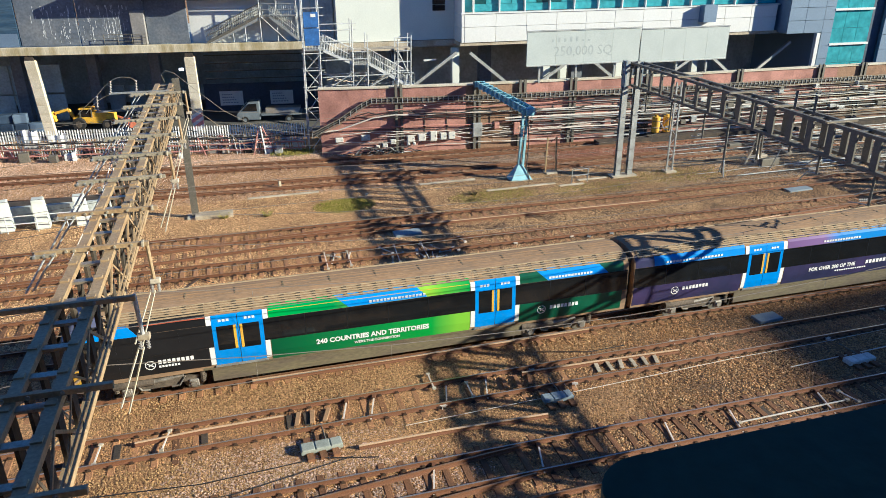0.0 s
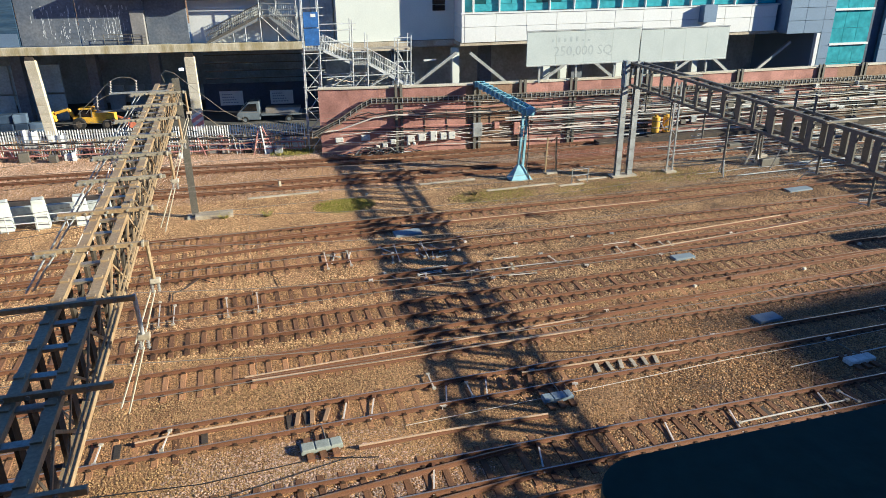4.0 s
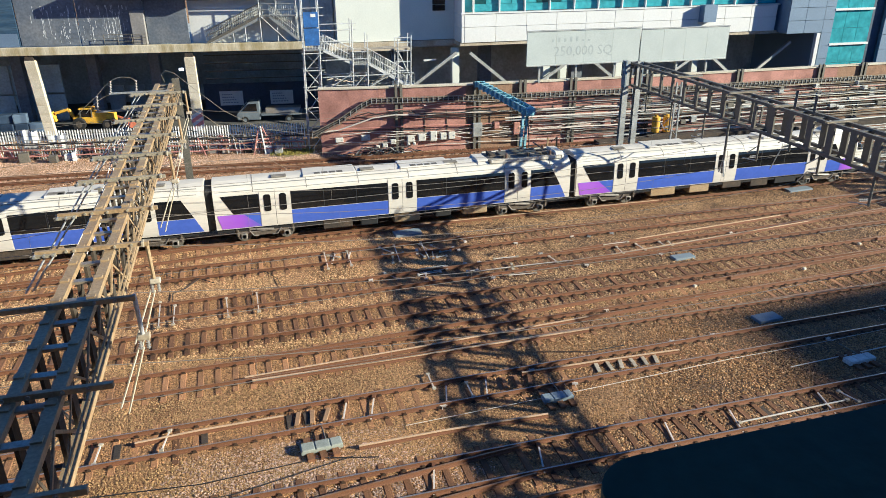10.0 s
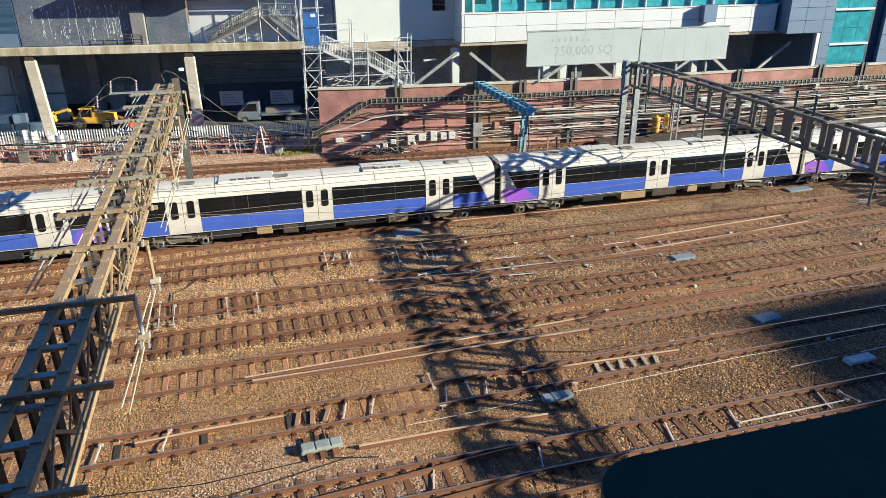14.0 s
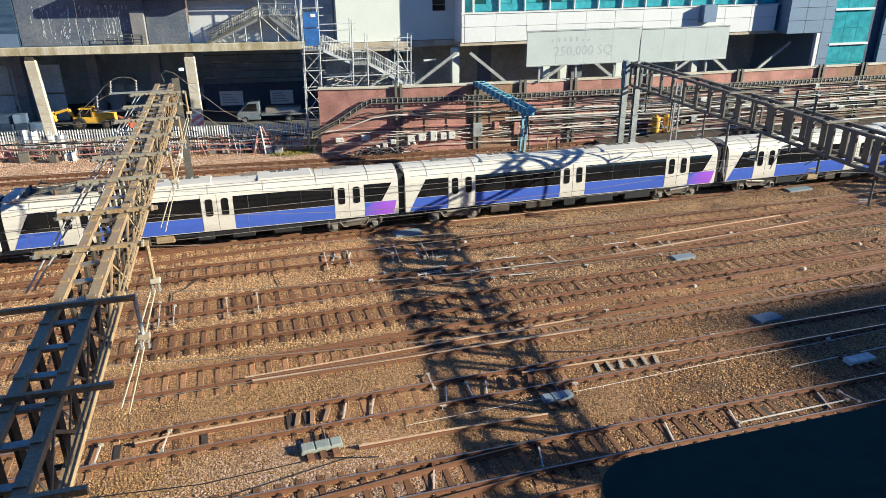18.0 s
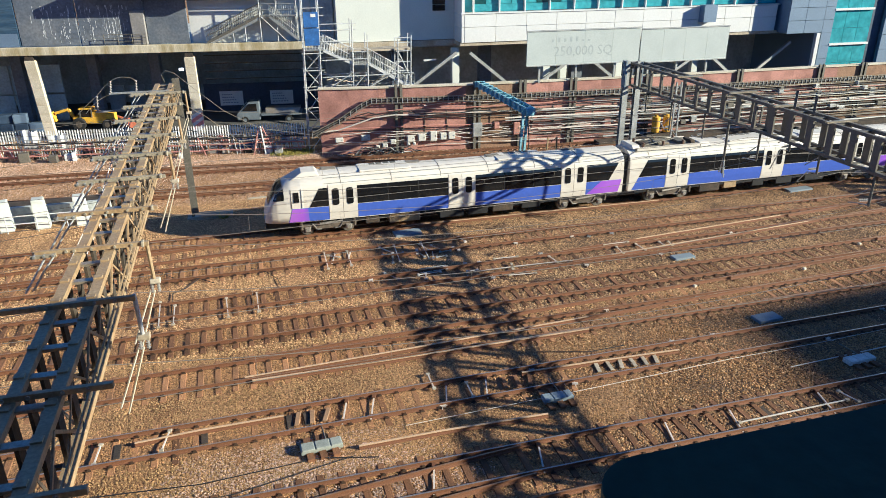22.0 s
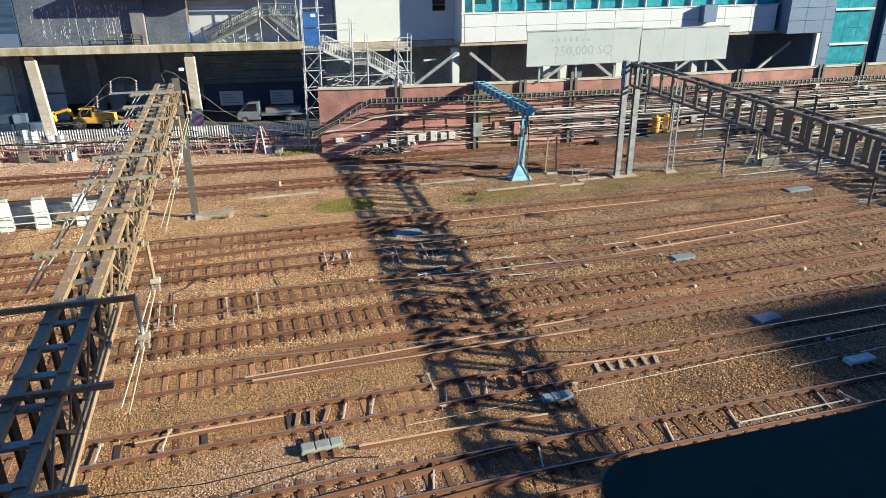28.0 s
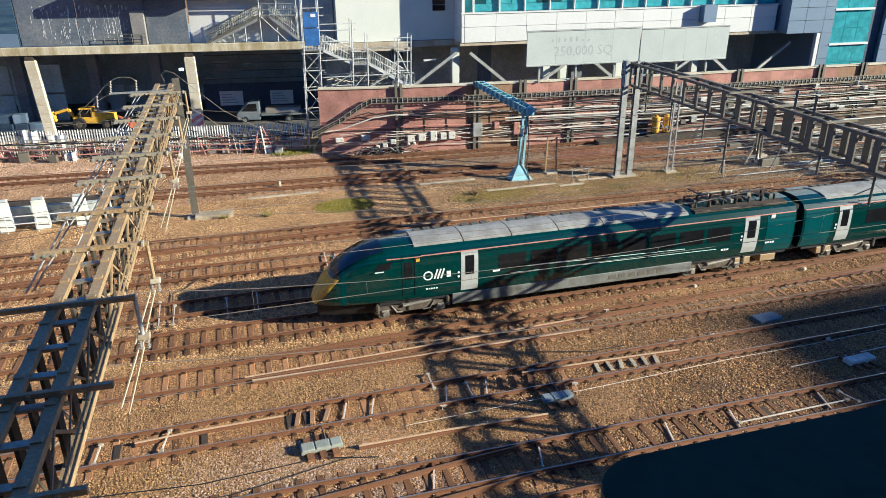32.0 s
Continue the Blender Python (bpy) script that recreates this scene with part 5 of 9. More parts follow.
    bm = bmesh.new()
    box(bm, (-length + 0.02, -1.05, 0.9), (-length + 0.4, 1.05, 3.5))
    rounded(bm, 0.05)
    part("gangway", bm, GANGWAY, body)
    for s in (4.6 if cab else 3.6, length - 4.9 if cab else length - 3.6):
        wheelset_bogie(body, s, wheelbase=2.7)
        car_wheels(body, s, 2.7)
    bm = bmesh.new()
    box(bm, (-length + 0.5, -1.12, 0.85), (-3.0 if cab else -0.4, 1.12, 1.06))
    part("sole_bar", bm, GANGWAY, body)
    for a in (22.3, 23.9) if cab else (1.4,):
        bm = bmesh.new()
        box(bm, (-a - 1.0, -1.16, 0.45), (-a, 1.16, 0.86))
        rounded(bm, 0.04)
        part("underframe_box", bm, TANSTEEL, body)
    return body


def green_train():
    t = thing("intercity_train", "glossy dark green high-speed train with yellow nose", "train")
    green_car(t, 0.0, True, 26.0, [(6.92, 7.76), (22.47, 23.36)], True)
    green_car(t, 26.15, False, 26.0, [(2.3, 3.15), (22.8, 23.65)], False)
    green_car(t, 52.3, False, 26.0, [(2.3, 3.15), (22.8, 23.65)], False)
    return t


train_green = green_train()


# ---- loose ballast ----
def stones(name, label, count, x0, x1, y0, y1, size, material, seed, keep=None, tall=0.8):
    """Many small broken stones joined into one object."""
    r = np.random.RandomState(seed)
    x, y = r.uniform(x0, x1, count), r.uniform(y0, y1, count)
    ok = np.ones(count, bool)
    for k, (c, m) in enumerate(TRACKS[:7]):
        d = np.abs(y - (c + m * x))
        ok &= np.abs(d - 0.7525) > 0.10 + r.uniform(0, 0.14, count)
        on = (d < 1.28) & (np.abs((x + 60) / 0.70 - np.round((x + 60) / 0.70)) < 0.2)
        ok &= ~on | (r.uniform(0, 1, count) < (0.16, 0.8, 0.45, 0.08, 0.3, 0.45, 0.45)[k])
    if keep is not None:
        ok &= keep(x, y, r)
    x, y = x[ok], y[ok]
    n = len(x)
    s = r.uniform(size[0], size[1], n)
    base = np.array([(1, 0, 0), (0, 1, 0), (-1, 0, 0), (0, -1, 0), (0, 0, tall)], float)
    v = base[None] * s[:, None, None] * r.uniform(0.65, 1.25, (n, 5, 1))
    a = r.uniform(0, 6.28, n)
    ca, sa = np.cos(a)[:, None], np.sin(a)[:, None]
    vx, vy = v[:, :, 0] * ca - v[:, :, 1] * sa, v[:, :, 0] * sa + v[:, :, 1] * ca
    tilt = r.uniform(-0.7, 0.7, n)[:, None] * tall
    vz, vx = v[:, :, 2] * np.cos(tilt) + vx * np.sin(tilt), vx * np.cos(tilt) - v[:, :, 2] * np.sin(tilt)
    z = -0.212 + r.uniform(-0.015, 0.02, n)
    co = np.stack([vx + x[:, None], vy + y[:, None], vz + z[:, None]], 2).reshape(-1, 3)
    tri = np.array([(0, 1, 4), (1, 2, 4), (2, 3, 4), (3, 0, 4)])
    idx = (tri[None] + (np.arange(n) * 5)[:, None, None]).reshape(-1)
    me = bpy.data.meshes.new(name)
    me.vertices.add(len(co))
    me.vertices.foreach_set("co", co.ravel())
    me.loops.add(len(idx))
    me.loops.foreach_set("vertex_index", idx.astype(np.int32))
    me.polygons.add(len(idx) // 3)
    me.polygons.foreach_set("loop_start", np.arange(0, len(idx), 3, dtype=np.int32))
    me.update(calc_edges=True)
    ob = part(name, me, material)
    return tagged(ob, label, "ballast", kind="stuff")


pale = lambda x, y, r: (np.sin(x * 0.9 + y * 0.7) + np.sin(y * 1.7 - x * 0.4) * 0.6 + r.uniform(-0.6, 0.6, len(x)) > -1.25)
def in_four_foot(x, y, r):
    """Stones between and close beside the rails, where brake and rail dust settles."""
    d = np.min([np.abs(y - (c + m * x)) for c, m in TRACKS[:7]], axis=0)
    return d < 0.95 + r.uniform(-0.25, 0.45, len(x))


west = lambda x, r: x < 11 + r.uniform(-6, 5, len(x))
stones("ballast_stones", "loose tan broken ballast stones", 80000, -9, 15, 14.5, 29.5, (0.022, 0.043), STONE, 1, lambda x, y, r: west(x, r) & ~in_four_foot(x, y, r), 0.68)
stones("ballast_stones", "rust-brown dusted ballast stones between the rails", 74000, -9, 15, 14.5, 29.5, (0.022, 0.043), DUSTSTONE, 12, lambda x, y, r: west(x, r) & in_four_foot(x, y, r), 0.68)
stones("ballast_stones", "loose greyish broken ballast stones", 120000, 6, 33, 14.5, 29.5, (0.03, 0.056), GREYSTONE, 11, lambda x, y, r: ~west(x, r) & pale(x, y, r) & (r.uniform(0, 1, len(x)) < 0.3))
stones("ballast_stones", "rust-brown dusted ballast stones beside the rails", 84000, 6, 33, 14.5, 29.5, (0.028, 0.05), DUSTSTONE, 15, lambda x, y, r: ~west(x, r) & pale(x, y, r))
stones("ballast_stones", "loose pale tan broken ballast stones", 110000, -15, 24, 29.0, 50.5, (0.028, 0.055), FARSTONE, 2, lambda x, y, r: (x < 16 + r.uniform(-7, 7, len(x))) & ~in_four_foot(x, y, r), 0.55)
stones("ballast_stones", "rust-brown dusted ballast stones between the rails", 110000, -15, 48, 29.0, 44.5, (0.028, 0.055), DUSTSTONE, 13, lambda x, y, r: in_four_foot(x, y, r) & ((x < 12 + r.uniform(-7, 7, len(x))) | (r.uniform(0, 1, len(x)) < 0.35)))
stones("ballast_stones", "loose greyish broken ballast stones", 190000, 8, 48, 29.0, 50.5, (0.032, 0.06), GREYSTONE, 14, lambda x, y, r: (x > 16 + r.uniform(-7, 7, len(x))) & pale(x, y, r))
stones("ballast_stones", "pinkish clean ballast stones", 34000, -6.0, 7.0, 14.8, 22.2, (0.022, 0.048), PINKSTONE, 3, lambda x, y, r: (np.abs(x - 0.2) + np.abs(y - 19) * 0.9 + r.uniform(-2, 2, len(x)) < 5.0), 0.5)
# far strips take the sun-brightened copy of the pink stone
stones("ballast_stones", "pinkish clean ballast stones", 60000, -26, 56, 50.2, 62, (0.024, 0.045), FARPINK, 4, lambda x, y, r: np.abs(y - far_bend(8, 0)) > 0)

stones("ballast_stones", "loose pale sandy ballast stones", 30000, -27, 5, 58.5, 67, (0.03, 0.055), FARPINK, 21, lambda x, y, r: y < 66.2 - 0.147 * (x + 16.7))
RUSTSTONE = surface("rust_red_stone", (0.36, 0.13, 0.07), 0.93, var=0.3, scale=0.5, fine=20, bump=0.3, island=0.4)
stones("ballast_stones", "rust-red stained ballast stones", 14000, 24, 50, 53.2, 57.0, (0.035, 0.06), RUSTSTONE, 22)

DULLSTONE = surface("dull_grey_stone", (0.44, 0.36, 0.265), 0.9, var=0.3, scale=0.5, fine=20, bump=0.3, island=0.6)
stones("ballast_stones", "loose dull grey ballast stones", 42000, 29, 64, 44.4, 56.5, (0.028, 0.055), DULLSTONE, 23, lambda x, y, r: np.sin(x * 0.5 + 1) + np.sin(y * 0.9) + r.uniform(-1, 1, len(x)) > -0.9)

# ---- trackside things ----
PALEGREEN = surface("weathered_grey_green", (0.36, 0.385, 0.34), 0.7, 0.1, var=0.2, scale=2, fine=15, bump=0.1)
SLATE = surface("blue_grey_slab", (0.24, 0.29, 0.33), 0.8, var=0.2, scale=1.5, fine=14, bump=0.2)
MACHINEWHITE = surface("dusty_white_paint", (0.66, 0.68, 0.66), 0.7, 0.1, var=0.2, scale=2, fine=15, bump=0.1)
CABLE = surface("black_cable", (0.03, 0.03, 0.032), 0.7, var=0.2)
PALECABLE = surface("pale_hose", (0.70, 0.63, 0.55), 0.7, var=0.2, scale=1.0, fine=8)
PINKPIPE = surface("pink_pipe", (0.55, 0.25, 0.20), 0.7, var=0.25, scale=0.8, fine=8)
GRASS = surface("dry_grass", (0.33, 0.30, 0.05), 0.9, var=0.35, scale=2, fine=8, island=0.35, tint=(0.42, 0.34, 0.09), amount=0.7)


def point_machine(x, y, turn, mat, length=1.5):
    t = thing("point_machine", "low grey metal point machine box beside a rail", "machine", pose(x, y, -0.2, 0, 0, turn), "point machines")
    bm = bmesh.new()
    box(bm, (-length / 2, -0.22, 0.04), (length / 2, 0.22, 0.2))
    rounded(bm, 0.04, 2)
    part("case", bm, mat, t)
    for a, b in ((-length / 2 + 0.02, -0.25), (-0.23, 0.3), (0.32, length / 2 - 0.02)):
        bm = bmesh.new()
        box(bm, (a, -0.24, 0.19), (b, 0.24, 0.25))
        rounded(bm, 0.03)
        part("lid", bm, mat, t)
    for dx in (-0.45, 0.0, 0.45):
        bm = bmesh.new()
        box(bm, (dx - 0.12, -0.6, -0.06), (dx + 0.12, 0.7, 0.11))
        part("bearer", bm, SLEEPER, t)
    bm = bmesh.new()
    tube(bm, (0.2, 0.2, 0.17), (0.2, 1.3, 0.14), 0.03, 8)
    part("drive_rod", bm, DARKSTEEL, t)
    return t


point_machine(1.1, 21.45, 4, PALEGREEN)
point_machine(10.45, 22.0, 2, SLATE, 1.25)
point_machine(24.05, 21.15, 3, MACHINEWHITE, 1.4)


def slab(x, y, dx, dy, turn, label, mat=SLATE, h=0.12):
    bm = bmesh.new()
    box(bm, (-dx / 2, -dy / 2, -0.06), (dx / 2, dy / 2, h))
    rounded(bm, 0.02)
    solid("cable_pit_cover", label, "pit cover", bm, mat, pose(x, y, -0.2, 0, 0, turn), "pit covers")


slab(8.5, 40.9, 1.7, 0.9, 3, "blue-grey concrete pit cover in ballast")
slab(22.9, 33.0, 1.3, 0.6, 3, "blue-grey concrete pit cover in ballast")
slab(37.6, 41.5, 2.0, 0.7, 3, "blue-grey concrete pit cover in ballast")
slab(22.75, 25.5, 1.3, 0.7, 4, "raised grey concrete pit cover", h=0.14)
slab(-3.2, 47.4, 2.4, 0.9, 0, "low concrete plinth beside the gantry mast", CONCRETE, 0.25)


def spare_rail(pts, label="rusty rail with a pale head lying on the sleepers"):
    bm = bmesh.new()
    rail_section(bm, [(x, y, -0.012) for x, y in pts], range(5, 10))
    ob = solid("spare_rail", label, "rail", bm, RUST, None, "spare rails")
    ob.data.materials.append(PALERAIL)


# The first two are added rails that give running rails a glossy pale line.
spare_rail([(8.3, 41.86), (18, 41.86), (26.5, 41.84)])
spare_rail([(-1.2, 26.40), (3.6, 26.43), (14.0, 26.62)])
spare_rail([(9.7, 24.0), (13.2, 23.97), (17.0, 23.87)])
spare_rail([(-5.4, 23.36), (-3.2, 23.52), (-0.1, 23.6)])


def ground_cable(pts, r=0.025, mat=None, label="pale lineside cable lying on the ballast"):
    bm = bmesh.new()
    line_of(bm, [(x, y, -0.13) for x, y in pts], r, 6)
    solid("lineside_cable", label, "cable", bm, mat or PALECABLE, None, "lineside cables")


ground_cable([(-4.91, 33.27), (-5.00, 35.87), (-4.38, 36.38), (-3.77, 37.41), (-2.96, 36.63)], 0.02, CABLE, "thin black cable lying across the ballast")
ground_cable([(-1.13, 38.13), (-0.21, 37.28), (0.32, 36.27), (0.49, 35.12), (1.92, 34.72)], 0.02, CABLE, "thin black cable lying across the ballast")
ground_cable([(-6.80, 40.02), (-5.64, 38.51), (-5.02, 37.76), (-3.77, 37.41)], 0.02, CABLE, "thin black cable lying across the ballast")
ground_cable([(20.9, 21.5), (26.0, 21.8), (34, 22.3)])
ground_cable([(4.3, 21.9), (7.3, 22.05), (9.9, 22.18), (12.4, 22.31), (16.2, 22.56), (19.1, 22.75), (23.4, 22.86), (27.3, 23.09), (36, 23.5)], 0.013)
spare_rail([(2.4, 21.06), (5.5, 21.12), (9.65, 21.05)], "dull timber batten lying on the ballast")
ground_cable([(-6.5, 20.9), (-3, 20.6), (1, 20.9), (3, 20.4)], 0.018, CABLE, "thin black cable lying across the ballast")
ground_cable([(-6, 19.9), (-2, 19.8), (2.2, 20.7)], 0.015, CABLE, "thin black cable lying across the ballast")
ground_cable([(11.0, 25.5), (13.2, 24.9), (15.0, 25.0)], 0.02, CABLE, "thin black cable lying across the ballast")


def stretcher(x, k, pale_=True):
    """A stretcher bar with clamps across a set of points."""
    y = far_bend(k, x)
    t = thing("stretcher_bar", "pale stretcher bar across the switch rails", "rail fitting", pose(x, y, -0.13, 0, 0, -14), "stretcher bars")
    bm = bmesh.new()
    box(bm, (-0.028, -0.85, -0.02), (0.028, 0.8, 0.02))
    part("bar", bm, PALECABLE if pale_ else DARKSTEEL, t)
    for s in (-0.7, 0.62):
        bm = bmesh.new()
        box(bm, (-0.07, s - 0.1, -0.03), (0.07, s + 0.1, 0.06))
        part("clamp", bm, RUST, t)


for x, k in ((3.6, 5), (4.5, 5), (2.2, 1), (3.3, 1), (6.3, 1), (8.0, 1), (4.6, 0), (8.5, 0), (13.6, 0), (16.4, 0), (20.5, 0)):
    stretcher(x, k)


def point_link(p, q, label="pale steel rod of the points between the rails"):
    """A rod with a clamp at each end, from p to q."""
    p, q = Vector((*p, -0.07)), Vector((*q, -0.07))
    t = thing("point_rod", label, "rail fitting", Matrix.Translation((p + q) / 2), "point rods")
    o = (p + q) / 2
    bm = bmesh.new()
    beam(bm, p - o, q - o, 0.05, 0.035)
    part("rod", bm, PALECABLE, t)
    for e in (p - o, q - o):
        bm = bmesh.new()
        box(bm, (e.x - 0.08, e.y - 0.07, e.z - 0.04), (e.x + 0.08, e.y + 0.07, e.z + 0.04))
        rounded(bm, 0.012)
        part("clamp", bm, CONCRETE, t)


for p, q in (((-2.32, 34.48), (-2.20, 32.39)), ((-0.81, 34.78), (-0.76, 32.59)), ((3.12, 39.04), (3.11, 36.67)), ((4.44, 38.84), (4.41, 36.77)), ((7.26, 39.01), (7.13, 36.57)), ((8.89, 39.01), (8.82, 36.50)), ((-5.53, 34.92), (-5.38, 32.23)), ((-4.79, 34.33), (-4.73, 32.34)), ((15.50, 34.96), (15.65, 34.10)), ((19.85, 35.20), (19.79, 34.26)), ((21.15, 35.28), (21.26, 34.36)), ((22.68, 35.22), (22.66, 34.68)), ((23.20, 35.07), (23.14, 34.54)), ((13.07, 34.58), (12.92, 33.91)), ((3.28, 38.48), (3.89, 38.14)), ((11.07, 34.13), (13.00, 34.21)), ((13.00, 34.21), (17.47, 34.08)), ((12.38, 35.50), (13.76, 35.45)), ((12.47, 33.20), (13.93, 33.10)), ((19.30, 35.71), (20.86, 35.73)), ((5.89, 24.97), (5.89, 23.90)), ((7.26, 23.94), (7.25, 22.91)), ((21.44, 19.40), (21.66, 18.62)), ((-4.44, 22.71), (-4.24, 23.83)), ((-6.65, 22.54), (-6.58, 23.62)), ((16.38, 18.69), (21.32, 18.83))):
    point_link(p, q)


def marker(x, y, w=0.22, h=0.15, d=0.16):
    bm = bmesh.new()
    box(bm, (-w / 2, -d / 2, 0), (w / 2, d / 2, h))
    rounded(bm, 0.03)
    solid("marker_block", "small white painted marker block on the ballast", "marker", bm, PALECONCRETE, pose(x, y, -0.22, 0, 0, 12), "marker blocks")


for x, y in ((21.4, 29.45), (28.4, 29.75), (34.0, 31.85), (7.25, 48.9), (28.3, 43.9)):
    marker(x, y)
marker(1.35, 52.6, 0.2, 0.45, 0.2)


def lift_plates(x0, k, n, mat):
    """Loose pale boards between the rails."""
    for i in range(n):
        bm = bmesh.new()
        box(bm, (-0.09, -0.42, 0), (0.09, 0.42, 0.04))
        rounded(bm, 0.012)
        solid("loose_board", "pale weathered board lying between the rails", "board", bm, mat, pose(x0 + i * 0.55, far_bend(k, x0) + 0.02, -0.15, 0, 0, -10 + 7 * math.sin(i * 2.3)), "loose boards")


lift_plates(13.0, 1, 6, CONCRETE)
lift_plates(8.8, 1, 3, SLEEPER)
lift_plates(0.4, 1, 3, BRIGHTRAIL)

# dark slabs added to stand in for shaded ballast holes between sleepers
for x, k in ((0.1, 1), (0.75, 1), (-6.0, 1), (17.9, 0), (-3.0, 1)):
    bm = bmesh.new()
    box(bm, (-0.12, -0.42, 0), (0.12, 0.42, 0.03))
    rounded(bm, 0.01)
    solid("rubber_pad", "dark slab standing in for a hole between sleepers", "pad", bm, UNDER, pose(x, far_bend(k, x), -0.2, 0, 0, 3), "rubber pads")


# rodding, clamps and a small ladder frame between the lines
rr = random.Random(41)
for i in range(16):
    x, y = rr.uniform(6.0, 11.5), rr.uniform(33.0, 39.0)
    bm = bmesh.new()
    l = rr.uniform(0.5, 1.5)
    tube(bm, (-l / 2, 0, 0), (l / 2, 0, 0.02), 0.03, 6)
    for e in (-l / 2, l / 2):
        box(bm, (e - 0.06, -0.08, -0.04), (e + 0.06, 0.08, 0.05))
    solid("point_rod", "pale steel point rod with clamps on the sleepers", "rail fitting", bm, GALV if i % 2 else PALECABLE, pose(x, y, -0.12, 0, 0, rr.choice([2, -60, -75, 80])), "point rods")
t = thing("small_ladder", "pale steel ladder frame lying on the ballast", "frame", pose(8.7, 35.2, -0.13, 0, 0, 4))
for y in (-0.25, 0.25):
    bm = bmesh.new()
    tube(bm, (-0.8, y, 0), (0.8, y, 0), 0.03, 6)
    part("rail", bm, GALV, t)
for i in range(5):
    bm = bmesh.new()
    tube(bm, (-0.6 + i * 0.3, -0.25, 0), (-0.6 + i * 0.3, 0.25, 0), 0.022, 6)
    part("rung", bm, GALV, t)
# switch-heater boxes and pale fittings along the turnouts
for i in range(26):
    x = rr.uniform(-3, 30)
    k = rr.choice([1, 2, 4, 4, 5])
    y = far_bend(k, x) + rr.choice([-1, 1]) * rr.uniform(0.55, 1.15)
    bm = bmesh.new()
    box(bm, (-0.12, -0.05, 0), (0.12, 0.05, 0.07))
    tube(bm, (0, -0.25, 0.03), (0, 0.25, 0.03), 0.018, 5)
    solid("rail_clip", "small pale clip beside the rail", "rail fitting", bm, PALECABLE if i % 3 else GALV, pose(x, y, -0.16, 0, 0, rr.uniform(-25, 25)), "rail clips")

# ---- grass and weeds ----
def grass(x0, x1, y0, y1, n, h, seed, label):
    r = np.random.RandomState(seed)
    vs, fs = [], []
    for i in range(n):
        x, y = r.uniform(x0, x1), r.uniform(y0, y1)
        if ((x - (x0 + x1) / 2) / (x1 - x0) * 2) ** 2 + ((y - (y0 + y1) / 2) / (y1 - y0) * 2) ** 2 > r.uniform(0.4, 1.1):
            continue
        a, l, w_ = r.uniform(0, 6.28), h * r.uniform(0.5, 1.3), r.uniform(0.008, 0.02)
        dx, dy = math.cos(a), math.sin(a)
        b = r.uniform(0.2, 0.7) * l
        o = len(vs)
        vs += [(x - dy * w_, y + dx * w_, -0.22), (x + dy * w_, y - dx * w_, -0.22), (x + dx * b, y + dy * b, -0.22 + l), (x + dx * b * 0.3 - dy * w_, y + dy * b * 0.3 + dx * w_, -0.22 + l * 0.55)]
        fs += [(o, o + 1, o + 2, o + 3)]
    me = bpy.data.meshes.new("grass")
    me.from_pydata(vs, [], fs)
    tagged(part("grass", me, GRASS), label, "grass", kind="stuff")


grass(3.2, 7.6, 45.6, 48.6, 9000, 0.13, 5, "short yellow-green grass patch in the cess")
grass(12.5, 19.5, 44.6, 48.0, 5500, 0.10, 6, "thin dry grass among ballast")
grass(19.5, 27, 44.4, 47.4, 3500, 0.09, 17, "thin dry grass among ballast")
grass(26, 36, 45.0, 49.0, 3200, 0.12, 7, "thin dry grass among ballast")
grass(1.0, 5.0, 60.6, 62.8, 2200, 0.25, 8, "yellow-green weeds at the wall foot")
for k, (x, y) in enumerate(((0.2, 46.6), (-2.6, 46.9), (14.6, 46.9))):
    r = np.random.RandomState(20 + k)
    bm = bmesh.new()
    for i in range(70):
        a, l = r.uniform(0, 6.28), r.uniform(0.15, 0.5)
        p = Vector((math.cos(a) * r.uniform(0, 0.25), math.sin(a) * r.uniform(0, 0.25), 0))
        tube(bm, p, p + Vector((math.cos(a) * l * 0.7, math.sin(a) * l * 0.7, l)), 0.012, 3, 0.003)
    solid("shrub", "small dark leafless weed on the ballast", "shrub", bm, GRASS if k < 2 else UNDER, pose(x, y, -0.22), "weeds")


# ---- overhead wires ----
WIRE = surface("copper_wire", (0.30, 0.26, 0.22), 0.5, 0.3, var=0.2)


def catenary(k, zc, zm, off=0.0):
    """Contact wire, messenger and droppers over one track."""
    y = lambda x: far_bend(k, x) + off
    t = thing("overhead_wire", "thin overhead contact wire with droppers above the track", "overhead wire", None, "overhead wires")
    spans = [(-120.0, -42.0), (-42.0, -4.7), (-4.7, 27.4), (27.4, 61.4), (61.4, 130.0)]
    bm = bmesh.new()
    line_of(bm, [(x, y(x) + 0.15 * math.sin(x * 0.1), zc) for x in (-120, -80, -42, -4.7, 11, 27.4, 44, 61.4, 95, 130)], 0.013, 4)
    part("contact_wire", bm, WIRE, t)
    bm = bmesh.new()
    drops = []
    for a, b in spans:
        pts = []
        for i in range(9):
            f = i / 8
            x = a + (b - a) * f
            pts.append((x, y(x) + 0.1 * math.sin(x * 0.1), zm - (zm - zc - 0.25) * 4 * f * (1 - f)))
            if 0 < i < 8:
                drops.append(((x, y(x) + 0.15 * math.sin(x * 0.1), zc), pts[-1]))
        line_of(bm, pts, 0.012, 4)
    part("messenger_wire", bm, WIRE, t)
    for a, b in drops:
        if -16 < a[0] < 60:
            bm = bmesh.new()
            tube(bm, a, b, 0.006, 3)
            part("dropper", bm, WIRE, t)


for k, zc in ((0, 4.75), (1, 4.75), (2, 4.8), (3, 4.8), (4, 4.8), (5, 4.8), (6, 4.85), (7, 4.7)):
    catenary(k, zc, zc + 1.25)


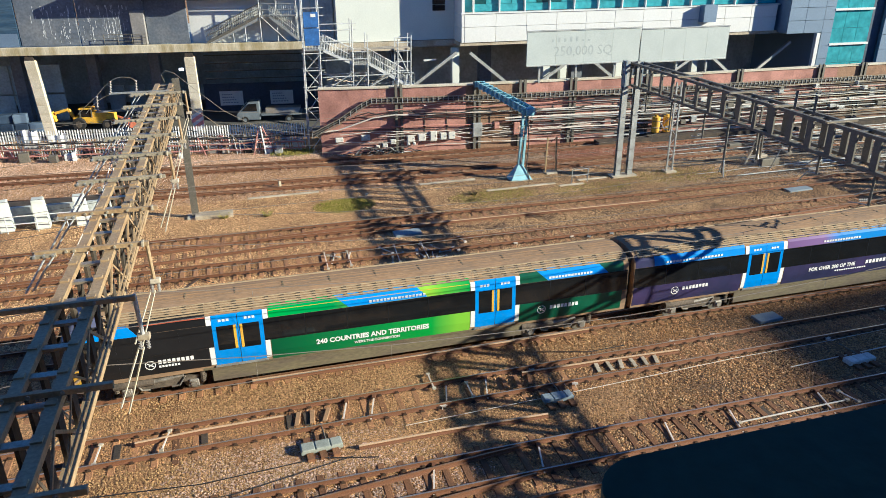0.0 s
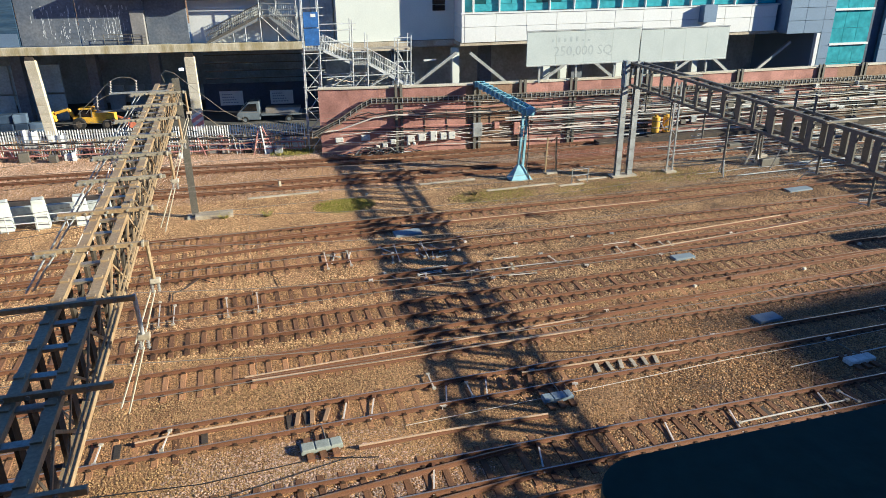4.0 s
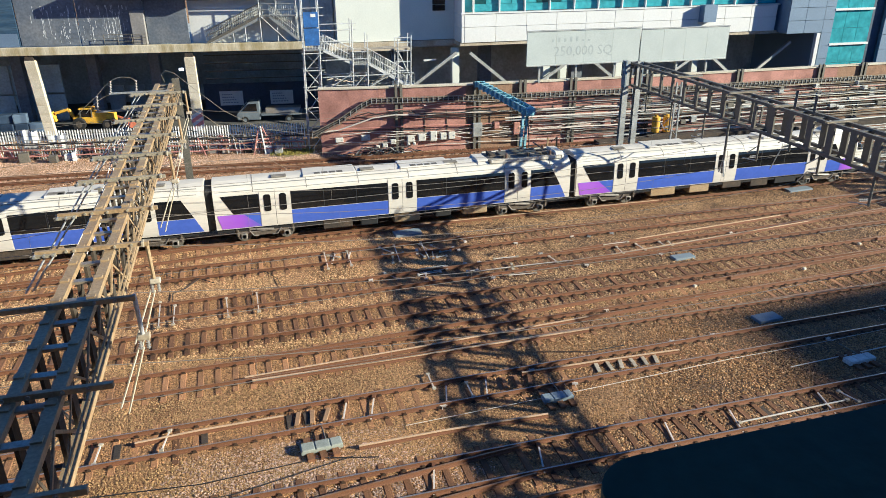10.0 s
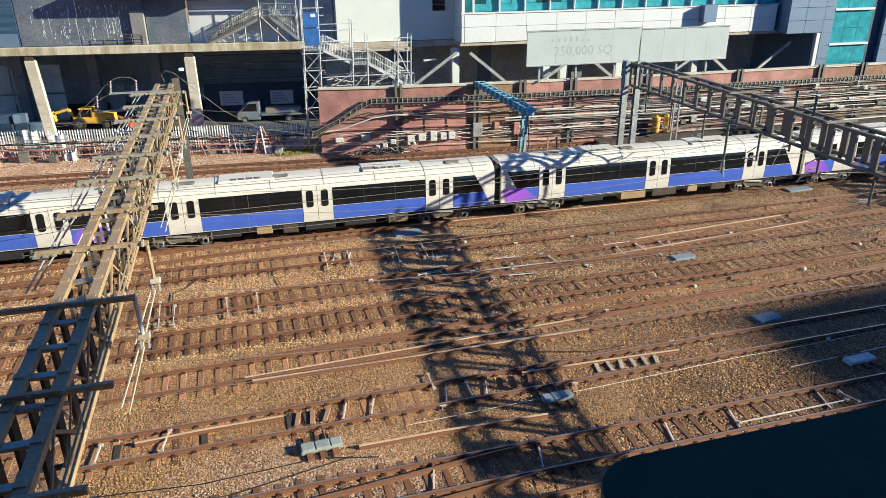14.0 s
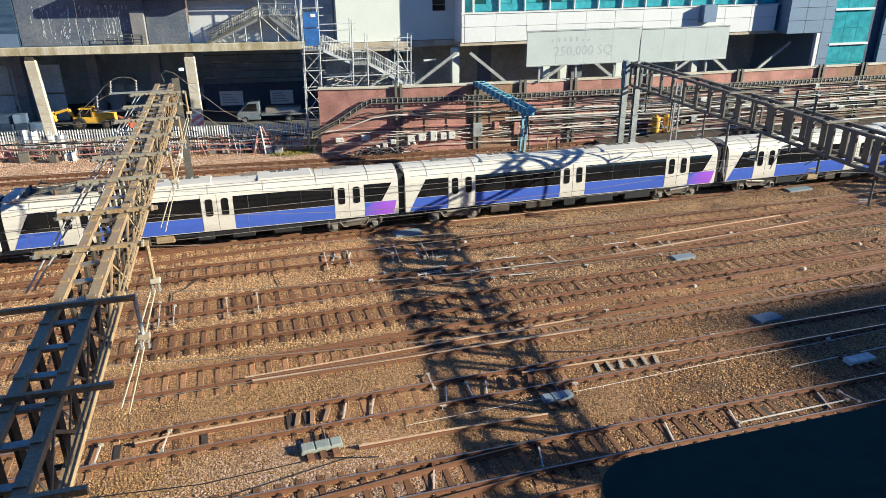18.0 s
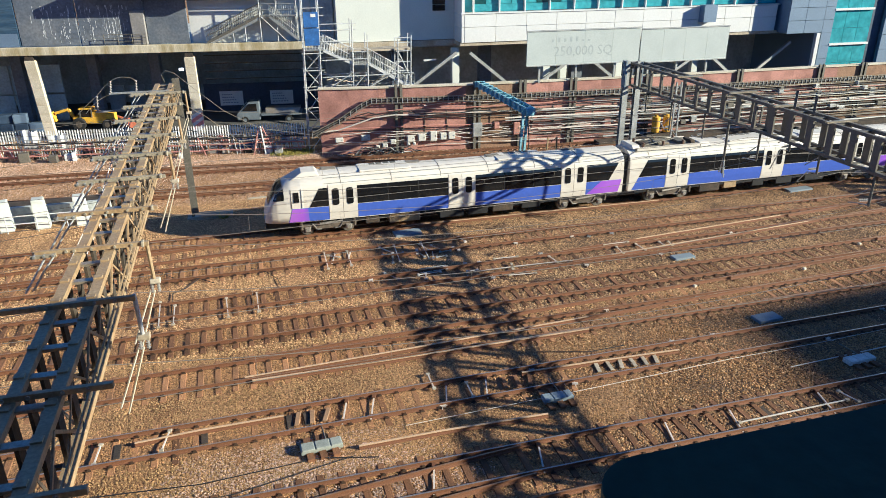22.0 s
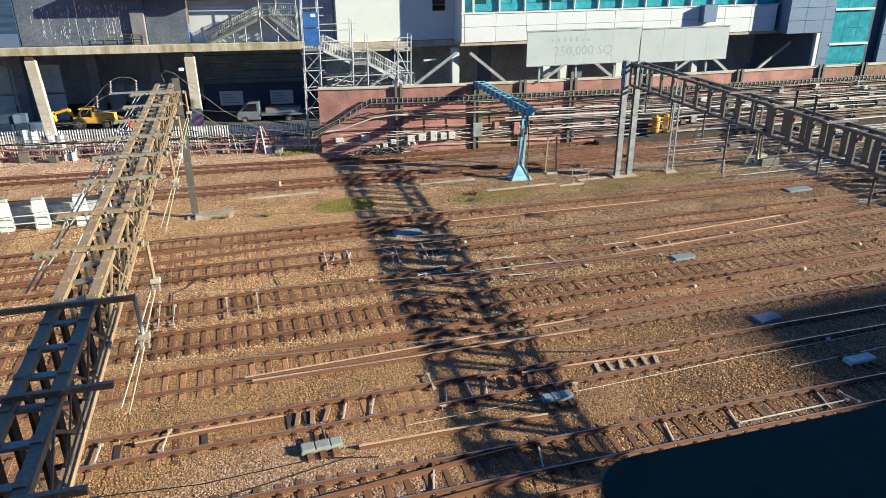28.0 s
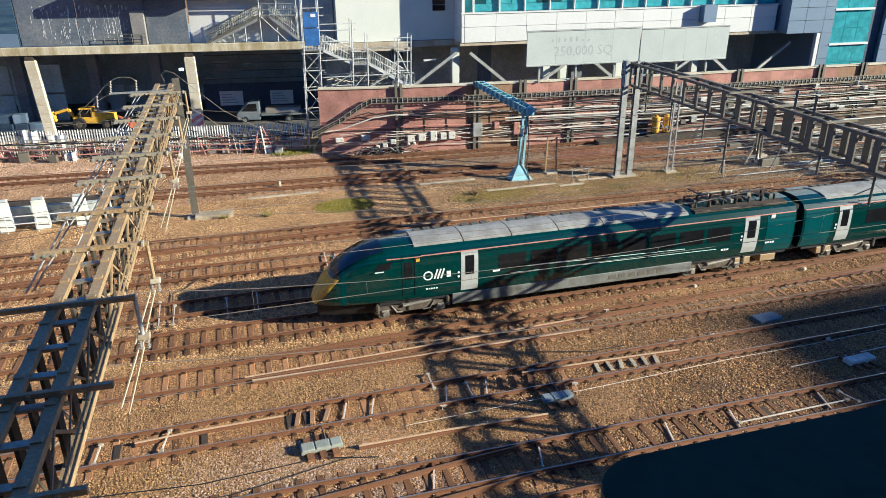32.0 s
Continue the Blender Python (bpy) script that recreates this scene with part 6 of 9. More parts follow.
BLEACHED = surface("bleached_gantry_steel", (0.36, 0.315, 0.23), 0.75, 0.0, var=0.35, scale=1.2, fine=14, bump=0.15, tint=(0.24, 0.21, 0.15), amount=0.7)
BROWNINS = surface("brown_insulator", (0.42, 0.40, 0.37), 0.35, var=0.15)
# cross arms with drop tubes on the left gantry
ARM_YS = (10.05, 13.08, 16.93, 20.5, 23.6, 27.15, 30.4, 33.6, 37.0, 40.4, 43.8)
for i, y in enumerate(ARM_YS):
    x = LEFT_X(y)
    bm = bmesh.new()
    beam(bm, (x - (1.35 if y < 18 else 1.1), y, 8.72), (x + 1.85, y, 8.72), 0.11, 0.12)
    part("cross_arm", bm, TANSTEEL if y < 26 else BLEACHED, left_gantry)
    for d in (-0.3, -0.1, 0.35, 0.95, 1.4):
        bm = bmesh.new()
        tube(bm, (x + d, y - 0.09, 8.72), (x + d, y + 0.09, 8.72), 0.045, 6)
        part("arm_bolt", bm, BLEACHED, left_gantry)
    if y < 20:
        continue
    # double yoke at the outer end, with two pale rods down to the wires
    for dy in (-0.13, 0.13):
        bm = bmesh.new()
        beam(bm, (x - 1.2, y + dy, 8.66), (x - 0.55, y + dy, 8.68), 0.07, 0.09)
        part("yoke", bm, BLEACHED, left_gantry)
    for dx in (-1.1, -0.85, -0.62):
        bm = bmesh.new()
        tube(bm, (x + dx, y - 0.2, 8.68), (x + dx, y + 0.2, 8.68), 0.04, 6)
        part("yoke_bolt", bm, GALV, left_gantry)
    for dx, dz in ((-0.84, 0.0), (-0.63, 0.06)):
        bm = bmesh.new()
        line_of(bm, [(x + dx, y, 8.62), (x + dx - 0.36, y, 8.1 + dz), (x + dx - 0.73, y, 7.56 + dz)], 0.03, 6)
        part("outer_rod", bm, SCAFF, left_gantry, "pale grey suspension rod")
    bm = bmesh.new()
    box(bm, (x + 1.64, y - 0.11, 8.64), (x + 1.73, y + 0.11, 8.8))
    rounded(bm, 0.02)
    part("end_clamp", bm, BLEACHED, left_gantry)
for k, y in enumerate((17.15, 20.5, 30.4, 37.0, 43.8)):
    x = LEFT_X(y) + 1.79
    bm = bmesh.new()
    tube(bm, (x, y, 8.7), (x + 0.03, y, 7.55), 0.055, 8)
    part("drop_tube", bm, SCAFF if k == 0 else TANSTEEL, left_gantry)
    bm = bmesh.new()
    box(bm, (x - 0.1, y - 0.1, 7.45), (x + 0.2, y + 0.1, 7.6))
    rounded(bm, 0.02)
    part("yoke", bm, CONCRETE, left_gantry)
    for dx in (-0.09, 0.09):
        bm = bmesh.new()
        insulator_string(bm, (x + dx + 0.03, y, 7.5), (x + dx + 0.03, y, 7.15), 0.055)
        part("insulator", bm, BROWNINS, left_gantry)
    for dx, e, zl in ((-0.12, -0.7, 5.54), (0.0, -0.66, 5.35)):
        bm = bmesh.new()
        line_of(bm, [(x + dx, y, 7.22), (x + dx + e, y - 0.02, zl)], 0.026)
        part("registration_arm", bm, PALECONCRETE, left_gantry)
# top lacing between the chords, and cleats where the rungs meet them
for i in range(35):
    y = 5.47 + 1.15 * i
    a, c = (0.08, 0.68) if i % 2 else (0.68, 0.08)
    bm = bmesh.new()
    beam(bm, (LEFT_X(y) + a, y - 0.45, 7.2), (LEFT_X(y) + c, y + 0.5, 7.2), 0.05, 0.05)
    part("lacing", bm, TANSTEEL if y < 30 else BLEACHED, left_gantry)
    for dx in (-0.02, 0.78):
        bm = bmesh.new()
        box(bm, (LEFT_X(y) + dx - 0.1, y - 0.76, 8.63), (LEFT_X(y) + dx + 0.1, y - 0.58, 8.67))
        part("cleat", bm, TANSTEEL if y < 30 else BLEACHED, left_gantry)
# clamps and short stubs on the boom
rr = random.Random(14)
for i in range(16):
    y = rr.uniform(24, 46)
    dx = rr.choice([-0.25, 1.0]) + rr.uniform(-0.08, 0.08)
    bm = bmesh.new()
    box(bm, (LEFT_X(y) + dx - 0.05, y - 0.06, 8.5), (LEFT_X(y) + dx + 0.05, y + 0.06, 8.72))
    tube(bm, (LEFT_X(y) + dx - 0.18, y, 8.66), (LEFT_X(y) + dx + 0.18, y, 8.66), 0.022, 6)
    part("clamp", bm, GREYSTEEL, left_gantry)
for y in (36.0, 39.5, 42.2):
    for dx in (-0.9, -0.4):
        bm = bmesh.new()
        line_of(bm, [(LEFT_X(y) + dx, y, 8.1), (LEFT_X(y) + dx - 0.5, y - 3.5, 6.6), (LEFT_X(y) + dx - 1.2, y - 8.0, 5.3)], 0.022, 5)
        part("stay_wire", bm, PALECABLE, left_gantry)
# diagonals on the side of the boom
y = 4.5
flip = 0
while y < 46.5:
    bm = bmesh.new()
    za, zb = (7.12, 8.5) if flip else (8.5, 7.12)
    beam(bm, (LEFT_X(y) + 0.93, y, za), (LEFT_X(y + 1.9) + 0.93, y + 1.9, zb), 0.04, 0.07)
    part("diagonal", bm, TANSTEEL, left_gantry)
    bm = bmesh.new()
    beam(bm, (LEFT_X(y) + 0.90, y, zb), (LEFT_X(y + 1.9) + 0.90, y + 1.9, za), 0.03, 0.05)
    part("diagonal", bm, TANSTEEL, left_gantry)
    y += 1.9
    flip = 1 - flip
for off in (1.12, 1.22):
    bm = bmesh.new()
    line_of(bm, [(LEFT_X(y) + off, y, 8.0 + 0.05 * math.sin(y)) for y in (5, 12, 19, 26, 33, 40, 47)], 0.028, 5)
    part("feeder_pipe", bm, TANSTEEL, left_gantry)
# cable hoops with insulators at the far end
for pts in ([(-9.69, 45, 7.55), (-9.12, 45, 8.06), (-8.52, 45, 8.54), (-8.08, 45, 9.00), (-7.67, 45, 9.33), (-7.31, 45, 9.49), (-6.97, 45, 9.53), (-6.59, 45, 9.47), (-6.31, 45, 9.32)], [(-9.28, 45, 7.55), (-8.87, 45, 7.98), (-8.42, 45, 8.31), (-8.09, 45, 8.49), (-7.77, 45, 8.57)]):
    bm = bmesh.new()
    line_of(bm, pts, 0.016)
    part("cable_hoop", bm, GREYSTEEL, left_gantry)
for p, q in (((-7.67, 45, 9.33), (-7.76, 45, 8.63)), ((-8.52, 45, 8.54), (-8.63, 45, 7.64)), ((-6.31, 45, 9.32), (-6.37, 45, 8.55))):
    bm = bmesh.new()
    insulator_string(bm, p, q, 0.075)
    part("insulator", bm, BROWNINS, left_gantry)
bm = bmesh.new()
beam(bm, (-8.73, 45, 7.64), (-4.6, 45, 7.64), 0.1, 0.1)
beam(bm, (-7.86, 45, 8.63), (-4.6, 45, 8.63), 0.1, 0.1)
part("hoop_bracket", bm, GALV, left_gantry)
bm = bmesh.new()
line_of(bm, [(-5.0, 47.4, 8.7), (-5.15, 47.3, 9.2), (-4.85, 47.2, 9.45), (-4.4, 47.1, 9.3), (-3.2, 46.9, 8.2), (-1.8, 46.9, 6.9), (0.3, 47, 5.6), (3.5, 47.2, 4.9)], 0.016)
part("jumper_cable", bm, GREYSTEEL, left_gantry)
bm = bmesh.new()
line_of(bm, [(-4.3, 46.9, 7.6), (-2.8, 47.0, 6.5), (-0.5, 49.0, 3.8), (2.0, 53.0, 1.0)], 0.015)
part("stay_wire", bm, GREYSTEEL, left_gantry)
for dx in (0.0, 0.85):
    bm = bmesh.new()
    beam(bm, (LEFT_X(47) + dx, 47.0, 7.0), (LEFT_X(47) + dx, 47.0, 8.62), 0.16, 0.16, up=(0, 1, 0))
    part("end_post", bm, TANSTEEL, left_gantry)
# right gantry: end plate, drop posts, brackets
bm = bmesh.new()
box(bm, (26.38, 47.85, 6.65), (26.5, 48.4, 8.5))
box(bm, (27.7, 47.85, 6.65), (27.8, 48.4, 8.4))
part("end_plate", bm, SLATE, right_gantry)
for y, z in ((33.6, 5.0), (25.5, 5.1), (31.2, 6.2), (42.7, 4.6), (38.9, 5.0), (29.0, 5.6), (21.0, 5.0), (46.0, 5.2)):
    bm = bmesh.new()
    tube(bm, (27.2, y, 6.75), (27.2, y, z), 0.06, 8)
    part("drop_post", bm, DARKSTEEL, right_gantry)
    bm = bmesh.new()
    insulator_string(bm, (27.2, y, z + 0.3), (27.3, y + 0.7, z + 0.05))
    part("insulator", bm, BROWNINS, right_gantry)
    bm = bmesh.new()
    line_of(bm, [(27.2, y, z + 0.05), (27.3, y + 0.75, z - 0.1), (27.3, y + 1.3, 4.85)], 0.03)
    line_of(bm, [(27.2, y, z + 0.9), (27.3, y + 1.0, z + 0.2)], 0.03)
    part("registration_arm", bm, GALV, right_gantry)
for y in (28.4, 32.2, 36.0, 41.5, 24.0):
    bm = bmesh.new()
    beam(bm, (26.6, y, 8.42), (28.4, y, 8.42), 0.14, 0.1)
    part("cross_arm", bm, GREYSTEEL, right_gantry)
for y in (31.6, 30.2):
    bm = bmesh.new()
    beam(bm, (27.4, y, 8.4), (27.5, y + 0.1, 9.3), 0.12, 0.1)
    part("bracket_stub", bm, DARKSTEEL, right_gantry)
bm = bmesh.new()
tube(bm, (27.3, 36.6, 6.75), (27.3, 36.6, 3.4), 0.07, 8)
part("drop_post", bm, DARKSTEEL, right_gantry)
for e in (-0.5, 0.6):
    bm = bmesh.new()
    line_of(bm, [(27.3, 36.6, 4.3), (27.3 + e * 0.4, 36.6 + e, 3.3)], 0.04, 6)
    part("strut", bm, GALV, right_gantry)
# Unseen second gantry, added so its shadow darkens the far eastern ground.
copy_thing(right_gantry, pose(34.6, 0.0, 0))


def lattice_post(x, y, h, w=0.45, steel=None, label="slim lattice steel post beside the track"):
    t = thing("lattice_post", label, "post", pose(x, y, -0.25), "lattice posts")
    for dx in (-w / 2, w / 2):
        bm = bmesh.new()
        beam(bm, (dx, 0, 0), (dx * 0.8, 0, h), 0.1, 0.12, up=(0, 1, 0))
        part("leg", bm, steel or DARKSTEEL, t)
    n = max(3, int(h / 0.7))
    for i in range(n):
        bm = bmesh.new()
        s = 1 if i % 2 else -1
        beam(bm, (-w / 2 * s, 0, h * i / n + 0.1), (w / 2 * s, 0, h * (i + 1) / n), 0.03, 0.05, up=(0, 1, 0))
        part("lacing", bm, steel or DARKSTEEL, t)
    bm = bmesh.new()
    box(bm, (-0.45, -0.4, -0.1), (0.45, 0.4, 0.18))
    part("footing", bm, CONCRETE, t)
    return t


lattice_post(31.0, 48.0, 7.0, 0.5, GALV)
lattice_post(22.0, 50.3, 2.9, 0.9, TANSTEEL, "rusty twin-legged post with a cross head")
lattice_post(38.9, 48.0, 2.6, 0.6, DARKSTEEL)


# ---- pale blue cantilever mast ----
def blue_mast():
    t = thing("cantilever_mast", "pale blue steel cantilever mast with a box-lattice arm", "mast", pose(19.15, 49.6, -0.25))
    for dx in (-0.16, 0.16):
        bm = bmesh.new()
        ibeam(bm, (dx, 0, 0), (dx + 0.32, 0, 5.4), 0.16, 0.2, 0.02, up=(0, 1, 0))
        part("column", bm, LIGHTBLUE, t)
    for i in range(8):
        bm = bmesh.new()
        beam(bm, (-0.16 + 0.04 * i, -0.1, 0.5 + i * 0.6), (0.2 + 0.04 * i, -0.1, 0.7 + i * 0.6), 0.02, 0.06, up=(0, 1, 0))
        part("lacing", bm, LIGHTBLUE, t)
    bm = bmesh.new()
    r = bmesh.ops.create_cone(bm, cap_ends=True, segments=4, radius1=1.25, radius2=0.28, depth=1.15, matrix=Matrix.Translation((0, 0, 0.57)) @ Matrix.Rotation(radians(45), 4, "Z"))
    for v in bm.verts:
        v.co.y *= 0.7
    part("base_cone", bm, LIGHTBLUE, t, "flared pale blue base")
    a, b = Vector((0.5, -0.3, 5.35)), Vector((-0.4, 9.0, 5.75))
    for dx in (-0.3, 0.3):
        for dz in (0, 0.5):
            bm = bmesh.new()
            beam(bm, a + Vector((dx, 0, dz - 0.35)), b + Vector((dx * 0.8, 0, dz * 0.7 - 0.25)), 0.08, 0.09)
            part("arm_chord", bm, LIGHTBLUE, t)
    n = 11
    for i in range(n + 1):
        c = a.lerp(b, i / n)
        bm = bmesh.new()
        beam(bm, c + Vector((-0.3, 0, 0.13)), c + Vector((0.3, 0, 0.13)), 0.09, 0.05)
        part("arm_batten", bm, LIGHTBLUE, t)
        for dx in (-0.3, 0.3):
            bm = bmesh.new()
            beam(bm, c + Vector((dx, 0, -0.35)), c + Vector((dx, 0, 0.15)), 0.3, 0.03, up=(0, 1, 0))
            part("arm_plate", bm, LIGHTBLUE, t)
    for dx in (-0.27, 0.27):
        bm = bmesh.new()
        beam(bm, a + Vector((dx, 0, -0.1)), b + Vector((dx * 0.8, 0, -0.08)), 0.015, 0.34)
        part("arm_web", bm, LIGHTBLUE, t)
    bm = bmesh.new()
    box(bm, (0.2, -0.45, 4.92), (0.82, 0.25, 5.48))
    rounded(bm, 0.04)
    part("arm_head", bm, LIGHTBLUE, t)
    bm = bmesh.new()
    line_of(bm, [(0.45, -0.15, 4.9), (0.55, -0.3, 3.0), (0.4, -0.35, 1.0), (0.6, -0.6, 0.05)], 0.04)
    part("cable", bm, CABLE, t)
    return t


blue_mast()


def small_frame():
    t = thing("guard_frame", "small pale metal guard frame beside the track", "frame", pose(23.1, 47.35, -0.2, 0, 0, 6))
    for dx in (-0.68, 0.68):
        bm = bmesh.new()
        tube(bm, (dx, 0, 0), (dx, 0, 1.05), 0.035, 6)
        part("post", bm, GALV, t)
    for z in (1.05, 0.6):
        bm = bmesh.new()
        tube(bm, (-0.68, 0, z), (0.68, 0, z), 0.03, 6)
        part("rail", bm, GALV, t)


small_frame()
for x, y, l in ((17, 47.4, 2.4), (19.8, 47.6, 3.0), (22.3, 47.0, 2.0), (24.4, 47.9, 2.4), (13.6, 50.2, 4.4), (1.5, 50.4, 5.0)):
    bm = bmesh.new()
    box(bm, (-l / 2, -0.13, 0), (l / 2, 0.13, 0.09))
    rounded(bm, 0.02)
    solid("cable_trough", "pale concrete cable trough lid in the cess", "cable trough", bm, CONCRETE, pose(x, y, -0.2, 0, 0, 2), "cable troughs")


# ---- white blocks with a handrail, at the far left ----
def white_block(x, y):
    bm = bmesh.new()
    v = box(bm, (-0.42, -0.5, 0), (0.42, 0.5, 1.95))
    for q in v:
        if q.co.z > 1:
            q.co.x = q.co.x * 0.82 - 0.06
            q.co.y *= 0.75
    rounded(bm, 0.06, 2)
    solid("concrete_block", "tall tapering white painted concrete block", "block", bm, CREAM, pose(x, y, -0.22, 0, 0, 8), "white blocks")


for x in (-20.6, -18.2, -15.85, -13.75, -11.35):
    white_block(x, 48.4)
t = thing("handrail", "white painted tubular handrail in front of blocks", "railing", pose(-15.5, 47.6, -0.2))
for i in range(7):
    bm = bmesh.new()
    tube(bm, (-5.4 + i * 1.75, 0, 0), (-5.4 + i * 1.75, 0, 1.1), 0.035, 6)
    part("post", bm, WHITE, t)
for z in (1.1, 0.6):
    bm = bmesh.new()
    tube(bm, (-5.6, 0, z), (5.2, 0, z), 0.035, 6)
    part("rail", bm, WHITE, t)
# Made-up low wall and top, filling in for a shaded area behind the blocks.
bm = bmesh.new()
box(bm, (-30, 49.4, -0.3), (-9.8, 49.7, 0.9))
tagged(part("wall_low", bm, VOID), "low wall added in place of a shaded area behind white blocks", "wall", kind="structure")
bm = bmesh.new()
box(bm, (-30, 49.7, 0.75), (-9.8, 50.8, 0.9))
tagged(part("wall_low_cap", bm, UNDER), "dark flat top of the added low wall", "wall", kind="structure")

# splayed stays at the foot of a post beyond the gantry
t = thing("post_stay", "grey steel post foot with splayed stays", "post", pose(38.64, 48.12, -0.22))
for p, q in (((0.0, 0.0, 0.0), (0.1, 0.0, 4.6)), ((-0.9, -0.2, 0.0), (0.05, 0.0, 1.9)), ((0.9, 0.2, 0.0), (0.05, 0.0, 1.9)), ((0.1, -0.8, 0.0), (0.05, 0.0, 1.5))):
    bm = bmesh.new()
    beam(bm, p, q, 0.13, 0.13, up=(0, 1, 0))
    part("stay", bm, DARKSTEEL if p[0] == 0 else GREYSTEEL, t)
bm = bmesh.new()
box(bm, (-0.5, -0.4, -0.1), (0.5, 0.4, 0.1))
part("footing", bm, CONCRETE, t)


# ---- left building above and below its deck (in the building's own space) ----
INNERDOOR = surface("pale_grey_door", (0.42, 0.45, 0.46), 0.6, var=0.2, scale=1, fine=7)
INNERGLASS = surface("dull_blue_inner_glazing", (0.36, 0.46, 0.52), 0.4, var=0.25, scale=0.8, fine=5)
NAVY = surface("navy_hoarding", (0.055, 0.07, 0.11), 0.7, var=0.3, scale=0.8, fine=6)
BLUETARP = surface("blue_sheeting", (0.04, 0.14, 0.42), 0.6, var=0.3, scale=2, fine=8, bump=0.3, dist=0.05)
DARKBLUE = surface("dark_blue_panel", (0.045, 0.075, 0.13), 0.6, var=0.3, scale=0.6, fine=4)
BAYBLUE = surface("faded_blue_panel", (0.022, 0.06, 0.12), 0.85, var=0.4, scale=0.6, fine=5, tint=(0.09, 0.14, 0.19), amount=0.8, stretch=(0.3, 1, 3))
b = left_building
bm = bmesh.new()
box(bm, (-44, 0.30, 8.06), (-23.72, 0.345, 9.2))
part("pale_skirting", bm, GREYCLAD, b, "grey lower panel")
for i, (a, c) in enumerate(((-44, -37), (-36.9, -30), (-29.9, -23.6), (-23.5, -18.5), (-18.4, -13.9), (-12.6, -9.0))):
    bm = bmesh.new()
    box(bm, (a, 0.35, 8.06), (c, 0.6, 16))
    rounded(bm, 0.02)
    part("grey_panel", bm, DARKCLAD if i != 2 else BAYBLUE, b)
bm = bmesh.new()
box(bm, (-13.85, 0.0, 8.06), (-12.65, 0.62, 11.0))
rounded(bm, 0.03)
part("pier_panel", bm, surface("warm_grey_panel", (0.30, 0.285, 0.27), 0.7, var=0.2, scale=0.8, fine=6), b, "paler grey pier panel")
bm = bmesh.new()
box(bm, (-13.85, 0.1, 11.01), (-12.65, 0.62, 16))
part("pier_panel", bm, DARKCLAD, b)
# overhanging storey
bm = bmesh.new()
box(bm, (-17.4, -1.25, 12.2), (-6.2, 0.3, 12.9))
part("overhang", bm, DARKCLAD, b)
PALERUN = surface("lime_drip", (0.62, 0.64, 0.66), 0.8, var=0.3, scale=3, fine=12)
r = random.Random(4)
for i in range(120):
    x = r.gauss(r.choice([-21.2, -19.3, -17.6, -16.0, -14.9]), 0.5)
    z = r.uniform(8.1, 11.3)
    h = r.uniform(0.08, 0.35) if i % 3 else r.uniform(0.6, 1.9)
    if not -23.4 < x < -14.0:
        continue
    bm = bmesh.new()
    box(bm, (x, 0.338, z), (x + r.uniform(0.015, 0.04 if h > 0.36 else 0.09), 0.352, min(z + h, 11.5)))
    rounded(bm, 0.005)
    part("paint_run", bm, PALERUN, b, "pale drip stain")
bm = bmesh.new()
for i in range(4):
    tube(bm, (-16.3 + i * 1.2, -0.15, 8.06), (-16.3 + i * 1.2, -0.15, 9.0), 0.03, 5)
for z in (9.0, 8.7, 8.4):
    tube(bm, (-16.3, -0.15, z), (-12.7, -0.15, z), 0.025, 5)
part("deck_railing", bm, DARKSTEEL, b)
# recessed bay with stairs and sun-striped wall
bm = bmesh.new()
box(bm, (-9.0, 1.3, 7.95), (5.0, 1.6, 16))
part("recess_wall", bm, WHITE, b, "pale wall in the stair recess")
bm = bmesh.new()
box(bm, (-9.0, -0.3, 12.6), (1.0, 1.3, 13.0))
part("recess_soffit", bm, VOID, b)
for y, z in ((0.1, 11.9), (0.75, 11.8)):
    bm = bmesh.new()
    beam(bm, (-8.9, y, z), (-1.0, y, z), 0.22, 0.12)
    part("sunshade_slat", bm, DARKCLAD, b)

def stair_flight(parent, p, q, width, steps, mat, rail=1.0, depth=(0, 1, 0)):
    """A flight of metal stairs with stringers, treads, handrails and balusters between two landings."""
    p, q, d = Vector(p), Vector(q), Vector(depth) * width
    for o in (Vector(), d):
        bm = bmesh.new()
        beam(bm, p + o, q + o, 0.06, 0.22)
        part("stringer", bm, mat, parent)
        bm = bmesh.new()
        for z in (rail, rail * 0.55):
            tube(bm, p + o + Vector((0, 0, z)), q + o + Vector((0, 0, z)), 0.03, 5)
        part("stair_handrail", bm, mat, parent)
        for i in range(0, 2 * steps + 1):
            c = p.lerp(q, i / (2 * steps)) + o
            bm = bmesh.new()
            tube(bm, c, c + Vector((0, 0, rail)), 0.014, 4)
            part("baluster", bm, mat, parent)
    for i in range(steps):
        c = p.lerp(q, (i + 0.5) / steps)
        bm = bmesh.new()
        box(bm, (c.x - 0.14, c.y, c.z - 0.02), (c.x + 0.14, c.y + width, c.z + 0.03))
        part("tread", bm, mat, parent)


t = thing("metal_staircase", "grey galvanised steel stair flight on the deck", "staircase", FACE @ pose(0, -0.7, 0))
stair_flight(t, (-7.4, 0.5, 8.1), (-2.5, 0.5, 10.4), 1.2, 12, DARKSTEEL)
stair_flight(t, (-6.9, 0.55, 8.1), (-2.2, 0.55, 10.3), 0.1, 12, GALV)
for x0, z0, z1 in ((-6.2, 8.1, 9.7), (-5.0, 8.1, 10.3), (-3.9, 8.1, 10.9)):
    bm = bmesh.new()
    tube(bm, (x0, 0.6, z0), (x0, 0.6, z1), 0.045, 6)
    part("prop", bm, GALV, t)
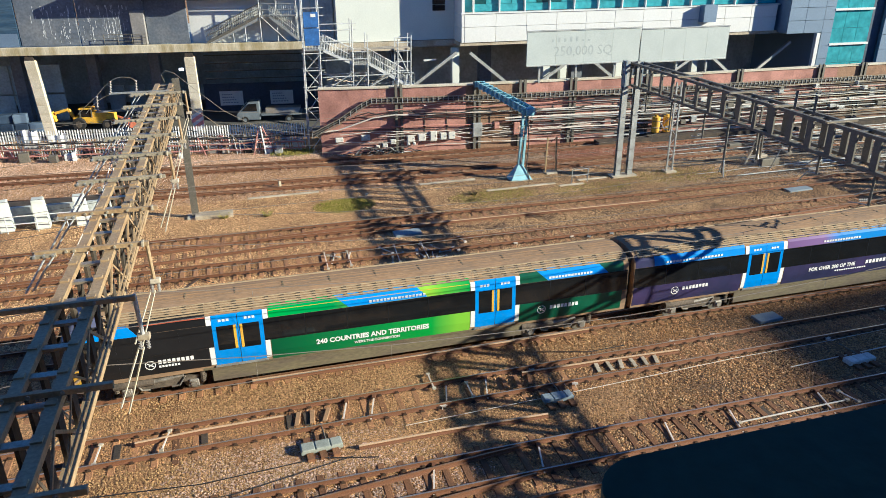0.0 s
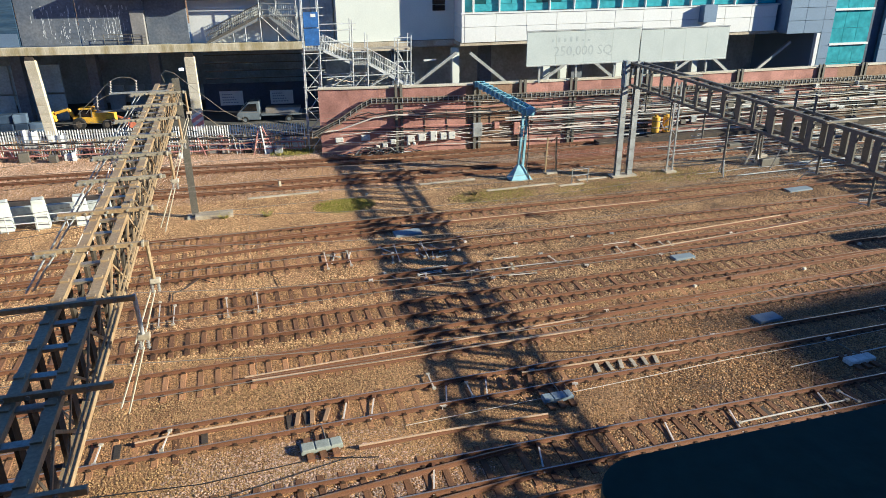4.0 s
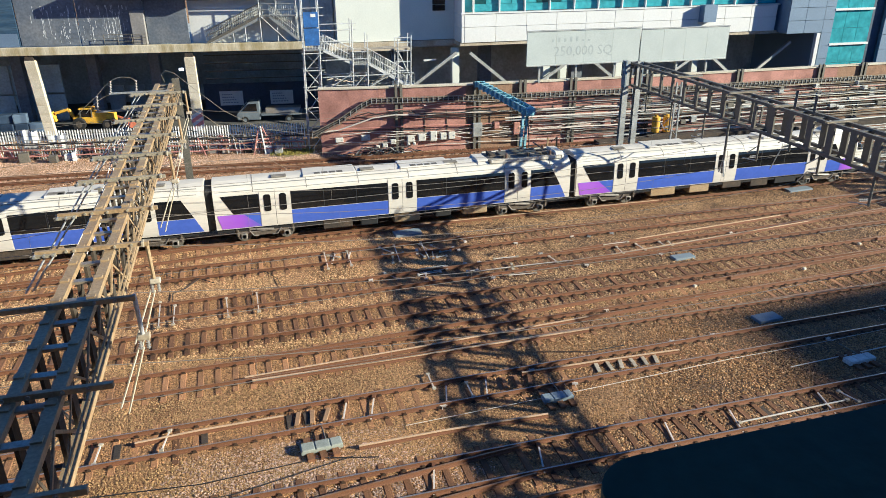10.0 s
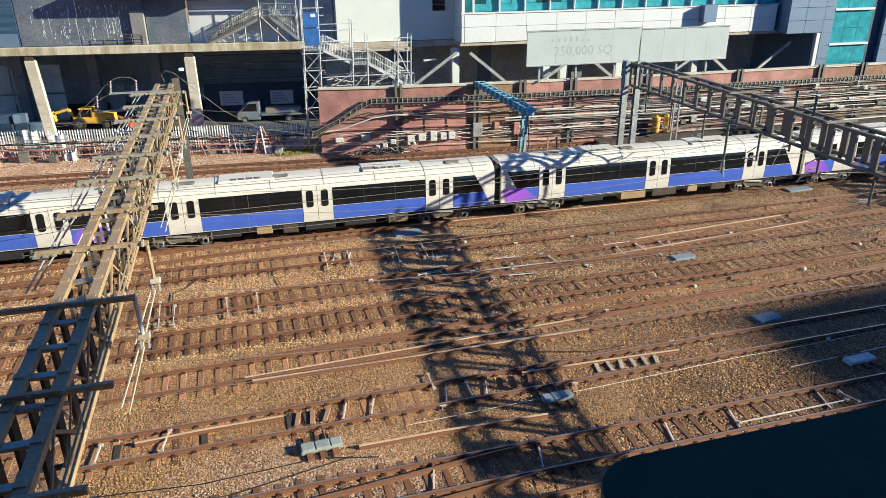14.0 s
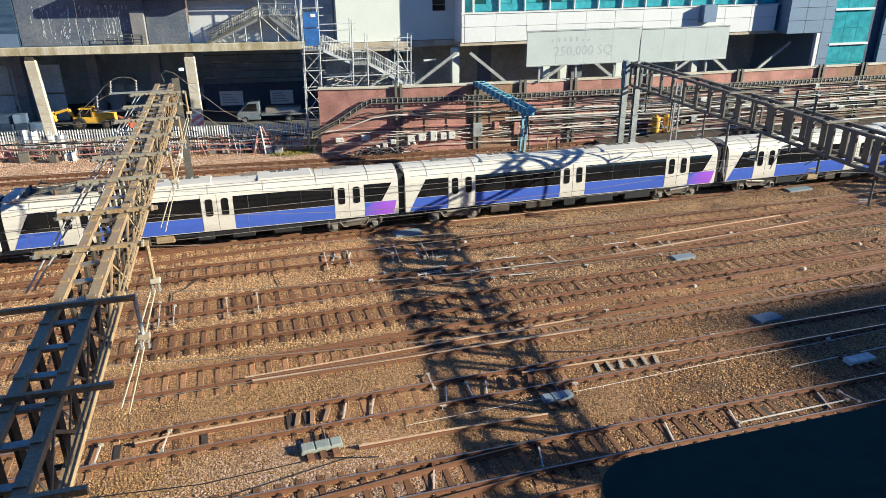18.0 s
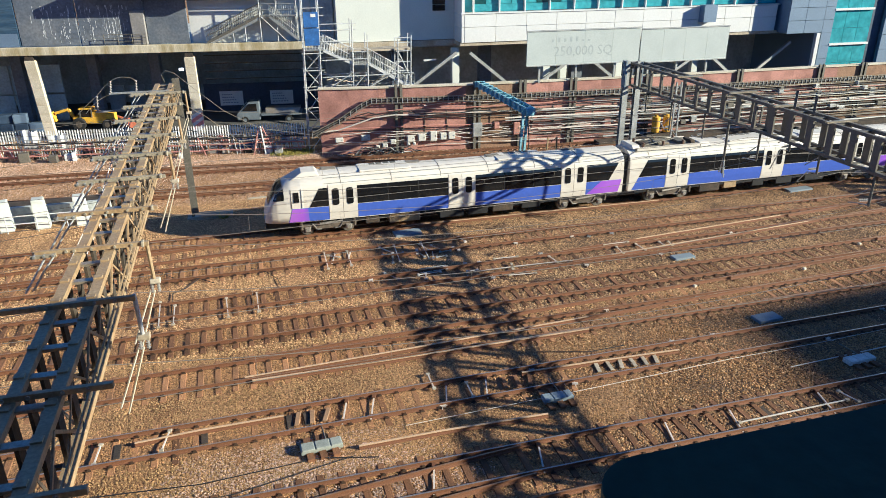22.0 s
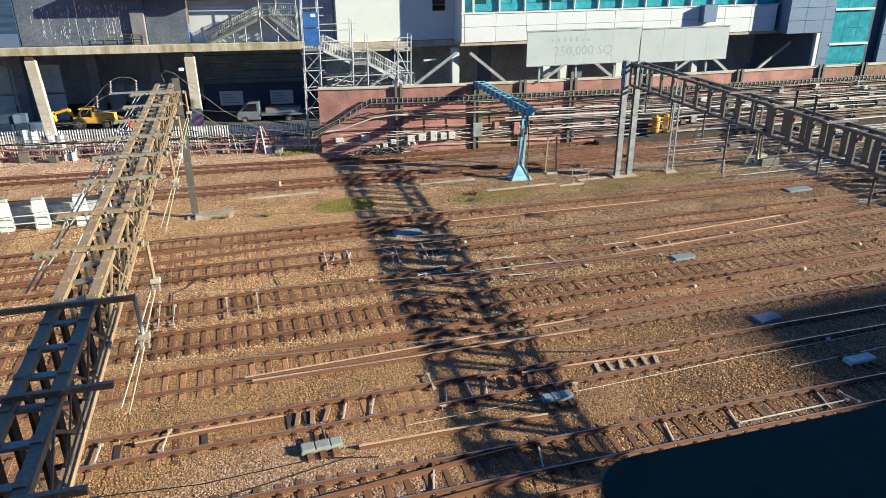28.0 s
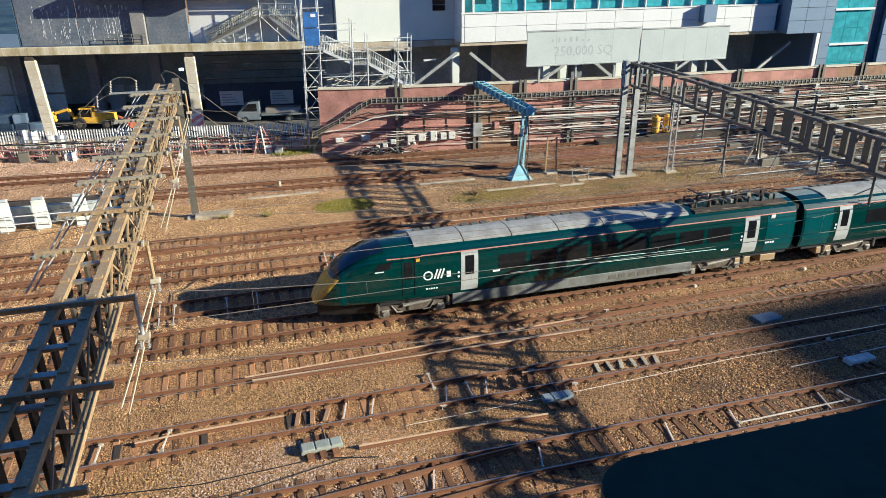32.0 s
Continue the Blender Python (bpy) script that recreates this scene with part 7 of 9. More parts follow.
for i in range(14):
    bm = bmesh.new()
    tube(bm, (-0.9 + i * 0.2, 0.6, 9.0 + 0.03 * i), (-0.9 + i * 0.2, 0.6, 11.6 - 0.05 * i), 0.018, 4)
    part("screen_bar", bm, GALV, t)
bm = bmesh.new()
box(bm, (-2.5, 0.5, 10.32), (0.8, 1.7, 10.42))
part("landing", bm, GALV, t)
stair_flight(t, (0.9, 0.4, 8.2), (-1.6, 0.4, 10.3), 0.9, 8, GALV)
for x in (-2.5, -1.0, 0.8):
    for y in (0.5, 1.7):
        bm = bmesh.new()
        tube(bm, (x, y, 8.05), (x, y, 12.2), 0.05, 6)
        part("post", bm, GALV, t)
for z in (10.9, 11.4, 12.1):
    bm = bmesh.new()
    tube(bm, (-2.5, 0.5, z), (0.8, 0.5, z), 0.035, 5)
    part("guard_rail", bm, GALV, t)
bm = bmesh.new()
tube(bm, (-2.4, 0.45, 10.3), (-0.2, 0.45, 8.1), 0.05, 5)
part("brace", bm, GALV, t)

# undercroft: navy hoarding, white notices, machines
bm = bmesh.new()
box(bm, (-10.0, 9.0, -0.3), (1.5, 9.2, 2.8))
tagged(part("hoarding", bm, NAVY), "dark navy site hoarding in the undercroft", "hoarding").matrix_world = FACE
for x0, x1, z0, z1 in ((-8.45, -6.05, 0.5, 2.0), (-3.2, -0.8, 0.5, 1.95)):
    t = thing("notice_board", "white notice board with faint unreadable print", "sign", FACE @ pose(x0, 8.97, z0), "notice boards")
    bm = bmesh.new()
    box(bm, (0, -0.02, 0), (x1 - x0, 0.02, z1 - z0))
    part("panel", bm, surface("dull_white_notice", (0.78, 0.78, 0.76), 0.8, var=0.1), t)
    bm = bmesh.new()
    for i in range(4):
        bars(bm, 0.25, 0.25 + i * 0.28, 1.7 - 0.2 * i, 0.1, 6)
    ob = part("print_bars", bm, GREYCLAD, t)
    ob.matrix_local = pose(0, -0.03, 0)
for x in (-27.5, -20.5, -14.5):
    bm = bmesh.new()
    box(bm, (x, 6.5, -0.3), (x + 1.0, 7.5, 7.38))
    part("inner_column", bm, DARKCLAD, b)
for i in range(3):
    bm = bmesh.new()
    box(bm, (-20.2 + i * 2.1, 10.8, -0.3), (-18.6 + i * 2.1, 11.0, 2.6))
    part("inner_door", bm, INNERDOOR, b)
for z in (3.4, 4.2, 5.0, 5.8):
    bm = bmesh.new()
    beam(bm, (-9.5, 8.5, z), (3, 8.5, z), 0.08, 0.1)
    part("duct_rail", bm, DARKSTEEL, b)
for i in range(4):
    for j in range(2):
        bm = bmesh.new()
        box(bm, (-33 + i * 2.45, 7.4, -0.2 + j * 2.9), (-30.7 + i * 2.45, 7.5, 2.5 + j * 2.9))
        part("inner_window", bm, INNERGLASS, b)
bm = bmesh.new()
box(bm, (-10.9, 2.9, 5.2), (-10.5, 3.0, 5.45))
lampmat = bpy.data.materials.new("lit_lamp")
lampmat.use_nodes = True
lampmat.node_tree.nodes["Principled BSDF"].inputs["Emission Color"].default_value = (1, 0.97, 0.9, 1)
lampmat.node_tree.nodes["Principled BSDF"].inputs["Emission Strength"].default_value = 2.5
part("bulkhead_lamp", bm, lampmat, b, "small lit white lamp")
# Red paled towards pink: sunlight on the barrier is put into the colour.
LITSTRIPE = surface("sunlit_red_stripe", (0.72, 0.30, 0.27), 0.6, var=0.15, scale=2, fine=12)
# barrier round the column foot
t = thing("barrier_board", "red and white striped barrier board at the column foot", "barrier", FACE @ pose(-9.0, -0.75, -0.1, 0, -4, 0))
for i in range(5):
    bm = bmesh.new()
    v = box(bm, (-0.5, -0.04, i * 0.34), (0.5, 0.04, i * 0.34 + 0.335))
    for q in v:
        q.co.z += (q.co.x + 0.5) * 0.6
        q.co.x *= 1.1
    part("stripe_board", bm, LITSTRIPE if i % 2 else WHITE, t)


REDOXIDE = surface("dull_red_oxide", (0.36, 0.11, 0.06), 0.65, var=0.3, scale=2, fine=12, bump=0.08)
DIGGER = surface("worn_orange_yellow", (0.80, 0.47, 0.03), 0.6, var=0.25, scale=1.5, fine=12, bump=0.08, tint=(0.55, 0.26, 0.03), amount=0.6)


def digger(m):
    """Backhoe machine: wheels, body, cab frame, folded arm with ram and bucket, front loader arm."""
    t = thing("excavator", "yellow wheeled excavator with folded arm in the undercroft", "excavator", m)
    for x, r in ((-1.3, 0.62), (1.3, 0.5)):
        for s in (-0.8, 0.8):
            bm = bmesh.new()
            tube(bm, (x, s - 0.2, r), (x, s + 0.2, r), r, 16)
            rounded(bm, 0.06)
            w_ = part("wheel", bm, BLACK, t)
            bm = bmesh.new()
            tube(bm, (x, s - 0.22, r), (x, s + 0.22, r), r * 0.5, 12)
            part("hub", bm, BOGIE, w_)
    bm = bmesh.new()
    box(bm, (-1.9, -0.6, 0.6), (1.9, 0.6, 1.2))
    for v in box(bm, (-0.2, -0.55, 1.2), (1.9, 0.55, 1.7)):
        if v.co.z > 1.5 and v.co.x > 1:
            v.co.z -= 0.25
    rounded(bm, 0.08, 2)
    part("body", bm, DIGGER, t)
    bm = bmesh.new()
    for x in (-1.2, -0.1):
        for y in (-0.6, 0.6):
            beam(bm, (x, y, 1.2), (x * 0.95, y * 0.9, 1.95), 0.08, 0.08, up=(0, 1, 0))
    part("cab_frame", bm, DARKSTEEL, t)
    bm = bmesh.new()
    box(bm, (-1.1, -0.52, 1.22), (-0.18, 0.52, 1.9))
    part("cab_glass", bm, TRAIN_GLASS, t)
    bm = bmesh.new()
    box(bm, (-1.3, -0.66, 1.95), (-0.05, 0.66, 2.05))
    rounded(bm, 0.05)
    part("cab_roof", bm, DIGGER, t)
    for p, q, w_, nm in (((-1.9, 0.1, 0.9), (-2.4, 0.1, 1.9), 0.3, "boom"), ((-2.4, 0.1, 1.9), (-3.7, 0.1, 1.55), 0.26, "dipper"), ((1.7, -0.75, 1.0), (2.9, -0.75, 0.5), 0.2, "loader_arm"), ((1.7, 0.75, 1.0), (2.9, 0.75, 0.5), 0.2, "loader_arm")):
        bm = bmesh.new()
        beam(bm, p, q, w_ * 0.8, w_)
        rounded(bm, 0.04)
        part(nm, bm, REDOXIDE if nm == "loader_arm" else DIGGER, t)
    bm = bmesh.new()
    tube(bm, (-2.0, 0.1, 1.5), (-2.9, 0.1, 1.95), 0.05, 8)
    part("ram", bm, GALV, t)
    for nm, pr in (("bucket", [(-3.9, 1.7), (-4.3, 1.3), (-4.1, 0.8), (-3.6, 0.8)]), ("loader_bucket", [(2.8, 0.1), (3.5, 0.05), (3.0, 0.5), (2.8, 0.8)])):
        bm = bmesh.new()
        w_ = 0.35 if nm == "bucket" else 0.95
        f = [[bm.verts.new((x, s * w_ + 0.1, z)) for x, z in pr] for s in (-1, 1)]
        bm.faces.new(f[0])
        bm.faces.new(f[1][::-1])
        for i in range(4):
            bm.faces.new((f[0][i], f[1][i], f[1][(i + 1) % 4], f[0][(i + 1) % 4]))
        bmesh.ops.recalc_face_normals(bm, faces=bm.faces[:])
        part(nm, bm, REDOXIDE if nm == "loader_bucket" else DIGGER, t)


digger(FACE @ pose(-19.6, 3.6, -0.22, 0, 0, 0))
# Truck grey kept dark: the undercroft's shade is put into the paint.
TRUCKGREY = surface("shade_dimmed_truck_grey", (0.17, 0.20, 0.23), 0.5, var=0.15, scale=1, fine=7)


def truck(m):
    """Flatbed truck: sloped cab with screen and side panes, bed, sheeted load, wheels, lamps."""
    t = thing("flatbed_truck", "pale grey flatbed truck parked in the undercroft", "truck", m)
    prof = [(-1.45, 0.35), (-1.5, 0.95), (-1.25, 1.2), (-0.35, 2.05), (0.75, 2.12), (0.8, 0.35)]
    bm = bmesh.new()
    f = [[bm.verts.new((x, s * (0.95 if z < 1.3 else 0.85), z)) for x, z in prof] for s in (-1, 1)]
    bm.faces.new(f[0])
    bm.faces.new(f[1][::-1])
    n = len(prof)
    for i in range(n):
        bm.faces.new((f[0][i], f[1][i], f[1][(i + 1) % n], f[0][(i + 1) % n]))
    bmesh.ops.recalc_face_normals(bm, faces=bm.faces[:])
    rounded(bm, 0.06, 2)
    part("cab", bm, TRUCKGREY, t)
    bm = bmesh.new()
    f = [[bm.verts.new((x, y, z)) for x, z in ((-0.95, 1.28), (-0.28, 1.95), (0.5, 1.97), (0.5, 1.25))] for y in (-0.97, -0.9)]
    bm.faces.new(f[0])
    bm.faces.new(f[1][::-1])
    for i in range(4):
        bm.faces.new((f[0][i], f[1][i], f[1][(i + 1) % 4], f[0][(i + 1) % 4]))
    bmesh.ops.recalc_face_normals(bm, faces=bm.faces[:])
    part("side_window", bm, TRAIN_GLASS, t)
    bm = bmesh.new()
    beam(bm, (-1.2, 0, 1.3), (-0.42, 0, 2.04), 1.5, 0.05)
    part("windscreen", bm, TRAIN_GLASS, t)
    bm = bmesh.new()
    box(bm, (-1.53, -0.9, 0.4), (-1.46, 0.9, 0.62))
    part("bumper", bm, DARKSTEEL, t)
    for y in (-0.7, 0.7):
        bm = bmesh.new()
        box(bm, (-1.54, y - 0.14, 0.68), (-1.48, y + 0.14, 0.86))
        part("headlight", bm, GALV, t)
    bm = bmesh.new()
    box(bm, (0.9, -1.0, 0.75), (4.9, 1.0, 0.92))
    part("flatbed", bm, TRUCKGREY, t)
    bm = bmesh.new()
    for v in box(bm, (1.3, -0.8, 0.93), (4.6, 0.8, 1.45)):
        if v.co.z > 1.2:
            v.co.x = 1.3 + (v.co.x - 1.3) * 1.08
            v.co.y *= 0.7
    rounded(bm, 0.1, 2)
    part("sheeted_load", bm, GREYSTEEL, t)
    for x in (-0.75, 3.6):
        for y in (-0.85, 0.85):
            bm = bmesh.new()
            tube(bm, (x, y - 0.12, 0.36), (x, y + 0.12, 0.36), 0.36, 14)
            w_ = part("wheel", bm, BLACK, t)
            bm = bmesh.new()
            tube(bm, (x, y - 0.13, 0.36), (x, y + 0.13, 0.36), 0.18, 10)
            part("rim", bm, TRUCKGREY, w_)


truck(FACE @ pose(-4.6, 4.5, -0.3))
for i in range(7):
    bm = bmesh.new()
    box(bm, (0, 0, 0), (1.25, 0.9, 0.85))
    rounded(bm, 0.12, 2)
    solid("bulk_bag", "dark blue sheeted bulk bag stacked in the undercroft", "bag", bm, DARKBLUE if i % 3 else GREYCLAD, FACE @ pose(-29.5 + (i % 4) * 1.35, 2.6, -0.2 + (i // 4) * 0.86, 0, 0, 4 * i - 10), "bulk bags")


# ---- palisade fence and cable run at the wall foot ----
def fence_y(x):
    return 66.4 - 0.155 * (x + 16.7) * 0.95


t = thing("palisade_fence", "pale grey galvanised steel palisade fence", "fence")
bm = bmesh.new()
v = box(bm, (-0.042, -0.012, 0), (0.042, 0.012, 2.15))
tip = box(bm, (-0.05, -0.012, 2.15), (0.05, 0.012, 2.3))
for q in tip:
    if q.co.z > 2.2:
        q.co.x *= 0.2
pale_me = to_mesh("pale", bm)
pale_me.materials.append(surface("pale_galvanised", (0.86, 0.86, 0.85), 0.6, 0.0, var=0.15, scale=1, fine=9, per_object=0.4))
x = -30.0
while x < 4.3:
    ob = part("pale", pale_me, None, t)
    ob.matrix_local = pose(x, fence_y(x), -0.25)
    x += 0.215
for z in (0.35, 1.6):
    bm = bmesh.new()
    beam(bm, (-30, fence_y(-30) + 0.05, z), (4.3, fence_y(4.3) + 0.05, z), 0.05, 0.07)
    part("rail", bm, GALV, t)
for i in range(13):
    x = -30 + i * 2.8
    bm = bmesh.new()
    beam(bm, (x, fence_y(x) + 0.1, -0.3), (x, fence_y(x) + 0.1, 2.0), 0.08, 0.08, up=(0, 1, 0))
    part("post", bm, GALV, t)

# raised cable run: stanchions, trays, pipes
t = thing("cable_run", "raised lineside cable run with pipes on rusty stanchions", "cable run")
for i in range(22):
    x = -28 + i * 1.5
    y = fence_y(x) - 1.2
    bm = bmesh.new()
    beam(bm, (x, y, -0.3), (x, y, 1.5), 0.07, 0.07, up=(0, 1, 0))
    beam(bm, (x, y - 0.3, 1.15), (x, y + 0.3, 1.15), 0.05, 0.05)
    beam(bm, (x, y - 0.3, 0.6), (x, y + 0.3, 0.6), 0.05, 0.05)
    part("stanchion", bm, TANSTEEL if i % 3 else GALV, t)
for z, o, r_, mat in ((1.22, -0.2, 0.06, CABLE), (1.25, 0.1, 0.05, PALECABLE), (0.72, -0.15, 0.06, PINKPIPE), (0.68, 0.15, 0.05, PALECABLE), (1.5, 0.0, 0.03, GALV), (0.25, -0.35, 0.06, PINKPIPE), (0.95, -0.3, 0.03, CABLE), (1.35, -0.28, 0.03, CABLE)):
    bm = bmesh.new()
    rr = random.Random(int(z * 100))
    line_of(bm, [(-29 + i * 1.1, fence_y(-29 + i * 1.1) - 1.2 + o, z + rr.uniform(-0.07, 0.05)) for i in range(31)], r_, 5)
    part("pipe", bm, mat, t)
# clutter: cabinets, drums, bags along the run
rr = random.Random(9)
for i in range(26):
    x = rr.uniform(-27, 3.5)
    if -14 < x < -5 and rr.random() < 0.5:
        continue
    y = fence_y(x) - rr.uniform(0.4, 2.2)
    w_, h = rr.uniform(0.3, 0.9), rr.uniform(0.3, 1.0)
    bm = bmesh.new()
    box(bm, (-w_ / 2, -0.25, 0), (w_ / 2, 0.25, h))
    rounded(bm, 0.04)
    mat = rr.choice([GALV, WHITE, BLACK, DARKSTEEL, BLACK, DARKSTEEL])
    name = {"white_cladding": "white", "black_rubber": "black", "pink_pipe": "faded red", "galvanised_steel": "grey metal", "weathered_concrete": "pale concrete"}.get(mat.name, "dark metal")
    solid("equipment_box", name + " lineside equipment box by the fence", "equipment box", bm, mat, pose(x, y, -0.22, 0, 0, rr.uniform(-8, 8)), "equipment boxes")
# orange-red netting posts and leaning rails along the run
HOTRED = surface("faded_red_rail", (0.60, 0.27, 0.23), 0.7, var=0.25, scale=1, fine=8)
for i in range(64):
    x = -27 + i * 0.49 + rr.uniform(-0.3, 0.3)
    y = fence_y(x) - rr.uniform(0.5, 1.6)
    bm = bmesh.new()
    if i % 3 == 0:
        line_of(bm, [(-0.8, 0, 0.05), (-0.75, 0, 1.2), (0.75, 0, 1.25), (0.8, 0, 0.05)], 0.035, 6)
        solid("guard_frame", "red tubular guard frame by the fence" if i % 4 == 0 else "white tubular guard frame by the fence", "barrier", bm, HOTRED if i % 4 == 0 else WHITE, pose(x, y, -0.22, rr.uniform(-6, 6), 0, rr.uniform(-14, 4)), "guard frames")
    else:
        e = rr.uniform(-0.7, 0.7)
        line_of(bm, [(0, 0, 0.05), (e * 0.5, 0.1, 0.9), (e, 0.15, rr.uniform(1.3, 2.0))], rr.uniform(0.025, 0.05), 5)
        solid("leaning_pole", rr.choice(["dark", "pale"]) + " thin pole leaning on the cable run", "pole", bm, rr.choice([GALV, WHITE, WHITE, TANSTEEL, HOTRED, CABLE]), pose(x, y, -0.24), "leaning poles")
for i in range(10):
    x0 = rr.uniform(-28, -4)
    z = rr.uniform(0.2, 1.9)
    n_ = rr.randint(5, 12)
    bm = bmesh.new()
    line_of(bm, [(x0 + j * 0.9, fence_y(x0 + j * 0.9) - 0.6 - 0.08 * i, z + 0.18 * math.sin(j * 1.3 + i) + rr.uniform(-0.05, 0.05)) for j in range(n_)], rr.uniform(0.018, 0.035), 5)
    solid("looped_cable", "thin cable looped along the fence run", "cable", bm, rr.choice([CABLE, CABLE, PALECABLE, HOTRED]), None, "looped cables")
# torn sheets and nets hung on the fence
for i, (x, w_, z0, z1, m_) in enumerate(((-25.5, 1.6, 0.4, 1.7, HOTRED), (-23.2, 1.2, 0.3, 1.2, WHITE), (-21.0, 2.0, 0.2, 1.0, HOTRED), (-18.4, 1.3, 0.5, 2.3, WHITE), (-16.2, 1.5, 0.5, 1.9, WHITE), (-13.9, 0.9, 0.3, 1.1, HOTRED), (-2.8, 1.0, 0.4, 1.3, HOTRED), (-0.9, 1.4, 0.2, 1.1, BLUETARP), (1.0, 1.1, 0.5, 1.5, HOTRED), (2.4, 0.8, 0.3, 1.2, WHITE))):
    bm = bmesh.new()
    n_ = 6
    f_ = [[bm.verts.new((-w_ / 2 + w_ * j / n_, 0.07 * math.sin(j * 1.9 + i) - d_, z + 0.12 * math.sin(j * 1.1 + i * 2))) for j in range(n_ + 1)] for d_ in (0.0, 0.02) for z in (z0, z1)]
    for a_, c_, flip_ in ((0, 1, 0), (2, 3, 1)):
        for j in range(n_):
            q_ = (f_[a_][j], f_[a_][j + 1], f_[c_][j + 1], f_[c_][j])
            bm.faces.new(q_ if flip_ else q_[::-1])
    for a_, c_ in ((0, 2), (1, 3)):
        for j in range(n_):
            bm.faces.new((f_[a_][j], f_[a_][j + 1], f_[c_][j + 1], f_[c_][j]))
    for j in (0, n_):
        bm.faces.new((f_[0][j], f_[1][j], f_[3][j], f_[2][j]))
    bmesh.ops.recalc_face_normals(bm, faces=bm.faces[:])
    solid("hung_sheet", {"faded_red_rail": "faded red", "white_cladding": "dirty white"}.get(m_.name, "blue") + " sheet hung on the fence", "sheet", bm, m_, pose(x, fence_y(x) - 0.16, -0.2, 0, 0, -8), "hung sheets")
# red and white ladder frame against the run
t = thing("tripod_frame", "red and pale tripod frame leaning at the cable run", "frame", pose(0.6, 62.2, -0.25))
for a, c, m_ in (((-0.9, 0, 0), (-0.3, 0.4, 2.3), PINKPIPE), ((0.1, -0.2, 0), (-0.15, 0.3, 2.4), WHITE), ((0.9, 0, 0), (0.0, 0.4, 2.3), PINKPIPE), ((-0.6, 0.2, 1.2), (0.5, 0.2, 1.3), PINKPIPE), ((-0.4, 0.3, 1.9), (0.2, 0.3, 2.0), PINKPIPE)):
    bm = bmesh.new()
    tube(bm, a, c, 0.06, 6)
    part("leg", bm, m_, t)


# ---- services on the boundary wall ----
def wall_run(name, label, pts, r, mat, n=5, off=0.25):
    bm = bmesh.new()
    line_of(bm, [(x, wall_y(max(x, 5.4)) - off, z) for x, z in pts], r, n)
    solid(name, label, "pipe", bm, mat, None, "wall pipes")


def wavy(x0, x1, z0, z1, amp, seed, step=2.2):
    rr_ = random.Random(seed)
    n = int((x1 - x0) / step)
    return [(x0 + (x1 - x0) * i / n, z0 + (z1 - z0) * i / n + rr_.uniform(-amp, amp)) for i in range(n + 1)]


t = thing("cable_tray", "dark ladder cable tray bracketed along the wall", "cable tray")
tray = [(4.6, 1.6), (6.9, 2.7), (8.8, 3.95), (9.6, 4.35)] + [(9.6 + i * 3.0, 4.33 - i * 0.012) for i in range(1, 22)]
for dz in (-0.22, 0.22):
    bm = bmesh.new()
    line_of(bm, [(x0, wall_y(max(x0, 5.4)) - 0.35, z0 + dz) for x0, z0 in tray], 0.048, 4)
    part("tray_rail", bm, GREYSTEEL, t)
rungs = []
for (x0, z0), (x1, z1) in zip(tray, tray[1:]):
    n = max(1, round((x1 - x0) / 0.45))
    for i in range(n):
        f = i / n
        x = x0 + (x1 - x0) * f
        bm = bmesh.new()
        zz = z0 + (z1 - z0) * f
        beam(bm, (x, wall_y(max(x, 5.4)) - 0.36, zz - 0.24), (x, wall_y(max(x, 5.4)) - 0.36, zz + 0.24), 0.05, 0.05, up=(0, 1, 0))
        part("tray_rung", bm, GALV, t)
for k, z in enumerate((-0.08, 0.02, 0.1)):
    bm = bmesh.new()
    line_of(bm, [(x, wall_y(max(x, 5.4)) - 0.3, zz + z) for x, zz in tray], 0.05, 5)
    part("tray_cable", bm, CABLE if k != 1 else DARKSTEEL, t)
wall_run("wall_hose", "pale hose sagging along the wall", [(4.8, 1.75), (6.8, 1.95), (8.2, 2.4), (9.7, 2.9), (11.5, 3.1)] + wavy(13.5, 64, 3.05, 2.8, 0.06, 1), 0.075, PALECABLE)
wall_run("wall_hose", "pink pipe along the wall", [(5.6, 2.4), (8.5, 3.1), (11, 3.45)] + wavy(13, 64, 3.55, 3.35, 0.05, 2), 0.045, PINKPIPE)
wall_run("wall_pipe", "rusty pipe along the wall", wavy(6.5, 64, 2.05, 2.1, 0.09, 3), 0.05, PINKPIPE)
wall_run("wall_pipe", "pale steel pipe along the wall", wavy(21, 64, 2.45, 2.3, 0.03, 4), 0.075, PALECABLE, 5, 0.4)
wall_run("wall_pipe", "pale steel pipe along the wall", wavy(21, 64, 2.22, 2.05, 0.03, 5), 0.06, GALV, 5, 0.5)
wall_run("wall_pipe", "black cable along the wall", wavy(8, 64, 1.8, 1.75, 0.12, 6), 0.04, CABLE, 5, 0.3)
wall_run("wall_pipe", "pale steel pipe along the wall", wavy(24, 64, 1.35, 1.15, 0.04, 7), 0.07, PALECABLE, 5, 0.5)
wall_run("wall_pipe", "black cable along the wall", wavy(30, 64, 3.9, 3.8, 0.06, 8), 0.05, CABLE)
wall_run("wall_pipe", "rusty pipe along the wall", wavy(28, 64, 0.75, 0.7, 0.05, 9), 0.06, DARKSTEEL, 5, 0.7)
wall_run("wall_pipe", "pale steel pipe along the wall", wavy(30, 64, 1.65, 1.6, 0.03, 10), 0.05, GALV, 5, 0.5)
wall_run("wall_pipe", "pale steel pipe along the wall", wavy(30, 64, 0.42, 0.35, 0.03, 11), 0.09, GALV, 5, 0.9)
wall_run("wall_pipe", "black cable along the wall", wavy(12, 64, 2.75, 2.6, 0.1, 12), 0.035, CABLE)
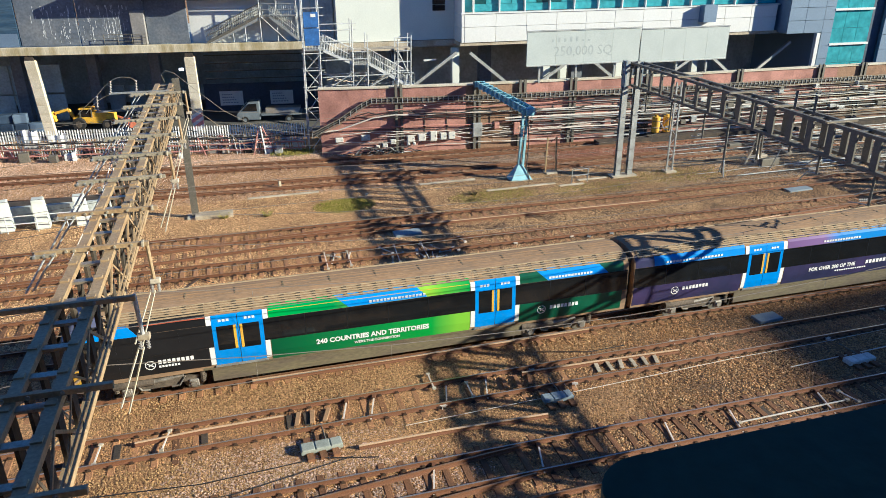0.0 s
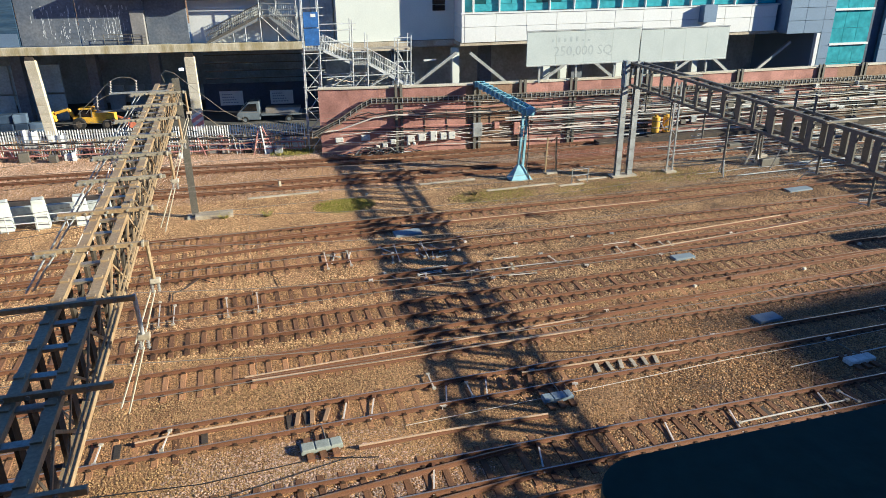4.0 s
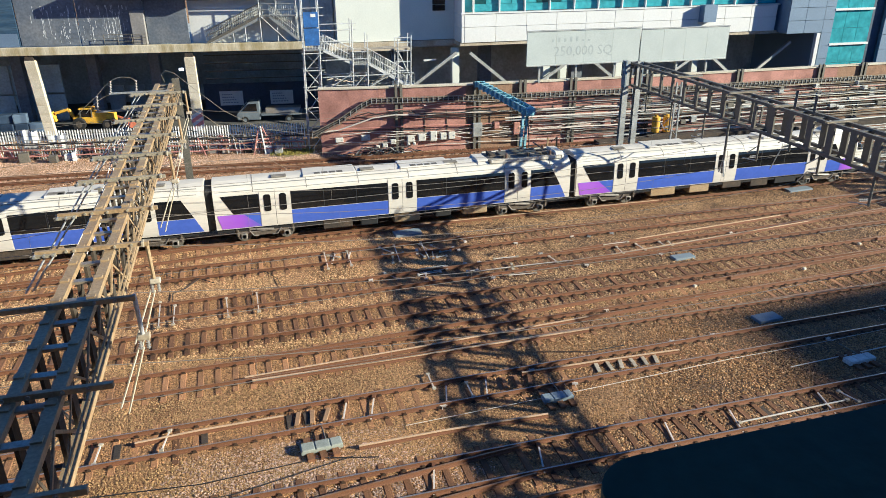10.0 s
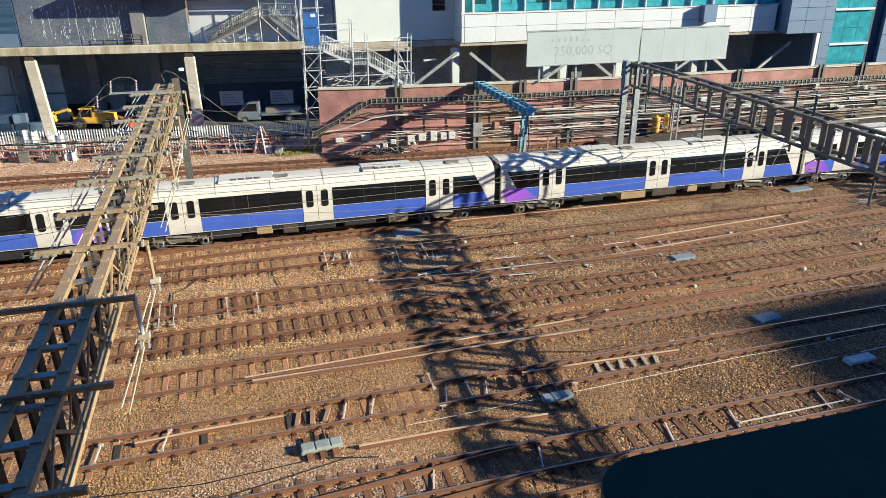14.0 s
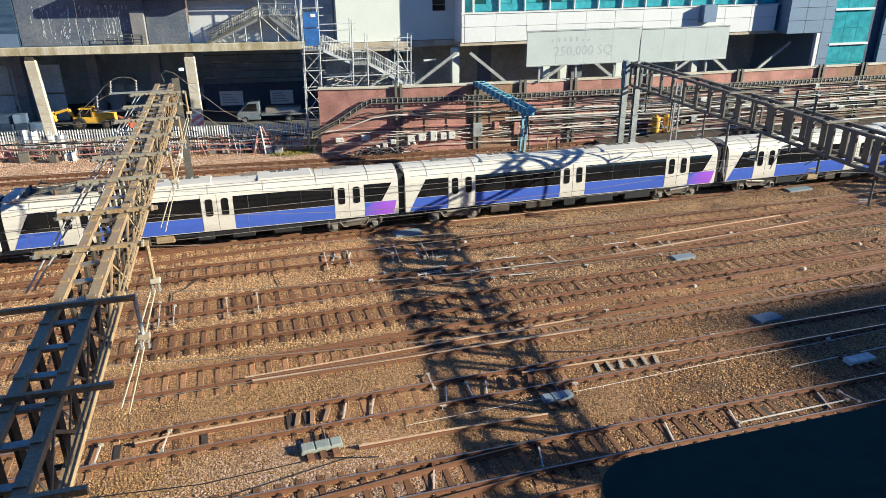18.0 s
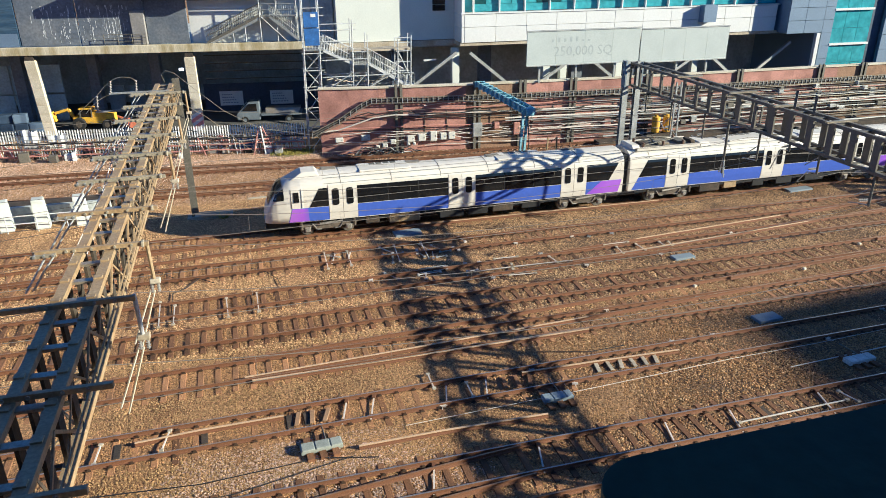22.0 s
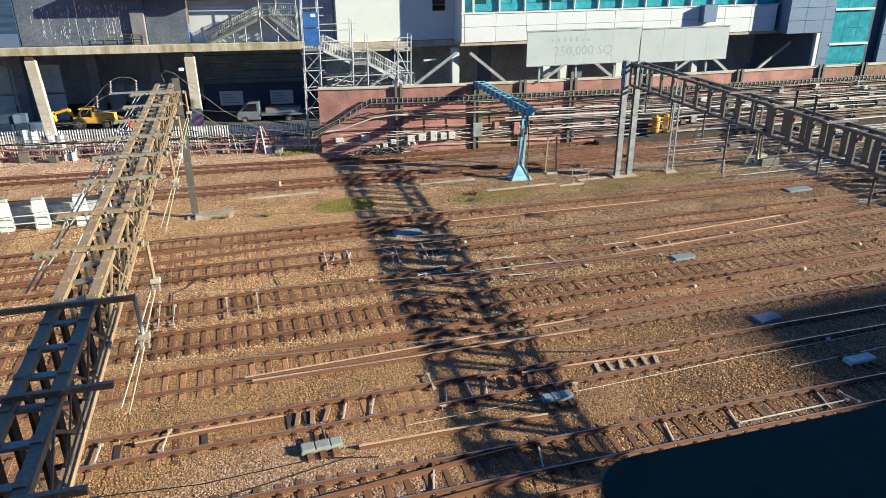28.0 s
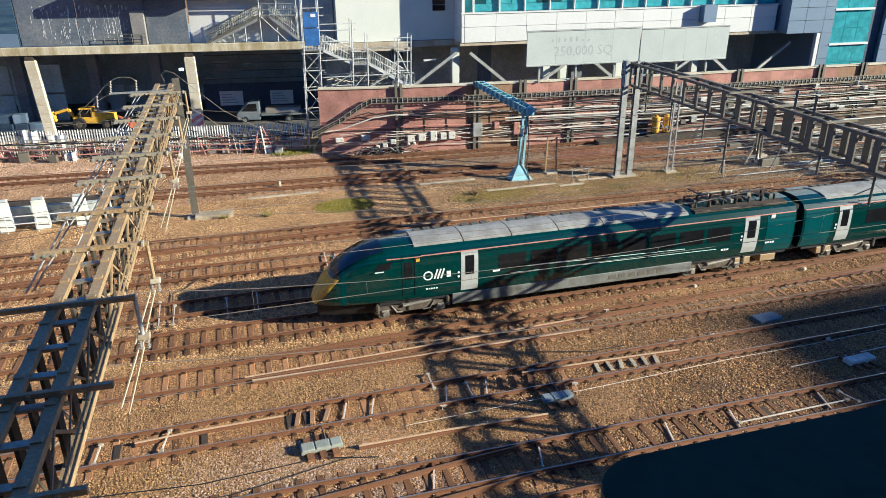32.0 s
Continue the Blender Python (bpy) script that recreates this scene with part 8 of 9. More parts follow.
wall_run("wall_pipe", "rusty pipe along the wall", wavy(11, 30, 1.3, 1.2, 0.1, 13), 0.04, DARKSTEEL)


CABWHITE = surface("dull_cabinet_white", (0.60, 0.59, 0.54), 0.6, var=0.15, scale=2, fine=9, bump=0.05)


def cabinet(x, z, w_, h, mat, label, cat="cabinet", d=0.25):
    t_ = thing("wall_cabinet", label, cat, pose(x, wall_y(x) - d / 2 - 0.12, z), "wall cabinets")
    bm = bmesh.new()
    box(bm, (-w_ / 2, -d / 2, 0), (w_ / 2, d / 2, h))
    rounded(bm, 0.03)
    part("case", bm, mat, t_)
    bm = bmesh.new()
    box(bm, (-w_ / 2 + 0.05, -d / 2 - 0.02, 0.05), (w_ / 2 - 0.05, -d / 2 + 0.01, h - 0.05))
    part("door", bm, mat, t_)
    bm = bmesh.new()
    box(bm, (w_ / 2 - 0.14, -d / 2 - 0.05, h * 0.45), (w_ / 2 - 0.1, -d / 2 - 0.01, h * 0.6))
    part("handle", bm, DARKSTEEL, t_)


for x, z, w_, h in ((12.8, 1.0, 0.75, 0.75), (13.75, 1.05, 0.75, 0.75), (14.75, 1.0, 0.7, 1.1), (15.6, 1.1, 0.65, 0.75), (16.35, 1.1, 0.7, 0.8), (11.3, 0.9, 0.55, 0.5), (10.6, 0.35, 0.5, 0.4), (10.0, 0.3, 0.35, 0.3), (6.8, 1.2, 0.8, 0.5), (9.0, 1.3, 0.9, 0.6), (12.6, 0.45, 0.3, 0.3), (13.1, 0.45, 0.3, 0.3)):
    cabinet(x, z - 0.3 if z > 0.8 else z, w_ * 0.85, h * 0.8, CABWHITE, "pale grey electrical cabinet fixed to the wall")
for x, z, w_, h in ((18.6, 0.9, 0.85, 1.2), (22.1, 0.9, 0.55, 1.1), (22.9, 0.7, 0.5, 0.5), (20.3, 1.5, 0.5, 0.6), (30.6, 1.3, 0.7, 0.6), (45.2, 2.0, 1.6, 0.8), (58.6, 2.3, 0.7, 0.9), (60.5, 2.4, 0.6, 0.7), (52.5, 2.6, 0.5, 0.6)):
    cabinet(x, z, w_, h, BRICK if 19 < x < 32 else GALV, "faded pinkish equipment case on the wall")
rr = random.Random(79)
for i in range(18):
    z = 0.5 + i * 0.2 + rr.uniform(-0.06, 0.06)
    x0 = rr.uniform(23, 34)
    wall_run("wall_pipe", ("grey steel pipe along the wall", "black cable along the wall", "dull grey conduit along the wall")[i % 3], wavy(x0, 66, z, z - 0.1, 0.05, 400 + i), rr.uniform(0.022, 0.05), (GALV, CABLE, GREYSTEEL)[i % 3], 5, rr.uniform(0.2, 0.6))
for i in range(22):
    x = rr.uniform(30, 64)
    z = rr.uniform(0.6, 3.6)
    w_, h = rr.uniform(0.2, 0.8), rr.uniform(0.2, 0.6)
    cabinet(x, z, w_, h, (GALV, DARKSTEEL, CABWHITE)[i % 3], ("grey steel", "dark steel", "pale grey")[i % 3] + " junction box among the wall pipes", "junction box", 0.5)
rr = random.Random(78)
for i in range(5):
    z = rr.uniform(0.7, 3.3)
    x0 = rr.uniform(5.6, 12)
    wall_run("wall_hose", "pale wavy hose slung along the wall" if i % 3 else "dark wavy hose slung along the wall", wavy(x0, x0 + rr.uniform(10, 22), z, z + rr.uniform(-0.5, 0.5), 0.16, 300 + i, 1.1), rr.uniform(0.03, 0.05), PALECABLE if i % 3 else CABLE, 5, rr.uniform(0.15, 0.35))
rr = random.Random(77)
for i in range(16):
    x0 = rr.choice([6, 10, 14, 20, 24, 28])
    z = rr.uniform(0.3, 4.1)
    wall_run("wall_cable", "thin dark cable clipped along the wall" if i % 2 else "thin pale cable clipped along the wall", wavy(x0, min(64, x0 + rr.uniform(18, 45)), z, z + rr.uniform(-0.4, 0.4), 0.1, 100 + i, 1.6), rr.uniform(0.018, 0.032), CABLE if i % 2 else PALECABLE, 4, rr.uniform(0.12, 0.3))
for x in [12.2 + 1.9 * i for i in range(26)]:
    bm = bmesh.new()
    box(bm, (x - 0.03, wall_y(x) - 0.42, 1.9), (x + 0.03, wall_y(x) + 0.02, 1.98))
    box(bm, (x - 0.03, wall_y(x) - 0.05, 1.2), (x + 0.03, wall_y(x) + 0.02, 3.3))
    solid("pipe_bracket", "rusty steel pipe bracket on the wall", "bracket", bm, DARKSTEEL, None, "pipe brackets")
# tangle of black hoses and pipes on the ground below
rr = random.Random(31)
for i in range(9):
    x0 = rr.uniform(6.5, 11)
    pts = [(x0 + j * 0.5, wall_y(x0) - rr.uniform(0.4, 1.6), -0.1 + max(0, 0.9 - abs(j - 4) * 0.25) * rr.uniform(0.2, 1)) for j in range(9)]
    bm = bmesh.new()
    line_of(bm, pts, rr.uniform(0.025, 0.06), 5)
    solid("hose", "black hose tangled at the wall foot", "hose", bm, CABLE if i % 3 else GALV, None, "hoses")
# dense thin lines and low frames along the cess beyond the gantry
rr = random.Random(55)
for i in range(34):
    x0 = rr.uniform(31, 44)
    y = rr.uniform(44.6, 56.5)
    bm = bmesh.new()
    line_of(bm, [(x0 + j * 2.4, y + 0.02 * j + rr.uniform(-0.08, 0.08), -0.12 + rr.uniform(0, 0.08)) for j in range(12)], rr.uniform(0.02, 0.05), 5)
    solid("cess_pipe", "thin pale pipe laid along the cess" if i % 2 else "thin dark cable laid along the cess", "pipe", bm, GALV if i % 2 else CABLE, None, "cess pipes")
for i in range(16):
    x = rr.uniform(38, 62)
    y = rr.uniform(46.5, 56)
    bm = bmesh.new()
    w_ = rr.uniform(0.3, 1.2)
    box(bm, (-w_, -0.25, 0), (w_, 0.25, rr.uniform(0.15, 0.6)))
    rounded(bm, 0.04)
    k = i % 3
    solid("trackside_box", ("dark metal", "pale concrete", "grey steel")[k] + " equipment box beside the track", "equipment box", bm, (DARKSTEEL, CONCRETE, GREYSTEEL)[k], pose(x, y, -0.22, 0, 0, rr.uniform(-5, 5)), "trackside boxes")
# yellow cabinets
for x in (35.0, 36.1):
    t = thing("yellow_tank", "yellow cylindrical gas tank standing by the wall", "tank", pose(x - 0.1, 57.0, 0.45), "yellow tanks")
    bm = bmesh.new()
    tube(bm, (0, 0, 0.1), (0, 0, 1.5), 0.36, 14)
    rounded(bm, 0.04)
    part("shell", bm, YELLOW, t)
    bm = bmesh.new()
    tube(bm, (0, 0, 1.5), (0, 0, 1.65), 0.14, 10)
    part("cap", bm, YELLOW, t)
    bm = bmesh.new()
    for z in (0.5, 1.1):
        tube(bm, (0, 0, z), (0, 0, z + 0.05), 0.375, 14)
    part("band", bm, DARKSTEEL, t)
bm = bmesh.new()
box(bm, (34.0, 56.5, -0.3), (37.2, 57.5, 0.45))
solid("plinth", "dark brick plinth under the yellow tanks", "plinth", bm, UNDER)
bm = bmesh.new()
box(bm, (29, 56.2, -0.3), (66, 57.2, 0.25))
solid("cable_bench", "dark concrete cable bench along the wall foot", "bench", bm, UNDER)


# ---- scaffold stair tower ----
def scaffold():
    t_ = thing("scaffold_stair", "galvanised scaffold stair tower with mesh guarded flights", "scaffold", pose(0, 0, 0))
    def pole(name, p, q, r_=0.05):
        bm_ = bmesh.new()
        tube(bm_, p, q, r_, 6)
        part(name, bm_, SCAFF, t_)
    Y0, Y1 = 62.2, 63.6
    cols = [(4.45, 4.95), (5.75, 6.2), (8.45, 8.75), (9.7, 9.95), (12.3, 12.5), (13.45, 13.7)]
    tops = [12.4, 12.4, 10.6, 9.4, 8.9, 9.2]
    for (a, c), top in zip(cols, tops):
        for y in (Y0, Y1):
            pole("standard", (a, y, -0.3), (a + 0.25, y, top))
    for z in (1.5, 3.2, 5.0, 6.6, 8.0):
        for y in (Y0, Y1):
            pole("ledger", (4.4, y, z), (6.2, y, z), 0.04)
            if z > 4.5:
                pole("ledger", (6.0, y, z if z < 6 else z - 0.6), (13.8 if z < 7 else 10.0, y, z if z < 6 else z - 0.6), 0.04)
    for z in (8.9, 9.8, 10.3, 11.0, 11.6):
        pole("ledger", (4.6, Y0, z), (9.0 if z < 11 else 6.4, Y0, z), 0.035)
    for z0, z1 in ((-0.2, 1.5), (1.5, 3.2), (3.2, 5.0), (5.0, 6.6), (6.6, 8.0)):
        pole("brace", (4.6, Y0 - 0.03, z0), (6.0, Y0 - 0.03, z1), 0.035)
        pole("brace", (6.0, Y1, z0), (4.6, Y1, z1), 0.035)
    for a, c in ((6.3, 8.5), (8.6, 9.8), (9.9, 12.3)):
        pole("brace", (a, Y0, 5.0), (c, Y0, 6.2), 0.035)
        pole("brace", (c, Y1, 5.0), (a, Y1, 6.2), 0.035)
    pole("brace", (12.4, Y0, 8.2), (13.6, Y0, 5.6), 0.04)
    for z in (6.0, 7.0, 7.9, 8.6, 9.0):
        pole("ledger", (12.35, Y0, z), (13.7, Y0, z), 0.04)
    stair_flight(t_, (6.2, Y0 + 0.1, 8.2), (8.75, Y0 + 0.1, 6.95), 1.0, 10, SCAFF, 1.25)
    stair_flight(t_, (10.0, Y0 + 0.1, 6.95), (13.2, Y0 + 0.1, 5.0), 1.0, 11, SCAFF, 1.25)
    for x0, x1, z in ((8.7, 10.05, 6.95), (4.6, 6.3, 8.3), (13.1, 13.9, 5.0)):
        bm_ = bmesh.new()
        box(bm_, (x0, Y0, z - 0.06), (x1, Y1, z + 0.02))
        part("platform", bm_, GALV, t_)
        for i in range(8):
            x = x0 + (x1 - x0) * i / 7
            pole("baluster", (x, Y0, z), (x, Y0, z + 1.05), 0.016)
        pole("guard_rail", (x0, Y0, z + 1.05), (x1, Y0, z + 1.05), 0.03)
    for i, (z0, z1) in enumerate(((8.65, 10.0), (10.1, 11.3))):
        bm_ = bmesh.new()
        box(bm_, (4.75, Y0 - 0.06, z0), (5.95, Y0 - 0.03, z1))
        part("blue_sheet", bm_, BLUETARP, t_, "bright blue sheeting on the guard rails")
    bm_ = bmesh.new()
    box(bm_, (5.35, Y0 - 0.08, 10.9), (5.75, Y0 - 0.065, 11.15))
    part("small_sign", bm_, WHITE, t_)
    bm_ = bmesh.new()
    box(bm_, (7.9, Y0 + 0.2, 7.95), (13.7, Y1 + 0.4, 8.1))
    part("board_platform", bm_, CONCRETE, t_, "pale timber scaffold boards")
    bm_ = bmesh.new()
    rr_ = random.Random(2)
    for i in range(14):
        beam(bm_, (6.4 + i * 0.35, Y1 - 0.3, 5.1 + rr_.uniform(0, 0.5)), (7.3 + i * 0.35, Y1 + 0.2, 5.1 + rr_.uniform(0, 0.6)), 0.12, 0.06)
    tagged(part("stacked_fittings", bm_, CONCRETE, t_), kind="stuff")


scaffold()


# ---- right building ----
def band_building():
    bld = thing("office_building", "white and teal glazed office building on raking props", "building", pose(19.6, 66.0, 0, 0, 0, -0.3))
    n = 11
    for i in range(n):
        a, c = 33.2 * i / n, 33.2 * (i + 1) / n - 0.025
        for z0, z1 in ((7.85, 9.2), (9.225, 10.35)):
            bm_ = bmesh.new()
            box(bm_, (a, 0, z0), (c, 0.3, z1))
            rounded(bm_, 0.012)
            part("white_panel", bm_, WHITE, bld)
    bm_ = bmesh.new()
    box(bm_, (0.02, 0.32, 7.86), (33.2, 9, 10.36))
    part("band_core", bm_, CREAM, bld)
    for z0, z1 in ((7.85, 9.2), (9.225, 10.35), (10.375, 14.2)):
        bm_ = bmesh.new()
        box(bm_, (-0.28, 0.02, z0), (-0.01, 2.6, z1))
        part("white_return", bm_, WHITE, bld)
    bm_ = bmesh.new()
    box(bm_, (-0.35, -0.08, 10.37), (33.4, 0.6, 10.47))
    part("sill", bm_, WHITE, bld)
    bm_ = bmesh.new()
    box(bm_, (24.2, -0.9, 9.0), (25.6, 0.0, 10.6))
    part("projecting_fin", bm_, GREYCLAD, bld)
    # glazing behind the sill
    for i in range(13):
        a = 1.0 + i * 2.5
        bm_ = bmesh.new()
        box(bm_, (a + 0.05, 0.75, 10.5), (a + 2.42, 0.8, 11.15))
        part("lower_pane", bm_, TEAL, bld)
        for d in (0.05, 1.26):
            bm_ = bmesh.new()
            box(bm_, (a + d, 0.78, 11.18), (a + d + 1.15, 0.83, 14.5))
            part("pane", bm_, TEAL if (i + int(d)) % 3 else glass("dark_teal_pane", (0.02, 0.09, 0.1)), bld)
        bm_ = bmesh.new()
        box(bm_, (a - 0.05, 0.45, 10.47), (a + 0.05, 0.9, 15))
        part("mullion", bm_, WHITE, bld)
    bm_ = bmesh.new()
    box(bm_, (0, 0.95, 10.48), (33.4, 9, 14.6))
    part("glazing_core", bm_, TEAL, bld)
    # cream stair block
    bm_ = bmesh.new()
    box(bm_, (-11.4, 2.6, 7.95), (-0.3, 9, 14.2))
    part("cream_wall", bm_, CREAM, bld)
    for z in (10.55, 11.1):
        bm_ = bmesh.new()
        box(bm_, (-2.4, 2.5, z), (-1.2, 2.62, z + 0.5))
        part("window", bm_, TRAIN_GLASS, bld)
    bm_ = bmesh.new()
    box(bm_, (-12.2, 2.3, 7.35), (0.1, 2.9, 7.9))
    part("edge_beam", bm_, CONCRETE, bld, "grey steel edge beam")
    bm_ = bmesh.new()
    box(bm_, (-12, 9, -0.3), (52, 9.4, 7.6))
    part("undercroft_wall", bm_, VOID, bld)
    bm_ = bmesh.new()
    box(bm_, (-0.4, 0.1, 7.55), (33.8, 9, 7.84))
    part("soffit", bm_, CONCRETE, bld)
    bm_ = bmesh.new()
    box(bm_, (-13.5, 4.2, 7.9), (-11.5, 9, 14.2))
    part("dark_return", bm_, VOID, bld)
    # columns and raking props
    for x in (-0.6, 8.6, 10.4, 16.4, 25.0):
        bm_ = bmesh.new()
        box(bm_, (x - 0.35, 0.9, -0.3), (x + 0.35, 1.5, 7.3))
        rounded(bm_, 0.03)
        part("column", bm_, CREAM, bld, "pale steel column")
    for x0, z0, x1, z1 in ((-5.2, 3.9, -0.7, 7.0), (0.6, 6.9, 4.6, 3.7), (6.4, 3.0, 10.2, 5.4), (12.8, 5.9, 16.6, 3.1), (20.5, 3.1, 24.4, 5.6), (25.2, 6.4, 29.4, 3.2), (30.4, 2.7, 35.6, 6.6), (-9.6, 3.6, -6.0, 6.6)):
        bm_ = bmesh.new()
        beam(bm_, (x0, 0.3, z0), (x1, 0.3, z1), 0.28, 0.28)
        part("raking_prop", bm_, GALV, bld, "pale grey raking steel prop")
    for x in (-5.5, 3.5, 13.5, 19.5):
        bm_ = bmesh.new()
        box(bm_, (x - 0.6, 4.5, -0.3), (x + 0.6, 5.3, 7.4))
        part("inner_column", bm_, DARKCLAD, bld)
    bm_ = bmesh.new()
    box(bm_, (-3.6, 1.3, 6.15), (-2.4, 1.5, 6.3))
    part("strip_lamp", bm_, WHITE, bld)
    # grey tower with teal glazing strip
    T0 = 33.55
    for i, (a, c) in enumerate(((0.0, 2.0), (2.02, 4.2))):
        for j in range(5):
            bm_ = bmesh.new()
            z0 = 7.65 + j * 1.25
            box(bm_, (T0 + a, -1.5, z0), (T0 + c, -1.1, z0 + 1.22))
            rounded(bm_, 0.012)
            part("grey_panel", bm_, GREYCLAD, bld)
    for j in range(6):
        bm_ = bmesh.new()
        z0 = -0.2 + j * 1.3
        box(bm_, (T0 + 4.22, -1.5, z0), (T0 + 5.4, -1.1, z0 + 1.27))
        part("grey_panel", bm_, GREYCLAD, bld)
        bm_ = bmesh.new()
        box(bm_, (T0 + 4.22, -1.5, z0 + 7.8), (T0 + 5.4, -1.1, z0 + 9.07))
        part("grey_panel", bm_, GREYCLAD, bld)
    for i in range(3):
        for j in range(8):
            bm_ = bmesh.new()
            x0, z0 = T0 + 5.45 + i * 1.6, 1.0 + j * 1.75
            box(bm_, (x0, -1.3, z0), (x0 + 1.57, -1.2, z0 + 1.72))
            part("teal_pane", bm_, TEAL, bld)
    for z in (6.3, 9.75):
        bm_ = bmesh.new()
        box(bm_, (T0 + 5.4, -1.55, z), (T0 + 10.2, -1.15, z + 0.2))
        part("white_transom", bm_, WHITE, bld)
    bm_ = bmesh.new()
    box(bm_, (T0 + 10.25, -1.2, -0.3), (T0 + 11.6, 0, 16))
    part("shadow_slot", bm_, DARKBLUE, bld)
    for i in range(4):
        for j in range(10):
            bm_ = bmesh.new()
            box(bm_, (T0 + 11.62 + i * 2.5, -1.7, -0.3 + j * 1.5), (T0 + 14.09 + i * 2.5, -1.3, 1.17 + j * 1.5))
            rounded(bm_, 0.012)
            part("grey_panel", bm_, GREYCLAD, bld)
    bm_ = bmesh.new()
    box(bm_, (T0 + 0.05, -1.08, 7.66), (T0 + 40, 9, 26))
    part("tower_core", bm_, GREYCLAD, bld)
    bm_ = bmesh.new()
    box(bm_, (T0 + 4.3, -1.08, -0.3), (T0 + 40, 9, 7.64))
    part("tower_core", bm_, GREYCLAD, bld)
    bm_ = bmesh.new()
    box(bm_, (33.25, 0.9, 7.7), (T0 + 0.02, 9, 26))
    part("blue_slot", bm_, DARKBLUE, bld)
    bm_ = bmesh.new()
    box(bm_, (T0 + 3.6, -1.6, -0.3), (T0 + 4.0, -1.2, 7.6))
    part("white_post", bm_, WHITE, bld)


band_building()


# ---- hoardings above the wall ----
def hoarding_board(x0, x1, z0, z1, y, words):
    t_ = thing("billboard", "blank faded grey billboard on steel posts above the wall", "billboard", pose((x0 + x1) / 2, y, 0, 0, 0, 0), "billboards")
    h = (x1 - x0) / 2
    n = 4
    for i in range(n):
        bm_ = bmesh.new()
        a = -h + 2 * h * i / n
        box(bm_, (a, -0.05, z0), (a + 2 * h / n - 0.012, 0.05, z1))
        part("sheet", bm_, BOARD, t_)
    for a, c in (((-h, z0), (h, z0)), ((-h, z1), (h, z1))):
        bm_ = bmesh.new()
        beam(bm_, (a[0], -0.03, a[1]), (c[0], -0.03, c[1]), 0.16, 0.08)
        part("frame", bm_, GALV, t_)
    for x in (-h * 0.75, -h * 0.1, h * 0.6):
        bm_ = bmesh.new()
        beam(bm_, (x, 0.3, 5.3), (x, 0.3, z1 - 0.3), 0.16, 0.16, up=(0, 1, 0))
        part("post", bm_, GALV, t_)
    if words:
        ghost = surface("ghost_lettering", (0.385, 0.425, 0.42), 0.8, var=0.1, scale=1, fine=9)
        ob = part("ghost_lettering", lettering("250,000 SQ", 1.15, 0.002), ghost, t_, "faint ghost of removed lettering")
        ob.matrix_local = Matrix.Translation((-h + 2.4, -0.056, z0 + 0.75)) @ Matrix.Rotation(radians(90), 4, "X")
        bm_ = bmesh.new()
        rr_ = random.Random(3)
        for i in range(7):
            box(bm_, (-h + 2.2 + i * 0.55, -0.058, z0 + 1.9), (-h + 2.4 + i * 0.55, -0.052, z0 + 1.95 + rr_.uniform(0.1, 0.5)))
        part("ghost_marks", bm_, ghost, t_)


hoarding_board(22.7, 33.15, 6.75, 9.6, 58.15, True)
hoarding_board(33.25, 41.95, 6.6, 9.45, 58.15, False)

# ---- parapet ledge and wall at the viewpoint, then unseen blocks added for shade ----
LEDGE = surface("dark_navy_ledge", (0.027, 0.088, 0.070), 0.75, var=0.15, scale=3, fine=30, bump=0.05)
bm = bmesh.new()
corner = [(0.36 + 0.07 - 0.07 * math.cos(radians(a)), 0.600 + 0.07 * math.sin(radians(a))) for a in range(0, 91, 15)]
ring = [(0.36, -0.4)] + corner + [(6.0, 0.775), (6.0, -0.4)]
top = [bm.verts.new((x, y, 15.974)) for x, y in ring]
low = [bm.verts.new((x, y, 15.80)) for x, y in ring]
bm.faces.new(top[::-1])
bm.faces.new(low)
for i in range(len(ring)):
    j = (i + 1) % len(ring)
    bm.faces.new((top[i], top[j], low[j], low[i]))
bmesh.ops.recalc_face_normals(bm, faces=bm.faces)
tagged(part("parapet_ledge", bm, LEDGE), "dark navy painted parapet ledge close by", "ledge", kind="structure")
bm = bmesh.new()
box(bm, (0.5, -0.4, -0.3), (6.0, 0.4, 15.79))
tagged(part("wall_parapet", bm, DARKCLAD), "plain grey wall below the parapet", "wall", kind="structure")
# Unseen slab, added so the near end of the left gantry is shaded.
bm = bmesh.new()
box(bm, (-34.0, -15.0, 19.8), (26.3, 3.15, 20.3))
tagged(part("roof_deck", bm, DARKCLAD), "unseen grey slab added overhead to shade the near gantry", "roof", kind="structure")
# Unseen wall added to carry the slab and block sky light.
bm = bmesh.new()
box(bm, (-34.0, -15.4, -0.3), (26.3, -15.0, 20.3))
tagged(part("wall_rear", bm, DARKCLAD), "unseen grey wall added behind the viewpoint to cut sky light", "wall", kind="structure")
# Unseen block, placed and sized so its shadow falls on the eastern tracks.
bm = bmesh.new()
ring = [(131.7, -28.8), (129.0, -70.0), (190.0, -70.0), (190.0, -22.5)]
